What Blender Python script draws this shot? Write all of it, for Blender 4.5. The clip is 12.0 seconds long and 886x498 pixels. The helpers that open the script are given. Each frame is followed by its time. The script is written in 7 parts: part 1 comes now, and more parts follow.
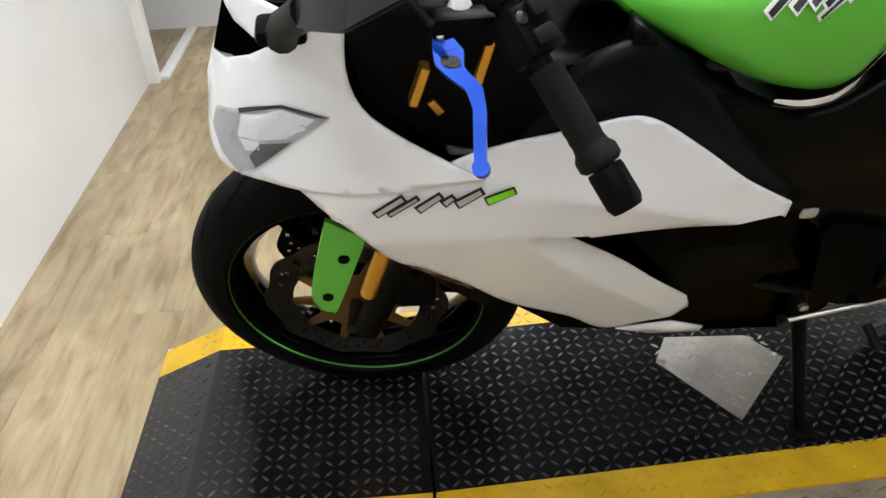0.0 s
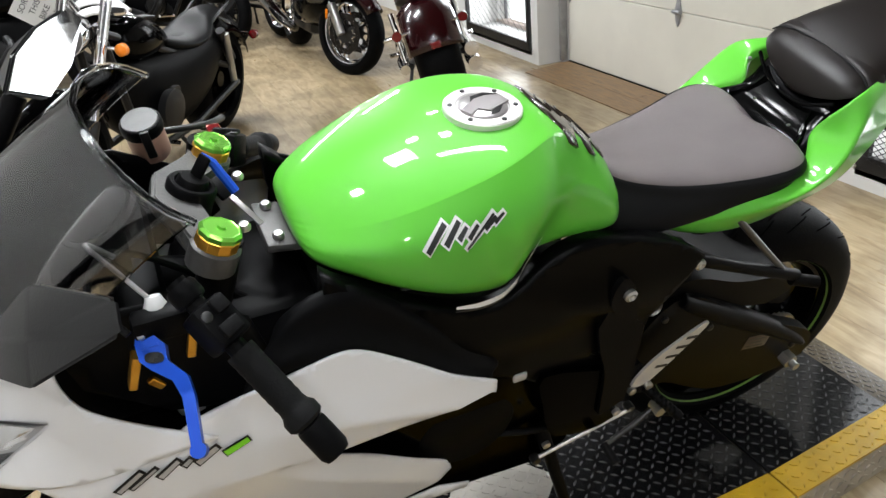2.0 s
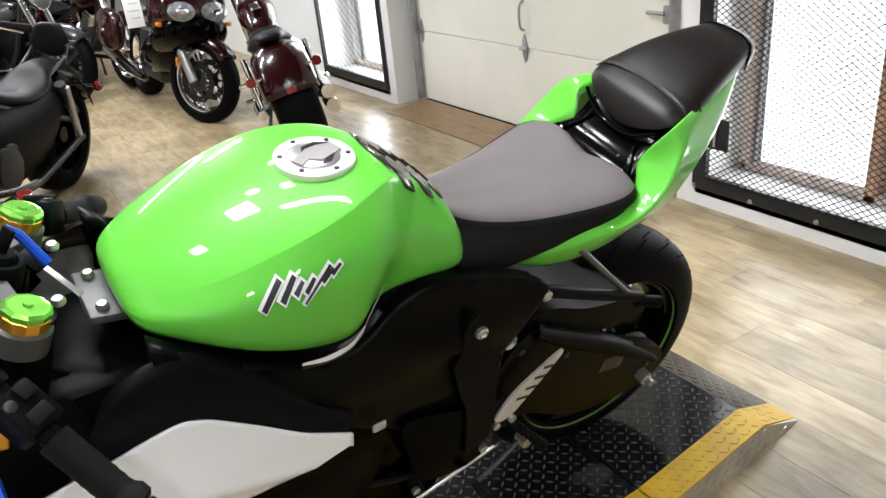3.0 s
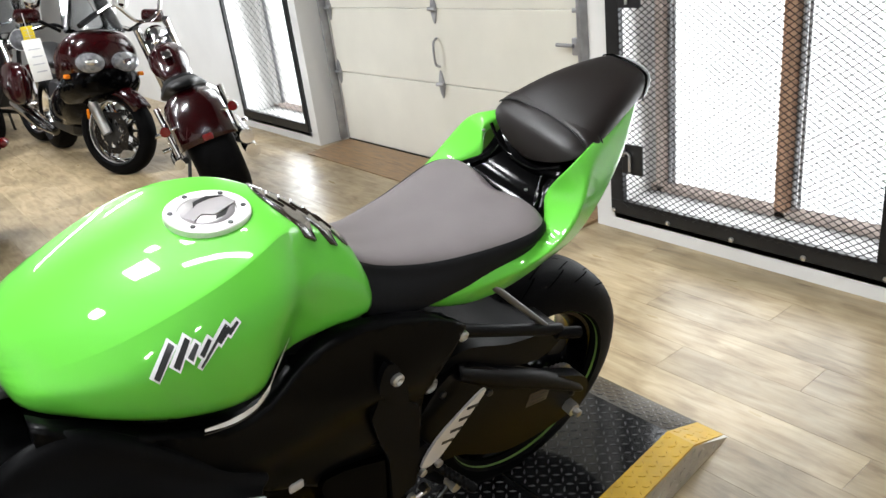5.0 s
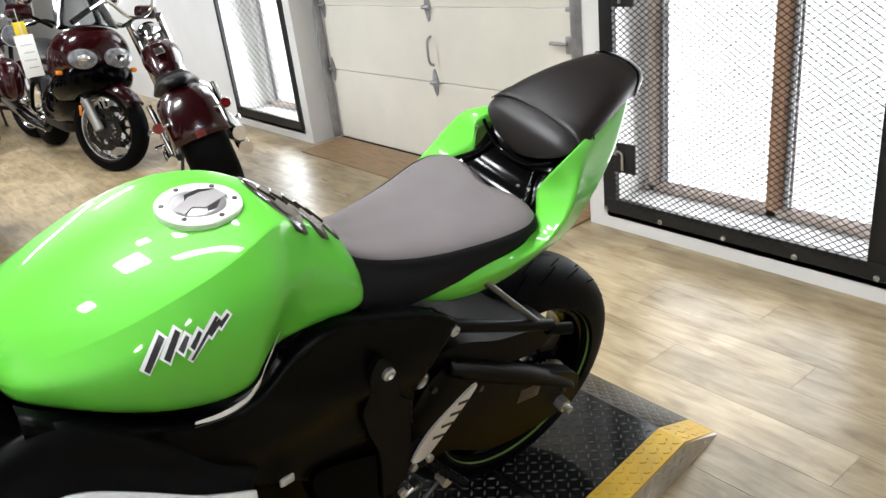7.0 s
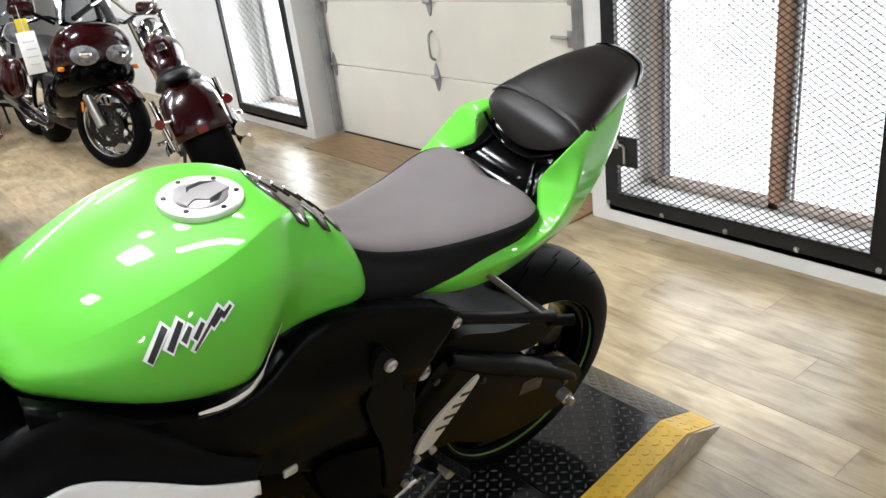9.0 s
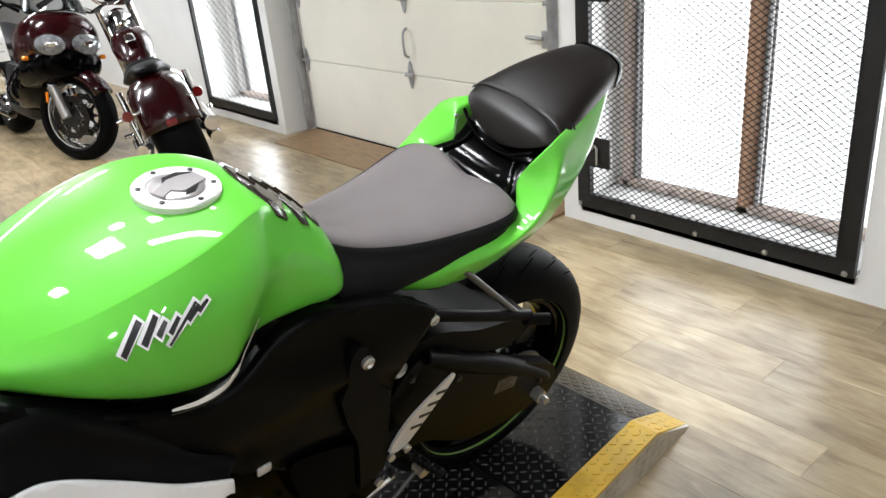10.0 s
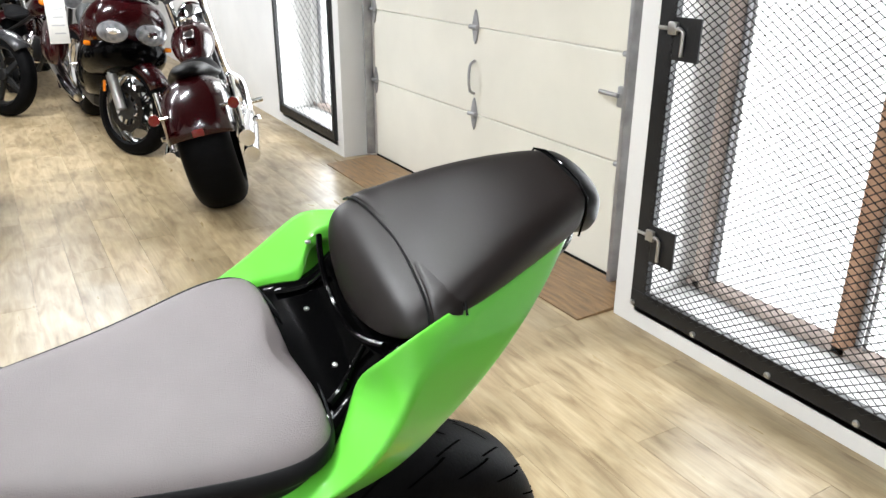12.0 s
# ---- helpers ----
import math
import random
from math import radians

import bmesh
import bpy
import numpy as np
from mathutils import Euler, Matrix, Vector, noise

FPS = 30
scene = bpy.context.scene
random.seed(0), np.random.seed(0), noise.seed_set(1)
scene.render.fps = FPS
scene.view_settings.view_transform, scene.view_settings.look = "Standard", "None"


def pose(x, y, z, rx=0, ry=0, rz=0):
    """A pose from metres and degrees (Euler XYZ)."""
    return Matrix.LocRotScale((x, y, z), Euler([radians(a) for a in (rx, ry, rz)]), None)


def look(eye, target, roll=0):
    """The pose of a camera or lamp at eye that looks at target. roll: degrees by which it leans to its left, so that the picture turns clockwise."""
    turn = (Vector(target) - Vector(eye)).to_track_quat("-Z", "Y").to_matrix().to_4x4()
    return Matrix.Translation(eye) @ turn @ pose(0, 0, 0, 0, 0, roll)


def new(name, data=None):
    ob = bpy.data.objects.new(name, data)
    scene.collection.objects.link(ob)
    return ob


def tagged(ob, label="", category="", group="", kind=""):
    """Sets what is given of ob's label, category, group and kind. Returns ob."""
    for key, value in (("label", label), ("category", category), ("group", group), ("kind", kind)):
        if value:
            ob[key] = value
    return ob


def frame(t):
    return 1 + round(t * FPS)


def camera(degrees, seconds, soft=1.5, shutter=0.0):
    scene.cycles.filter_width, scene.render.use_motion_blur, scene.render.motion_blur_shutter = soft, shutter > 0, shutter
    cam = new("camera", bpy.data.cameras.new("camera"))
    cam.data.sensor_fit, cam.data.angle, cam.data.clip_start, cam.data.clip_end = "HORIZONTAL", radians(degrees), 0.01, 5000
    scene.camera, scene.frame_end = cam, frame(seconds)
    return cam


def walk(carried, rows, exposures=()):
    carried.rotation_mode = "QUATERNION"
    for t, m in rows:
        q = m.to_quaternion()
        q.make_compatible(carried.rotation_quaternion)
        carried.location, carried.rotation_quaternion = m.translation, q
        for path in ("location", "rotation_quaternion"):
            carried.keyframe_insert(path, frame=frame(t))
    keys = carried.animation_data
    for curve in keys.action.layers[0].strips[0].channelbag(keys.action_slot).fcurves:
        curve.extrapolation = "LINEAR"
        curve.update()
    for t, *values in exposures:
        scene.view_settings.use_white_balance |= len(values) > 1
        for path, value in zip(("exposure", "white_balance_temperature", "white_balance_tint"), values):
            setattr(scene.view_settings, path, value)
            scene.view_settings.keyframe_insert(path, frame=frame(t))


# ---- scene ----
EXPOSURES = [(0.0, 0.0), (1.0, 0.05), (2.0, -0.15), (3.0, 0.05), (5.5, 0.05), (10.0, 0.0), (11.0, 0.08), (12.0, 0.28)]
K = 1.07  # metres per plan unit
cam = camera(60.0, 12.0)
PATH = [
    (0, (0.089, -0.893, 1.191), (0.181, 0.755, 0.063), -2.6),
    (0.5, (0.044, -0.908, 1.205), (-0.036, 0.763, 0.108), -3.0),
    (1, (0.080, -0.915, 1.275), (0.175, 0.799, 0.248), -6.2),
    (1.5, (0.164, -0.921, 1.339), (0.540, 0.779, 0.356), -8.4),
    (2, (0.201, -0.936, 1.359), (0.814, 0.740, 0.455), -5.8),
    (2.5, (0.228, -0.944, 1.369), (1.007, 0.690, 0.519), -5.8),
    (3, (0.255, -0.942, 1.361), (1.169, 0.623, 0.515), -5.9),
    (3.5, (0.279, -0.936, 1.363), (1.295, 0.584, 0.552), -6.2),
    (5.5, (0.305, -0.948, 1.357), (1.384, 0.544, 0.576), -7.3),
    (6, (0.302, -0.949, 1.351), (1.381, 0.536, 0.555), -6.8),
    (6.5, (0.304, -0.949, 1.355), (1.393, 0.534, 0.572), -7.0),
    (8.5, (0.300, -0.956, 1.351), (1.376, 0.528, 0.552), -6.8),
    (9, (0.301, -0.955, 1.350), (1.380, 0.530, 0.555), -7.3),
    (9.5, (0.303, -0.951, 1.349), (1.392, 0.520, 0.542), -7.6),
    (10, (0.293, -0.938, 1.344), (1.434, 0.494, 0.539), -5.5),
    (10.5, (0.288, -0.889, 1.332), (1.419, 0.500, 0.442), -7.5),
    (11, (0.497, -0.867, 1.327), (1.511, 0.652, 0.512), -6.0),
    (11.5, (0.686, -0.822, 1.337), (1.608, 0.753, 0.518), -5.1),
    (12, (0.931, -0.644, 1.313), (1.864, 0.958, 0.563), 0.2),
]
walk(cam, [(t, look(Vector(eye) * K, Vector(target) * K, roll)) for t, eye, target, roll in PATH], EXPOSURES)

from mathutils.geometry import delaunay_2d_cdt

# ---- light ----
world = bpy.data.worlds.new("world")
scene.world = world
world.use_nodes = True
wn = world.node_tree
sky = wn.nodes.new("ShaderNodeTexSky")
sky.sky_type, sky.sun_disc = "NISHITA", False
sky.sun_elevation, sky.sun_rotation = radians(35), radians(60)
wn.links.new(sky.outputs["Color"], wn.nodes["Background"].inputs["Color"])
wn.nodes["Background"].inputs["Strength"].default_value = 0.1


def area_lamp(name, x, y, z, sx, sy, watts, target, colour=(1, 1, 1)):
    data = bpy.data.lights.new(name, "AREA")
    data.shape, data.size, data.size_y = "RECTANGLE", sx * K, sy * K
    data.energy, data.color = watts, colour
    ob = new(name, data)
    ob.matrix_world = look(Vector((x, y, z)) * K, Vector(target) * K)
    return ob


CEIL = 2.75
LAMPS = [(0.28, 0.54, 0.22, 0.22, 32), (0.9, 0.36, 0.7, 0.05, 20),  (1.0, 4.25, 0.6, 0.14, 60), (0.2, 5.4, 1.2, 0.14, 95), (1.3, 7.6, 1.2, 0.14, 95), (-1.9, 5.2, 1.2, 0.14, 75)]
SPOTS = [(0.5, 0.8), (0.78, 0.68), (-0.25, 0.3), (0.95, 1.5), (1.45, 0.8), (-0.5, -0.7), (-0.45, -1.7), (0.35, -1.6), (1.2, -1.75), (0.4, -2.5)]
for x, y, sx, sy, watts in LAMPS:
    area_lamp("ceiling_lamp_light", x, y, CEIL - 0.09, sx, sy, watts, (x, y, 0), (0.94, 0.97, 1.0))
for x, y in SPOTS:
    area_lamp("spot_lamp_light", x, y, CEIL - 0.09, 0.1, 0.1, 11 if x < 0 else 9, (x, y, 0), (0.94, 0.97, 1.0))
area_lamp("window_daylight", 2.98, 0.6, 0.95, 1.0, 1.6, 28, (0, 0.6, 0.7), (0.93, 0.97, 1.0))
area_lamp("window_daylight", 2.98, 4.45, 0.95, 0.9, 1.6, 34, (0, 4.4, 0.7), (0.93, 0.97, 1.0))


# ---- materials ----
def material(name, colour, rough=0.5, metal=0.0, vary=0.12, scale=6.0, bump=0.0, bump_scale=120.0, coat=0.0, transmission=0.0, ior=1.45, alpha=1.0, spec=0.5, second=None, wear=0.0, stretch=(1, 1, 1)):
    m = bpy.data.materials.new(name)
    m.use_nodes = True
    nt = m.node_tree
    b = nt.nodes["Principled BSDF"]
    b.inputs["Roughness"].default_value, b.inputs["Metallic"].default_value = rough, metal
    b.inputs["Coat Weight"].default_value, b.inputs["Coat Roughness"].default_value = coat, 0.03
    b.inputs["Transmission Weight"].default_value, b.inputs["IOR"].default_value = transmission, ior
    b.inputs["Alpha"].default_value, b.inputs["Specular IOR Level"].default_value = alpha, spec
    tc = nt.nodes.new("ShaderNodeTexCoord")
    mp = nt.nodes.new("ShaderNodeMapping")
    mp.inputs["Scale"].default_value = stretch
    nt.links.new(tc.outputs["Object"], mp.inputs["Vector"])
    n1 = nt.nodes.new("ShaderNodeTexNoise")
    n1.inputs["Scale"].default_value, n1.inputs["Detail"].default_value = scale, 6
    nt.links.new(mp.outputs["Vector"], n1.inputs["Vector"])
    ramp = nt.nodes.new("ShaderNodeValToRGB")
    c = Vector(colour)
    lo = Vector(second) if second else c * (1 - vary)
    ramp.color_ramp.elements[0].color, ramp.color_ramp.elements[1].color = (*lo, 1), (*(c * (1 + vary * 0.5)), 1)
    ramp.color_ramp.elements[0].position, ramp.color_ramp.elements[1].position = 0.3, 0.7
    nt.links.new(n1.outputs["Fac"], ramp.inputs["Fac"])
    nt.links.new(ramp.outputs["Color"], b.inputs["Base Color"])
    n2 = nt.nodes.new("ShaderNodeTexNoise")
    n2.inputs["Scale"].default_value, n2.inputs["Detail"].default_value = bump_scale, 3
    nt.links.new(mp.outputs["Vector"], n2.inputs["Vector"])
    rr = nt.nodes.new("ShaderNodeMapRange")
    rr.inputs["To Min"].default_value, rr.inputs["To Max"].default_value = max(0.0, rough - 0.06 - wear), min(1.0, rough + 0.06 + wear)
    nt.links.new(n1.outputs["Fac"], rr.inputs["Value"])
    nt.links.new(rr.outputs["Result"], b.inputs["Roughness"])
    if bump:
        bn = nt.nodes.new("ShaderNodeBump")
        bn.inputs["Strength"].default_value, bn.inputs["Distance"].default_value = bump, 0.002
        nt.links.new(n2.outputs["Fac"], bn.inputs["Height"])
        nt.links.new(bn.outputs["Normal"], b.inputs["Normal"])
    return m


def glow(name, colour, strength):
    m = bpy.data.materials.new(name)
    m.use_nodes = True
    b = m.node_tree.nodes["Principled BSDF"]
    b.inputs["Base Color"].default_value = (*colour, 1)
    b.inputs["Emission Color"].default_value, b.inputs["Emission Strength"].default_value = (*colour, 1), strength
    return m


def tinted(name, colour, ior=1.4):
    """A thin sheet of tinted plastic: light goes straight through it and glances off its face."""
    m = bpy.data.materials.new(name)
    m.use_nodes = True
    nt = m.node_tree
    nt.nodes.remove(nt.nodes["Principled BSDF"])
    clear, shine, mix, fr = (nt.nodes.new("ShaderNode" + k) for k in ("BsdfTransparent", "BsdfGlossy", "MixShader", "Fresnel"))
    clear.inputs["Color"].default_value = (*colour, 1)
    shine.inputs["Roughness"].default_value = 0.04
    fr.inputs["IOR"].default_value = ior
    nt.links.new(fr.outputs["Fac"], mix.inputs["Fac"])
    nt.links.new(clear.outputs["BSDF"], mix.inputs[1])
    nt.links.new(shine.outputs["BSDF"], mix.inputs[2])
    nt.links.new(mix.outputs["Shader"], nt.nodes["Material Output"].inputs["Surface"])
    return m


GREEN = material("green_paint", (0.11, 0.475, 0.045), 0.35, 0.0, 0.05, 3, coat=0.65, spec=0.12)
WHITE = material("pearl_white_paint", (0.8, 0.81, 0.84), 0.3, 0.0, 0.03, 4, coat=0.6)
GLOSS = material("gloss_black_paint", (0.001, 0.001, 0.0011), 0.09, 0.0, 0.3, 8, spec=0.09)
PLASTIC = material("matt_black_plastic", (0.0024, 0.0024, 0.0027), 0.44, 0.0, 0.25, 10, bump=0.1, bump_scale=500, spec=0.075)
SOFT = material("dull_black_rubber", (0.005, 0.005, 0.0053), 0.6, 0.0, 0.3, 14, bump=0.3, bump_scale=300, spec=0.14)
SATIN = material("satin_black_frame", (0.0016, 0.0016, 0.0017), 0.3, 0.0, 0.3, 9, bump=0.05, bump_scale=400, spec=0.07)
TYRE = material("tyre_rubber", (0.0032, 0.0032, 0.0035), 0.55, 0.0, 0.35, 20, bump=0.2, bump_scale=200, spec=0.05)
SEAT = material("grey_seat_cover", (0.135, 0.117, 0.117), 0.46, 0.0, 0.12, 9, bump=0.35, bump_scale=700)
LEATHER = material("black_leather", (0.007, 0.007, 0.0075), 0.44, 0.0, 0.2, 12, bump=0.12, bump_scale=900, spec=0.13)
GOLD = material("gold_anodised", (0.8, 0.42, 0.06), 0.3, 0.9, 0.15, 9)
BLUE = material("blue_anodised", (0.004, 0.08, 0.6), 0.34, 0.3, 0.1, 9, coat=0.1)
DARKALU = material("grey_cast_alloy", (0.12, 0.12, 0.12), 0.45, 0.6, 0.2, 20, bump=0.2, bump_scale=300)
ALU = material("brushed_aluminium", (0.5, 0.49, 0.47), 0.34, 0.9, 0.15, 20, bump=0.15, bump_scale=300)
STEEL = material("dark_steel", (0.05, 0.05, 0.05), 0.4, 0.85, 0.3, 14, bump=0.1)
CHROME = material("chrome", (0.85, 0.85, 0.86), 0.08, 1.0, 0.04, 8)
RED = material("dark_red_paint", (0.018, 0.0008, 0.0014), 0.2, 0.0, 0.15, 5, coat=0.5, spec=0.3)
REDLENS = material("red_lens", (0.13, 0.004, 0.006), 0.1, 0.0, 0.15, 30, coat=1.0)
AMBER = material("amber_lens", (0.8, 0.22, 0.01), 0.15, 0.0, 0.1, 30, coat=0.6)
YELLOW = material("worn_yellow_paint", (0.62, 0.38, 0.012), 0.38, 0.0, 0.18, 14, bump=0.15, wear=0.1)
BLACKPLATE = material("black_tread_plate", (0.009, 0.009, 0.0095), 0.1, 0.0, 0.4, 7, bump=0.05, wear=0.03, spec=0.6)
BAREPLATE = material("bare_tread_plate", (0.6, 0.57, 0.52), 0.3, 0.85, 0.2, 12, bump=0.1)
WALLPAINT = material("white_wall_paint", (0.7, 0.695, 0.68), 0.6, 0.0, 0.06, 2.5, bump=0.25, bump_scale=90)
CREAM = material("cream_door_enamel", (0.72, 0.70, 0.62), 0.4, 0.0, 0.06, 3, bump=0.1, bump_scale=250)
CEILING = material("grey_painted_ceiling", (0.1, 0.1, 0.104), 0.8, 0.0, 0.06, 4, bump=0.4, bump_scale=200)
FRAMEBLACK = material("black_steel_frame", (0.014, 0.014, 0.015), 0.42, 0.2, 0.4, 9, bump=0.3, bump_scale=120)
CUTWOOD = material("raw_brown_wood", (0.42, 0.25, 0.16), 0.6, 0.0, 0.3, 5, bump=0.3, stretch=(8, 8, 1))
PALEWOOD = material("pale_weathered_wood", (0.55, 0.46, 0.41), 0.6, 0.0, 0.25, 5, bump=0.3, stretch=(8, 8, 1))
CONCRETE = material("grey_sill", (0.45, 0.45, 0.44), 0.8, 0.0, 0.25, 9, bump=0.4)
GLASS = material("clear_glass", (1, 1, 1), 0.02, 0.0, 0.0, transmission=1.0, ior=1.45)
SMOKE = tinted("smoked_screen", (0.76, 0.76, 0.77), 1.75)
CLEAR = tinted("clear_screen", (0.82, 0.84, 0.85))
LENS = material("headlight_lens", (0.9, 0.92, 0.95), 0.03, 0.0, 0.02, transmission=1.0, ior=1.3)
GALV = material("galvanised_steel", (0.36, 0.36, 0.37), 0.42, 0.6, 0.25, 14, bump=0.1)
MIRROR = material("mirror_glass", (0.62, 0.62, 0.62), 0.02, 1.0, 0.01)
FLUID = material("translucent_reservoir", (0.6, 0.36, 0.28), 0.35, 0.0, 0.1, 20, spec=0.5)
PAPER = material("white_tag", (0.8, 0.79, 0.76), 0.7, 0.0, 0.05)
DECALWHITE = material("white_decal", (0.8, 0.8, 0.8), 0.3)
DECALBLACK = material("black_decal", (0.008, 0.008, 0.008), 0.3)
DECALSILVER = material("silver_decal", (0.5, 0.5, 0.52), 0.3, 0.5)
WIRE_Y = material("yellow_wire", (0.55, 0.55, 0.05), 0.5)
WIRE_R = material("red_wire", (0.35, 0.08, 0.06), 0.5)
OUTSIDE = glow("bright_daylight", (0.96, 0.98, 1.0), 1.4)
GROOVE = material("groove_black", (0.001, 0.001, 0.001), 0.9, spec=0.0)
LAMPGLOW = glow("lamp_diffuser", (1.0, 0.97, 0.92), 6.0)
LAMPGREY = material("grey_lamp_bowl", (0.16, 0.16, 0.17), 0.3, 0.4, 0.4, 30)
STRIPE = material("lime_rim_stripe", (0.2, 0.65, 0.02), 0.3)
SHIELD = material("crinkled_brown_foil", (0.3, 0.17, 0.09), 0.22, 0.6, 0.8, 60, bump=1.0, bump_scale=60)
DULLGOLD = material("dull_gold_alloy", (0.22, 0.115, 0.03), 0.4, 0.7, 0.3, 14)
DEEPBLACK = material("deep_black_gloss", (0.0005, 0.0005, 0.0006), 0.14, 0.0, 0.3, 8, spec=0.025)
PALELAMP = material("pale_lamp_shell", (0.5, 0.5, 0.51), 0.3, 0.2, 0.3, 30)
# black treads, painted grey for the light their facets reflect
TREADTOP = material("treads_painted_sheen", (0.09, 0.09, 0.092), 0.3, 0.35, 0.5, 9, spec=0.5)
DISC = material("dark_disc_steel", (0.035, 0.03, 0.026), 0.3, 0.8, 0.3, 14)
BROWN = material("brown_header_pipe", (0.16, 0.075, 0.035), 0.3, 0.8, 0.3)


def wood_floor():
    m = bpy.data.materials.new("vinyl_oak_plank")
    m.use_nodes = True
    nt = m.node_tree
    b = nt.nodes["Principled BSDF"]
    tc, mp = nt.nodes.new("ShaderNodeTexCoord"), nt.nodes.new("ShaderNodeMapping")
    mp.inputs["Scale"].default_value = (11, 2.6, 1)
    info = nt.nodes.new("ShaderNodeObjectInfo")
    geo = nt.nodes.new("ShaderNodeNewGeometry")
    add = nt.nodes.new("ShaderNodeMath")
    add.operation = "ADD"
    nt.links.new(info.outputs["Random"], add.inputs[0])
    nt.links.new(geo.outputs["Random Per Island"], add.inputs[1])
    nt.links.new(geo.outputs["Position"], mp.inputs["Vector"])
    n1 = nt.nodes.new("ShaderNodeTexNoise")
    n1.noise_dimensions = "4D"
    n1.inputs["Scale"].default_value, n1.inputs["Detail"].default_value, n1.inputs["Distortion"].default_value = 1.7, 8, 0.9
    w = nt.nodes.new("ShaderNodeMath")
    w.operation, w.inputs[1].default_value = "MULTIPLY", 37.0
    nt.links.new(add.outputs[0], w.inputs[0])
    nt.links.new(w.outputs[0], n1.inputs["W"])
    nt.links.new(mp.outputs["Vector"], n1.inputs["Vector"])
    ramp = nt.nodes.new("ShaderNodeValToRGB")
    cr = ramp.color_ramp
    cr.elements[0].position, cr.elements[0].color = 0.26, (0.185, 0.125, 0.062, 1)
    cr.elements[1].position, cr.elements[1].color = 0.76, (0.44, 0.355, 0.225, 1)
    e = cr.elements.new(0.5)
    e.color = (0.345, 0.265, 0.155, 1)
    nt.links.new(n1.outputs["Fac"], ramp.inputs["Fac"])
    hsv = nt.nodes.new("ShaderNodeHueSaturation")
    v = nt.nodes.new("ShaderNodeMapRange")
    v.inputs["To Min"].default_value, v.inputs["To Max"].default_value = 0.86, 1.12
    fr = nt.nodes.new("ShaderNodeMath")
    fr.operation = "FRACT"
    nt.links.new(w.outputs[0], fr.inputs[0])
    nt.links.new(fr.outputs[0], v.inputs["Value"])
    nt.links.new(v.outputs["Result"], hsv.inputs["Value"])
    nt.links.new(ramp.outputs["Color"], hsv.inputs["Color"])
    # foot-worn grey film and darker smudges across the planks
    n3 = nt.nodes.new("ShaderNodeTexNoise")
    n3.inputs["Scale"].default_value, n3.inputs["Detail"].default_value, n3.inputs["Distortion"].default_value = 2.6, 10, 0.5
    nt.links.new(geo.outputs["Position"], n3.inputs["Vector"])
    film = nt.nodes.new("ShaderNodeValToRGB")
    film.color_ramp.elements[0].position, film.color_ramp.elements[0].color = 0.34, (0.74, 0.72, 0.68, 1)
    film.color_ramp.elements[1].position, film.color_ramp.elements[1].color = 0.58, (1.08, 1.085, 1.1, 1)
    # fine pores along the board
    mp4 = nt.nodes.new("ShaderNodeMapping")
    mp4.inputs["Scale"].default_value = (120, 5, 1)
    nt.links.new(geo.outputs["Position"], mp4.inputs["Vector"])
    n4 = nt.nodes.new("ShaderNodeTexNoise")
    n4.noise_dimensions = "4D"
    n4.inputs["Scale"].default_value, n4.inputs["Detail"].default_value = 1.0, 4
    nt.links.new(mp4.outputs["Vector"], n4.inputs["Vector"])
    nt.links.new(w.outputs[0], n4.inputs["W"])
    pore = nt.nodes.new("ShaderNodeMapRange")
    pore.inputs["From Min"].default_value, pore.inputs["From Max"].default_value = 0.3, 0.6
    pore.inputs["To Min"].default_value, pore.inputs["To Max"].default_value = 0.86, 1.03
    nt.links.new(n4.outputs["Fac"], pore.inputs["Value"])
    grain = nt.nodes.new("ShaderNodeMixRGB")
    grain.blend_type, grain.inputs["Fac"].default_value = "MULTIPLY", 1.0
    nt.links.new(hsv.outputs["Color"], grain.inputs[1])
    nt.links.new(pore.outputs["Result"], grain.inputs[2])
    mx = nt.nodes.new("ShaderNodeMixRGB")
    mx.blend_type, mx.inputs["Fac"].default_value = "MULTIPLY", 1.0
    nt.links.new(n3.outputs["Fac"], film.inputs["Fac"])
    nt.links.new(grain.outputs["Color"], mx.inputs[1])
    nt.links.new(film.outputs["Color"], mx.inputs[2])
    nt.links.new(mx.outputs["Color"], b.inputs["Base Color"])
    rr = nt.nodes.new("ShaderNodeMapRange")
    rr.inputs["To Min"].default_value, rr.inputs["To Max"].default_value = 0.4, 0.22
    nt.links.new(n1.outputs["Fac"], rr.inputs["Value"])
    nt.links.new(rr.outputs["Result"], b.inputs["Roughness"])
    bn = nt.nodes.new("ShaderNodeBump")
    bn.inputs["Strength"].default_value, bn.inputs["Distance"].default_value = 0.12, 0.002
    nt.links.new(n1.outputs["Fac"], bn.inputs["Height"])
    nt.links.new(bn.outputs["Normal"], b.inputs["Normal"])
    return m


OAK = wood_floor()


# ---- building helpers ----
def thing(name, label, category, group="", kind="", m=None):
    ob = new(name)
    if m is not None:
        ob.matrix_basis = m
    return tagged(ob, label, category, group, kind)


def mesh_of(bm, material_, smooth=True, angle=40):
    me = bpy.data.meshes.new("shape")
    bmesh.ops.recalc_face_normals(bm, faces=bm.faces)
    for f in bm.faces:
        f.smooth = smooth
    if smooth:
        for e in bm.edges:
            if len(e.link_faces) == 2 and e.calc_face_angle(0) > radians(angle):
                e.smooth = False
    bm.to_mesh(me)
    bm.free()
    me.materials.append(material_)
    return me


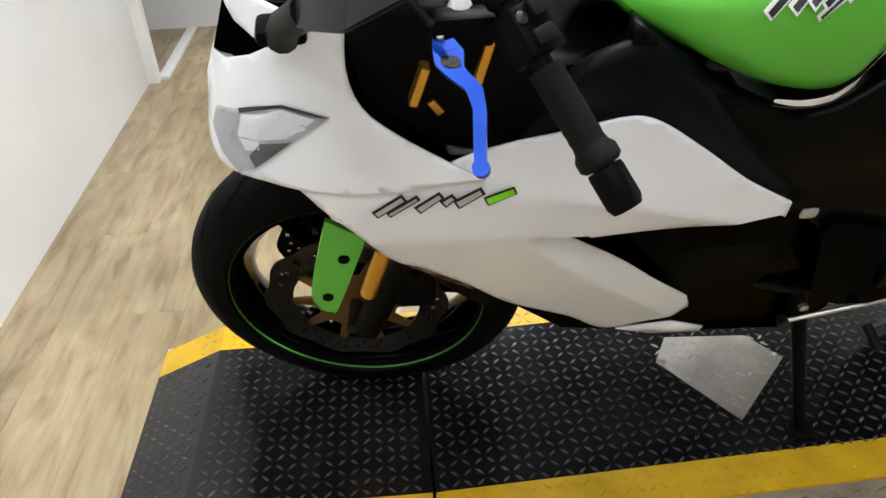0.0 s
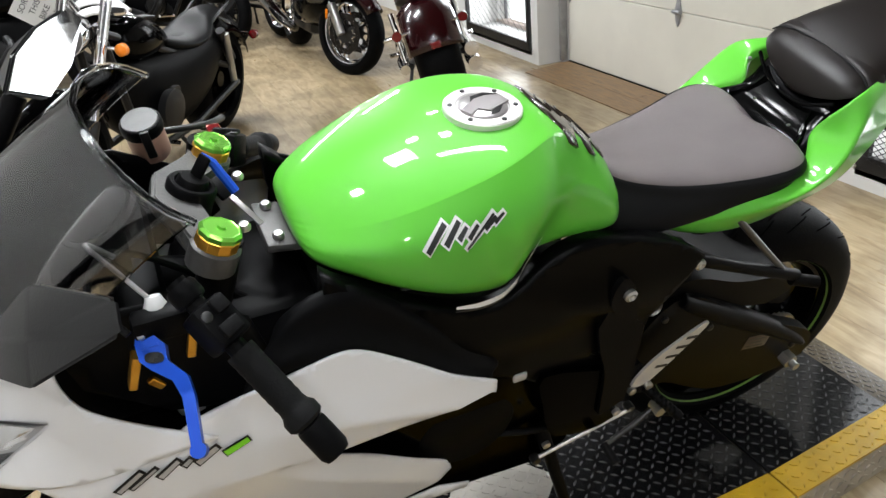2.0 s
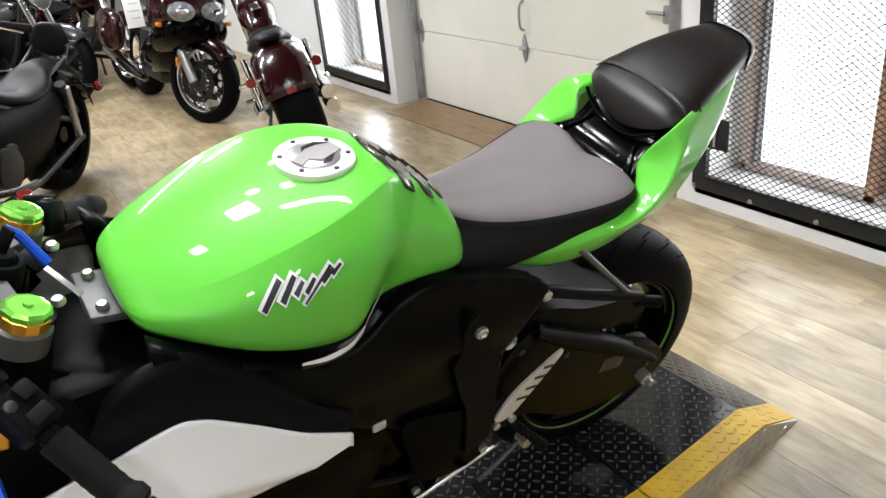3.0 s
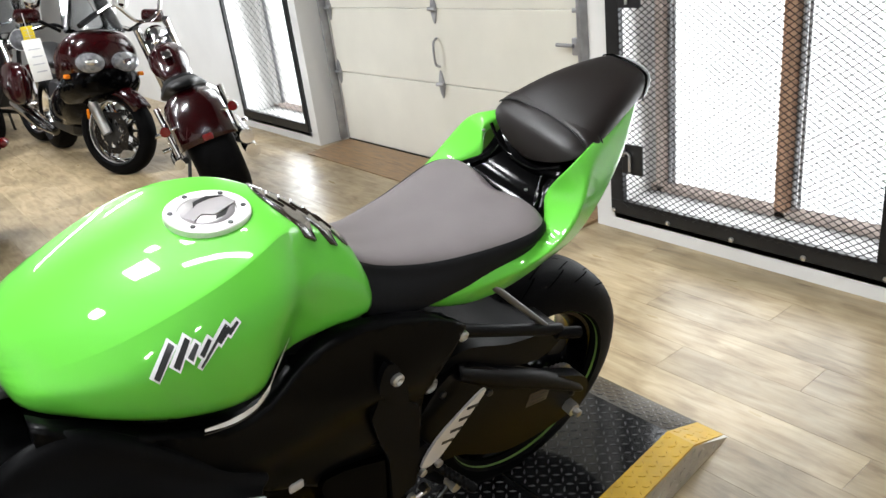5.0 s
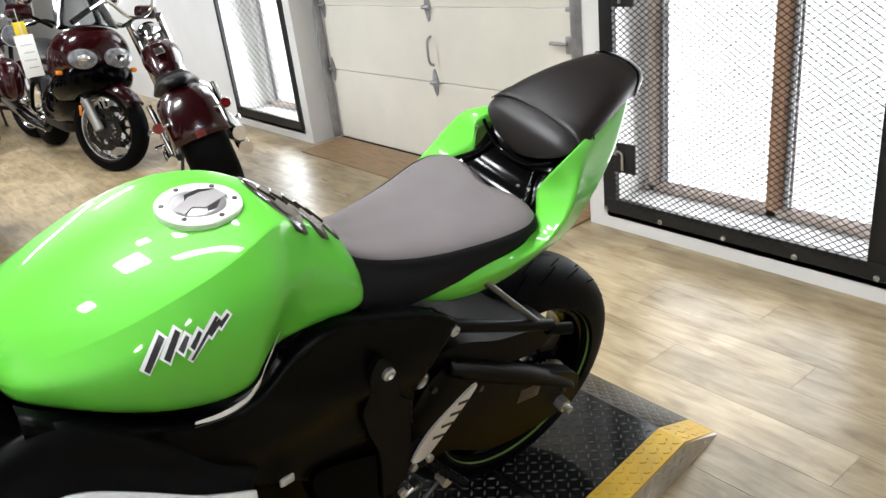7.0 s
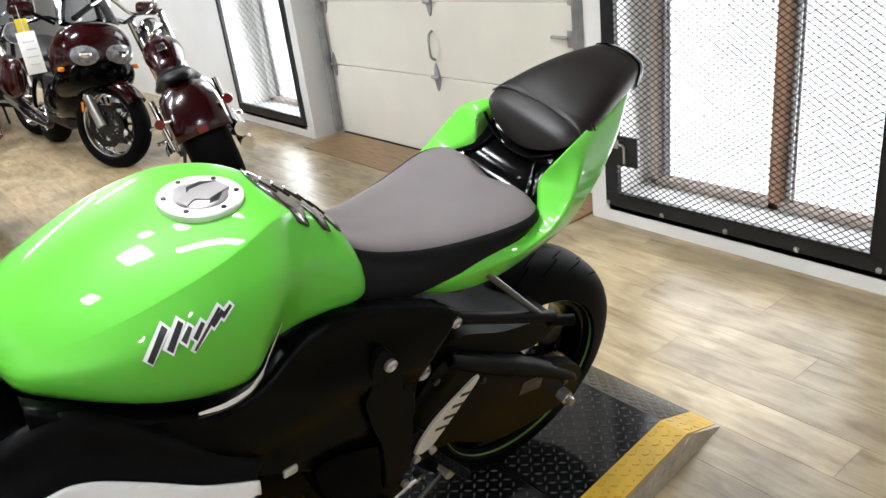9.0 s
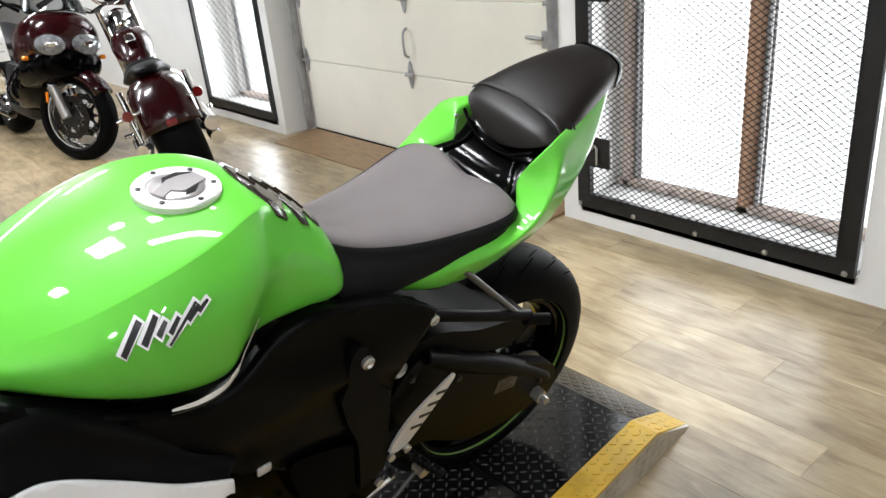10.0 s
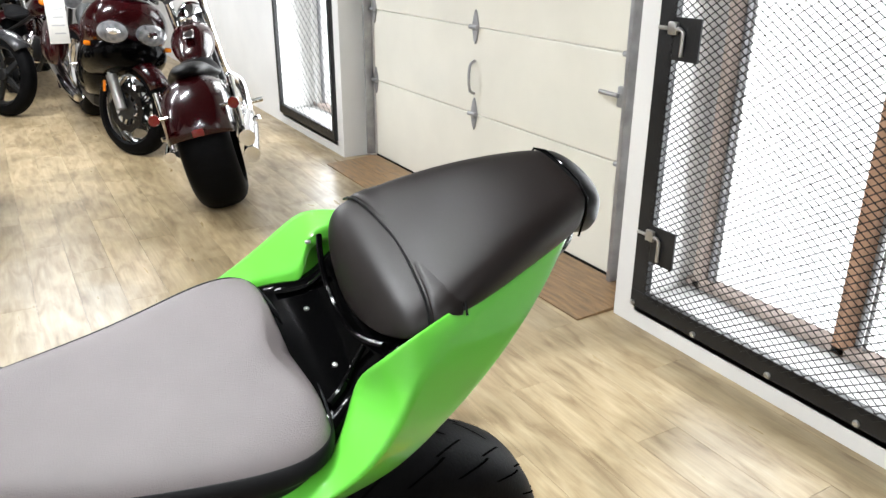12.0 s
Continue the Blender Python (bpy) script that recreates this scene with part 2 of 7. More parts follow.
def part(name, bm, material_, parent=None, label="", smooth=True, sub=0, solid=0.0, m=None, angle=40):
    ob = new(name, mesh_of(bm, material_, smooth, 180 if sub else angle))
    ob.data.name = name
    if parent is not None:
        ob.parent = parent
    if m is not None:
        ob.matrix_basis = m
    if solid:
        mod = ob.modifiers.new("thickness", "SOLIDIFY")
        mod.thickness, mod.offset = solid, -1
    if sub:
        mod = ob.modifiers.new("round", "SUBSURF")
        mod.levels = mod.render_levels = sub
    return tagged(ob, label)


def fixed(name, bm, material_, label, category, kind="structure", group="", smooth=False):
    return tagged(part(name, bm, material_, None, "", smooth), label, category, group, kind)


def box(bm, x0, x1, y0, y1, z0, z1, bevel=0.0, m=None, seg=2):
    r = bmesh.ops.create_cube(bm, size=1)
    vs = r["verts"]
    for v in vs:
        v.co = Vector(((x0 + x1) / 2 + v.co.x * (x1 - x0), (y0 + y1) / 2 + v.co.y * (y1 - y0), (z0 + z1) / 2 + v.co.z * (z1 - z0)))
    if bevel:
        es = list({e for v in vs for e in v.link_edges})
        b = bmesh.ops.bevel(bm, geom=es, offset=bevel, segments=seg, affect="EDGES", profile=0.5)
        vs = list({v for f in b["faces"] for v in f.verts} | {v for v in vs if v.is_valid})
    if m is not None:
        for v in vs:
            v.co = m @ v.co
    return bm


def nb():
    return bmesh.new()


def tube(bm, pts, r, n=10, caps=True):
    """A round bar along points; r is one radius or one for each point."""
    pts = [Vector(p) for p in pts]
    rs = r if isinstance(r, (list, tuple)) else [r] * len(pts)
    rings, side = [], None
    for i, p in enumerate(pts):
        d = (pts[min(i + 1, len(pts) - 1)] - pts[max(i - 1, 0)]).normalized()
        if side is None:
            side = d.orthogonal().normalized()
        side = (side - d * side.dot(d)).normalized()
        up = d.cross(side)
        rings.append([bm.verts.new(p + (side * math.cos(a) + up * math.sin(a)) * rs[i]) for a in (2 * math.pi * k / n for k in range(n))])
    for a, b in zip(rings, rings[1:]):
        for k in range(n):
            bm.faces.new((a[k], a[(k + 1) % n], b[(k + 1) % n], b[k]))
    if caps:
        bm.faces.new(rings[0][::-1])
        bm.faces.new(rings[-1])
    return bm


def spline(pts, steps=6, closed=False):
    """A smooth line through points of any dimension."""
    pts = [np.array(p, float) for p in pts]
    n, out = len(pts), []
    for i in range(n if closed else n - 1):
        p = [pts[(i + k) % n] if closed else pts[min(max(i + k, 0), n - 1)] for k in (-1, 0, 1, 2)]
        for s in range(steps):
            t = s / steps
            out.append(0.5 * (2 * p[1] + (p[2] - p[0]) * t + (2 * p[0] - 5 * p[1] + 4 * p[2] - p[3]) * t * t + (3 * p[1] - p[0] - 3 * p[2] + p[3]) * t**3))
    if not closed:
        out.append(pts[-1])
    return out


def lathe(bm, profile, n=32, m=None, closed=False):
    """Turns a profile of (radius, height) round the y axis."""
    m = m or Matrix()
    rings = [[bm.verts.new(m @ Vector((r * math.cos(a), h, r * math.sin(a)))) for a in (2 * math.pi * k / n for k in range(n))] for r, h in profile]
    pairs = list(zip(rings, rings[1:])) + ([(rings[-1], rings[0])] if closed else [])
    for a, b in pairs:
        for k in range(n):
            bm.faces.new((a[k], a[(k + 1) % n], b[(k + 1) % n], b[k]))
    if not closed:
        for ring, r in ((rings[0], profile[0][0]), (rings[-1], profile[-1][0])):
            if r > 1e-5:
                bm.faces.new(ring)
    return bm


def prism(bm, outline, y0, y1, m=None):
    """A plate: an outline in x and z, from y0 to y1."""
    m = m or Matrix()
    a = [bm.verts.new(m @ Vector((x, y0, z))) for x, z in outline]
    b = [bm.verts.new(m @ Vector((x, y1, z))) for x, z in outline]
    bm.faces.new(a)
    bm.faces.new(b[::-1])
    for k in range(len(a)):
        j = (k + 1) % len(a)
        bm.faces.new((a[k], b[k], b[j], a[j]))
    return bm


def rounded(pts, sharp=(), steps=5):
    """A closed outline through points, smooth but for the sharp ones."""
    if not sharp:
        return [tuple(p) for p in spline(pts, steps, True)]
    n, out, marks = len(pts), [], sorted(sharp)
    for a, b in zip(marks, marks[1:] + [marks[0] + n]):
        run = [pts[k % n] for k in range(a, b + 1)]
        out += [tuple(p) for p in spline(run, steps)[:-1]]
    return out


def shell(outline, width, side=-1, step=0.03, lift=0.0):
    """A curved panel: an outline in x and z laid on the surface y = side * width(x, z)."""
    n = len(outline)
    xs, zs = [p[0] for p in outline], [p[1] for p in outline]
    pts = [Vector((float(x), float(z))) for x, z in outline]
    fine = step * 0.6
    inner = []
    x = min(xs) + fine / 2
    while x < max(xs):
        dx = 0.008 if x < -0.05 else fine
        z = min(zs) + fine / 2
        while z < max(zs):
            hits = sum(1 for k in range(n) if (zs[k] > z) != (zs[k - 1] > z) and x < xs[k] + (z - zs[k]) * (xs[k - 1] - xs[k]) / (zs[k - 1] - zs[k]))
            if hits % 2 and min((Vector((x, z)) - p).length for p in pts) > fine * 0.35:
                inner.append(Vector((x, z)))
            z += fine
        x += dx
    vs, _, fs, *_ = delaunay_2d_cdt(pts + inner, [(k, (k + 1) % n) for k in range(n)], [], 1, 1e-5)
    bm = nb()
    bv = [bm.verts.new((v.x, side * (width(v.x, v.y) + lift), v.y)) for v in vs]
    for f in fs:
        bm.faces.new([bv[k] for k in f])
    return bm


def loft(sections, caps=True):
    """Skins half sections of (x, y, z), mirrored in y, from the top's middle to the bottom's."""
    bm = nb()
    rings = []
    for s in sections:
        right = [bm.verts.new((x, y, z)) for x, y, z in s]
        left = [bm.verts.new((x, -y, z)) if y > 1e-6 else v for (x, y, z), v in zip(s, right)]
        rings.append(right + [v for v in reversed(left) if v not in right])
    n = len(rings[0])
    for a, b in zip(rings, rings[1:]):
        for k in range(n):
            bm.faces.new((a[k], a[(k + 1) % n], b[(k + 1) % n], b[k]))
    if caps:
        bm.faces.new(rings[0])
        bm.faces.new(rings[-1][::-1])
    return bm


def crease(ob, test, value):
    """Sharpens the edges that pass the test."""
    me = ob.data
    layer = me.attributes.get("crease_edge") or me.attributes.new("crease_edge", "FLOAT", "EDGE")
    for e in me.edges:
        a, b = (me.vertices[i].co for i in e.vertices)
        if test(a, b):
            layer.data[e.index].value = value


def ribbon(rows, side=1):
    """A sheet through rows of points, each row as long as the others."""
    bm = nb()
    g = [[bm.verts.new((x, side * y, z)) for x, y, z in row] for row in rows]
    for a, b in zip(g, g[1:]):
        for k in range(len(a) - 1):
            bm.faces.new((a[k], a[k + 1], b[k + 1], b[k]))
    return bm


def about(x, y, z, rx=0, ry=0, rz=0):
    return pose(x, y, z, rx, ry, rz)


# ---- the room ----


def build_room():
    H = CEIL
    bm = nb()
    box(bm, -4.2, 3.2, -3.0, 13.0, -0.12, -0.0045)
    fixed("floor", bm, STEEL, "oak-look vinyl plank floor", "floor")
    bm = nb()
    box(bm, -4.2, 3.3, -3.0, 13.0, H, H + 0.1)
    fixed("ceiling", bm, CEILING, "grey painted showroom ceiling", "ceiling")
    # window wall: piers, sills and lintels round two windows and the garage door
    bm = nb()
    for y0, y1, z0, z1 in ((-3.0, -0.02, 0, H), (1.19, 1.285, 0, H), (-0.02, 1.19, 0, 0.085), (-0.02, 1.19, 2.1, H)):
        box(bm, 2.804, 3.2, y0, y1, z0, z1)
    fixed("wall_east", bm, WALLPAINT, "white painted wall pier round a caged window", "wall")
    bm = nb()
    box(bm, 2.985, 3.2, 1.285, 1.475, 0, H)
    box(bm, 2.985, 3.2, 3.74, 3.84, 0, H)
    box(bm, 2.985, 3.2, 1.475, 3.74, 2.15, H)
    fixed("wall_east", bm, WALLPAINT, "white painted recess round the garage door", "wall")
    bm = nb()
    for y0, y1, z0, z1 in ((3.84, 3.93, 0, H), (5.03, 13.0, 0, H), (3.93, 5.03, 0, 0.085), (3.93, 5.03, 2.1, H)):
        box(bm, 2.804, 3.2, y0, y1, z0, z1)
    fixed("wall_east", bm, WALLPAINT, "long white painted wall beyond the garage door", "wall")
    for nm, b in (("wall_south", (-4.2, 3.2, -3.1, -3.0)), ("wall_north", (-4.2, 3.2, 13.0, 13.1)), ("wall_west", (-4.3, -4.2, -3.0, 13.0))):
        bm = nb()
        box(bm, *b, 0, H)
        fixed(nm, bm, WALLPAINT, "plain white showroom wall", "wall")
    bm = nb()
    box(bm, -1.05, -0.93, -3.0, 2.22, 0, H)
    fixed("wall_partition", bm, WALLPAINT, "bright white partition wall beside the ramp", "wall")
    bm = nb()
    box(bm, -1.09, -0.885, 2.22, 2.26, 0, H, 0.004)
    fixed("trim", bm, WALLPAINT, "white end trim of the partition wall", "trim")
    bm = nb()
    box(bm, -0.9, -0.855, 2.26, 2.93, 0, 0.018, 0.004)
    fixed("trim", bm, WALLPAINT, "white threshold strip on the floor", "trim")
    bm = nb()
    box(bm, -3.0, -0.71, 2.95, 3.06, 0, H)
    fixed("wall_stub", bm, WALLPAINT, "white wall with a control box and loose wires", "wall")
    bm = nb()
    box(bm, -0.71, -0.66, 2.94, 3.07, 0, H, 0.004)
    fixed("trim", bm, WALLPAINT, "white painted corner post", "trim")


build_room()


def caged_window(y0, y1, first):
    """A window opening behind an expanded-metal cage in a black steel frame."""
    w = thing("window_1" if first else "window_2", "tall window behind a black steel cage of expanded metal", "window", kind="structure")
    z0, z1, x = 0.085, 2.1, 2.804
    f = 0.068 if first else 0.034
    for a in ((y0, y1, z0, z0 + 0.065), (y0, y1, z1 - f, z1), (y0, y0 + f, z0 + 0.065, z1 - f), (y1 - f, y1, z0 + 0.065, z1 - f)):
        bm = nb()
        box(bm, x - 0.022, x + 0.006, *a, 0.003)
        part("window_frame", bm, FRAMEBLACK, w, "black angle-iron cage frame", smooth=False)
    bm = nb()
    box(bm, x, 3.16, y0 + 0.002, y1 - 0.002, z0 - 0.03, z0 + 0.02)
    part("window_sill", bm, CONCRETE, w, "dusty grey sill", smooth=False)
    # expanded metal: slanted strands, two to a diamond
    bm = nb()
    dy, dz, t = (0.036, 0.0122, 0.0021) if first else (0.09, 0.03, 0.0007)
    ya, yb, za, zb = y0 + f - 0.012, y1 - f + 0.012, z0 + 0.046, z1 - f + 0.01
    rows = int((zb - za) / dz)
    cols = int((yb - ya) / dy)
    for r in range(rows):
        z = za + r * dz
        for c in range(cols + 1):
            yy = ya + (c + 0.5 * (r % 2)) * dy
            for s in (-1, 1):
                q = yy + s * dy / 2
                if q < ya - 0.001 or q > yb + 0.001 or yy > yb:
                    continue
                a, b = Vector((x - 0.0255, yy, z)), Vector((x - 0.0255, q, z + dz))
                for u in (Vector((0.0012, 0, 0.0004)), Vector((0, 0, t))):
                    bm.faces.new([bm.verts.new(p) for p in (a - u, a + u, b + u, b - u)])
    part("mesh_screen", bm, FRAMEBLACK, w, "black diamond expanded-metal mesh", smooth=False)
    # glazing
    mid = (y0 + y1) / 2
    posts = ((y1 - 0.065, 0.036), (mid - 0.055, 0.05)) if first else ((y0 + 0.4, 0.06), (y1 - 0.08, 0.05))
    for py, pw in posts:
        bm = nb()
        pale = first and py > mid
        box(bm, 3.06, 3.13, py, py + pw, z0 + 0.02, z1, 0.004)
        part("window_post", bm, (PALEWOOD if pale else CUTWOOD) if first else WALLPAINT, w, ("pale weathered window post" if pale else "bare brown wooden window post") if first else "white painted window post", smooth=False)
        bm = nb()
        box(bm, 3.095, 3.12, py - 0.016, py - 0.004, z0 + 0.02, z1, 0.003)
        part("window_post", bm, GALV, w, "thin grey metal sash beside the post", smooth=False)
        bm = nb()
        box(bm, 3.1, 3.112, py - 0.036, py - 0.026, z0 + 0.02, z1, 0.002)
        part("window_post", bm, GALV, w, "thin grey metal sash beside the post", smooth=False)
    bm = nb()
    box(bm, 3.06, 3.13, y0, y1, z0 + 0.02, z0 + 0.05, 0.004)
    part("window_rail", bm, PALEWOOD, w, "weathered wooden bottom rail", smooth=False)
    bm = nb()
    box(bm, 3.14, 3.146, y0, y1, z0 + 0.05, z1)
    pane = part("pane", bm, GLASS, w, smooth=False)
    pane.visible_shadow = False
    return w


win = caged_window(-0.01, 1.185, True)
caged_window(3.94, 5.02, False)
bm = nb()
box(bm, 3.5, 3.51, -3.5, 13, -0.6, 3.4)
fixed("backdrop", bm, OUTSIDE, "overexposed bright daylight outside the windows", "backdrop")


def bolt_head(parent, x, y, z, r=0.011, mat_=None, axis="x"):
    bm = nb()
    turn = {"x": pose(x, y, z, 0, 0, 90), "y": pose(x, y, z), "z": pose(x, y, z, 90)}[axis]
    lathe(bm, [(r, 0.0), (r, 0.004), (r * 0.7, 0.008), (0.0005, 0.009)], 10, turn)
    return part("bolt", bm, mat_ or ALU, parent)


for y in (1.171, 0.886, 0.592, 0.305, 0.02):
    bolt_head(win, 2.782, y, 0.098)


def cage_latch(z):
    l = thing("latch", "black plate with a bright sliding bolt on the window cage", "latch", "window cage latches")
    bm = nb()
    box(bm, 2.768, 2.7765, 1.0, 1.105, z - 0.065, z + 0.065, 0.002)
    part("plate", bm, FRAMEBLACK, l, smooth=False)
    bm = nb()
    tube(bm, [(2.76, 1.16, z + 0.03), (2.76, 1.07, z + 0.03), (2.76, 1.06, z + 0.02), (2.76, 1.06, z - 0.05)], 0.006)
    part("sliding_bolt", bm, ALU, l)
    bm = nb()
    box(bm, 2.754, 2.768, 1.085, 1.12, z + 0.012, z + 0.05, 0.003)
    part("keeper", bm, ALU, l)


cage_latch(0.35)
cage_latch(1.03)


def garage_door():
    d = thing("door_1", "cream sectional garage door with metal hinges and a pull handle", "garage door", kind="structure")
    zs = [0.025, 0.5, 0.92, 1.34, 1.76, 2.15]
    for a, b in zip(zs, zs[1:]):
        bm = nb()
        box(bm, 2.99, 3.03, 1.478, 3.737, a + 0.002, b - 0.003, 0.004)
        part("door_panel", bm, CREAM, d, smooth=False)
    bm = nb()
    box(bm, 2.985, 3.03, 1.478, 3.737, 0.0, 0.026)
    part("bottom_seal", bm, SOFT, d, "black rubber bottom seal")
    for y in (1.5, 2.58, 3.715):
        for z in zs[1:-1]:
            bm = nb()
            prism(bm, [(-0.028, 0), (-0.012, 0.06), (0, 0.08), (0.012, 0.06), (0.028, 0), (0.012, -0.06), (0, -0.08), (-0.012, -0.06)], -0.004, 0.004, about(2.986, y, z, 0, 0, 90))
            hinge = part("hinge", bm, GALV, d, "grey metal door hinge", smooth=False)
            bm = nb()
            tube(bm, [(2.974, y - 0.032, z), (2.974, y + 0.032, z)], 0.011)
            part("hinge_knuckle", bm, GALV, hinge)
    bm = nb()
    tube(bm, spline([(2.985, 2.58, 0.60), (2.955, 2.575, 0.62), (2.945, 2.57, 0.68), (2.955, 2.575, 0.74), (2.985, 2.58, 0.76)], 4), 0.007)
    part("door_handle", bm, GALV, d, "grey metal pull handle")
    bm = nb()
    box(bm, 2.965, 2.988, 1.50, 1.545, 0.72, 0.80, 0.006)
    tube(bm, [(2.96, 1.53, 0.765), (2.955, 1.63, 0.768)], 0.009)
    part("door_lock", bm, GALV, d, "grey slide lock")
    for y in (1.455, 3.745):
        bm = nb()
        box(bm, 2.93, 2.984, y, y + 0.022, 0.03, 2.5, 0.003)
        part("door_track", bm, GALV, d, "galvanised vertical track")


garage_door()


def door_threshold():
    """A low wooden wedge before the garage door, laid of brown boards."""
    w = thing("threshold_ramp", "low brown wooden wedge before the garage door", "threshold")
    y = 1.3
    while y < 3.73:
        y2 = min(y + 0.61, 3.735)
        for k in range(2):
            xa, xb = 2.64 + k * 0.17, 2.808 + k * 0.17
            za, zb = 0.006 + (xa - 2.64) * 0.05, 0.006 + (xb - 2.64) * 0.05
            v0, v1 = y + 0.001 + 0.2 * k * (y > 1.3), y2 - 0.001 + 0.2 * k * (y2 < 3.7)
            bm = nb()
            q = [bm.verts.new(p) for p in ((xa, v0, za), (xb, v0, zb), (xb, v1, zb), (xa, v1, za), (xa, v0, 0.0005), (xb, v0, 0.0005), (xb, v1, 0.0005), (xa, v1, 0.0005))]
            for f in ((0, 1, 2, 3), (7, 6, 5, 4), (0, 4, 5, 1), (1, 5, 6, 2), (2, 6, 7, 3), (3, 7, 4, 0)):
                bm.faces.new([q[n] for n in f])
            part("board", bm, BROWNBOARD, w, smooth=False)
        y = y2


BROWNBOARD = material("worn_brown_board", (0.26, 0.16, 0.08), 0.42, 0.0, 0.45, 7, bump=0.25, wear=0.1, stretch=(9, 1.2, 1))
door_threshold()


def ceiling_lamp(x, y, sx, sy):
    l = thing("ceiling_lamp", "white ceiling lamp with a bright diffuser", "ceiling lamp", "ceiling lamps")
    bm = nb()
    box(bm, x - sx / 2 - 0.03, x + sx / 2 + 0.03, y - sy / 2 - 0.03, y + sy / 2 + 0.03, CEIL - 0.06, CEIL, 0.01)
    part("housing", bm, WALLPAINT, l, smooth=False)
    bm = nb()
    box(bm, x - sx / 2, x + sx / 2, y - sy / 2, y + sy / 2, CEIL - 0.07, CEIL - 0.06)
    part("diffuser", bm, LAMPGLOW, l, smooth=False)


for x, y, sx, sy, watts in LAMPS:
    ceiling_lamp(x, y, sx, sy)
for x, y in SPOTS:
    l = thing("spot_lamp", "small round recessed ceiling lamp", "spot lamp", "spot lamps")
    bm = nb()
    lathe(bm, [(0.055, 0.07), (0.075, 0.065), (0.075, 0.0)], 20, pose(x, y, CEIL, -90, 0, 0))
    part("housing", bm, WALLPAINT, l)
    bm = nb()
    lathe(bm, [(0.001, 0.078), (0.052, 0.076), (0.054, 0.071)], 20, pose(x, y, CEIL, -90, 0, 0))
    part("diffuser", bm, LAMPGLOW, l)


# ---- the ramp under the green motorcycle ----
def tread(bm, x, y, z, turn, slope=0.0, length=0.0205, wide=0.0058, high=0.0022):
    c, s = math.cos(turn), math.sin(turn)
    base = [(length / 2, 0), (0, wide / 2), (-length / 2, 0), (0, -wide / 2)]
    lo = [bm.verts.new((x + a * c - b * s, y + a * s + b * c, z + slope * (a * c - b * s))) for a, b in base]
    hi = [bm.verts.new((x + (a * c - b * s) * 0.7, y + (a * s + b * c) * 0.7, z + high + slope * (a * c - b * s) * 0.7)) for a, b in base]
    bm.faces.new(hi)
    for k in range(4):
        bm.faces.new((lo[k], lo[(k + 1) % 4], hi[(k + 1) % 4], hi[k]))


RH = 0.07


def ramp_height(x):
    return min(RH, RH * (x + 0.49) / 0.15, RH * (1.842 - x) / 0.16)


def ramp_shift(x):
    """The sections stand slightly askew to one another."""
    return float(np.interp(x, (-0.49, 0.1, 0.94, 1.275, 1.842), (-0.02, -0.03, -0.01, 0.014, 0.08)))


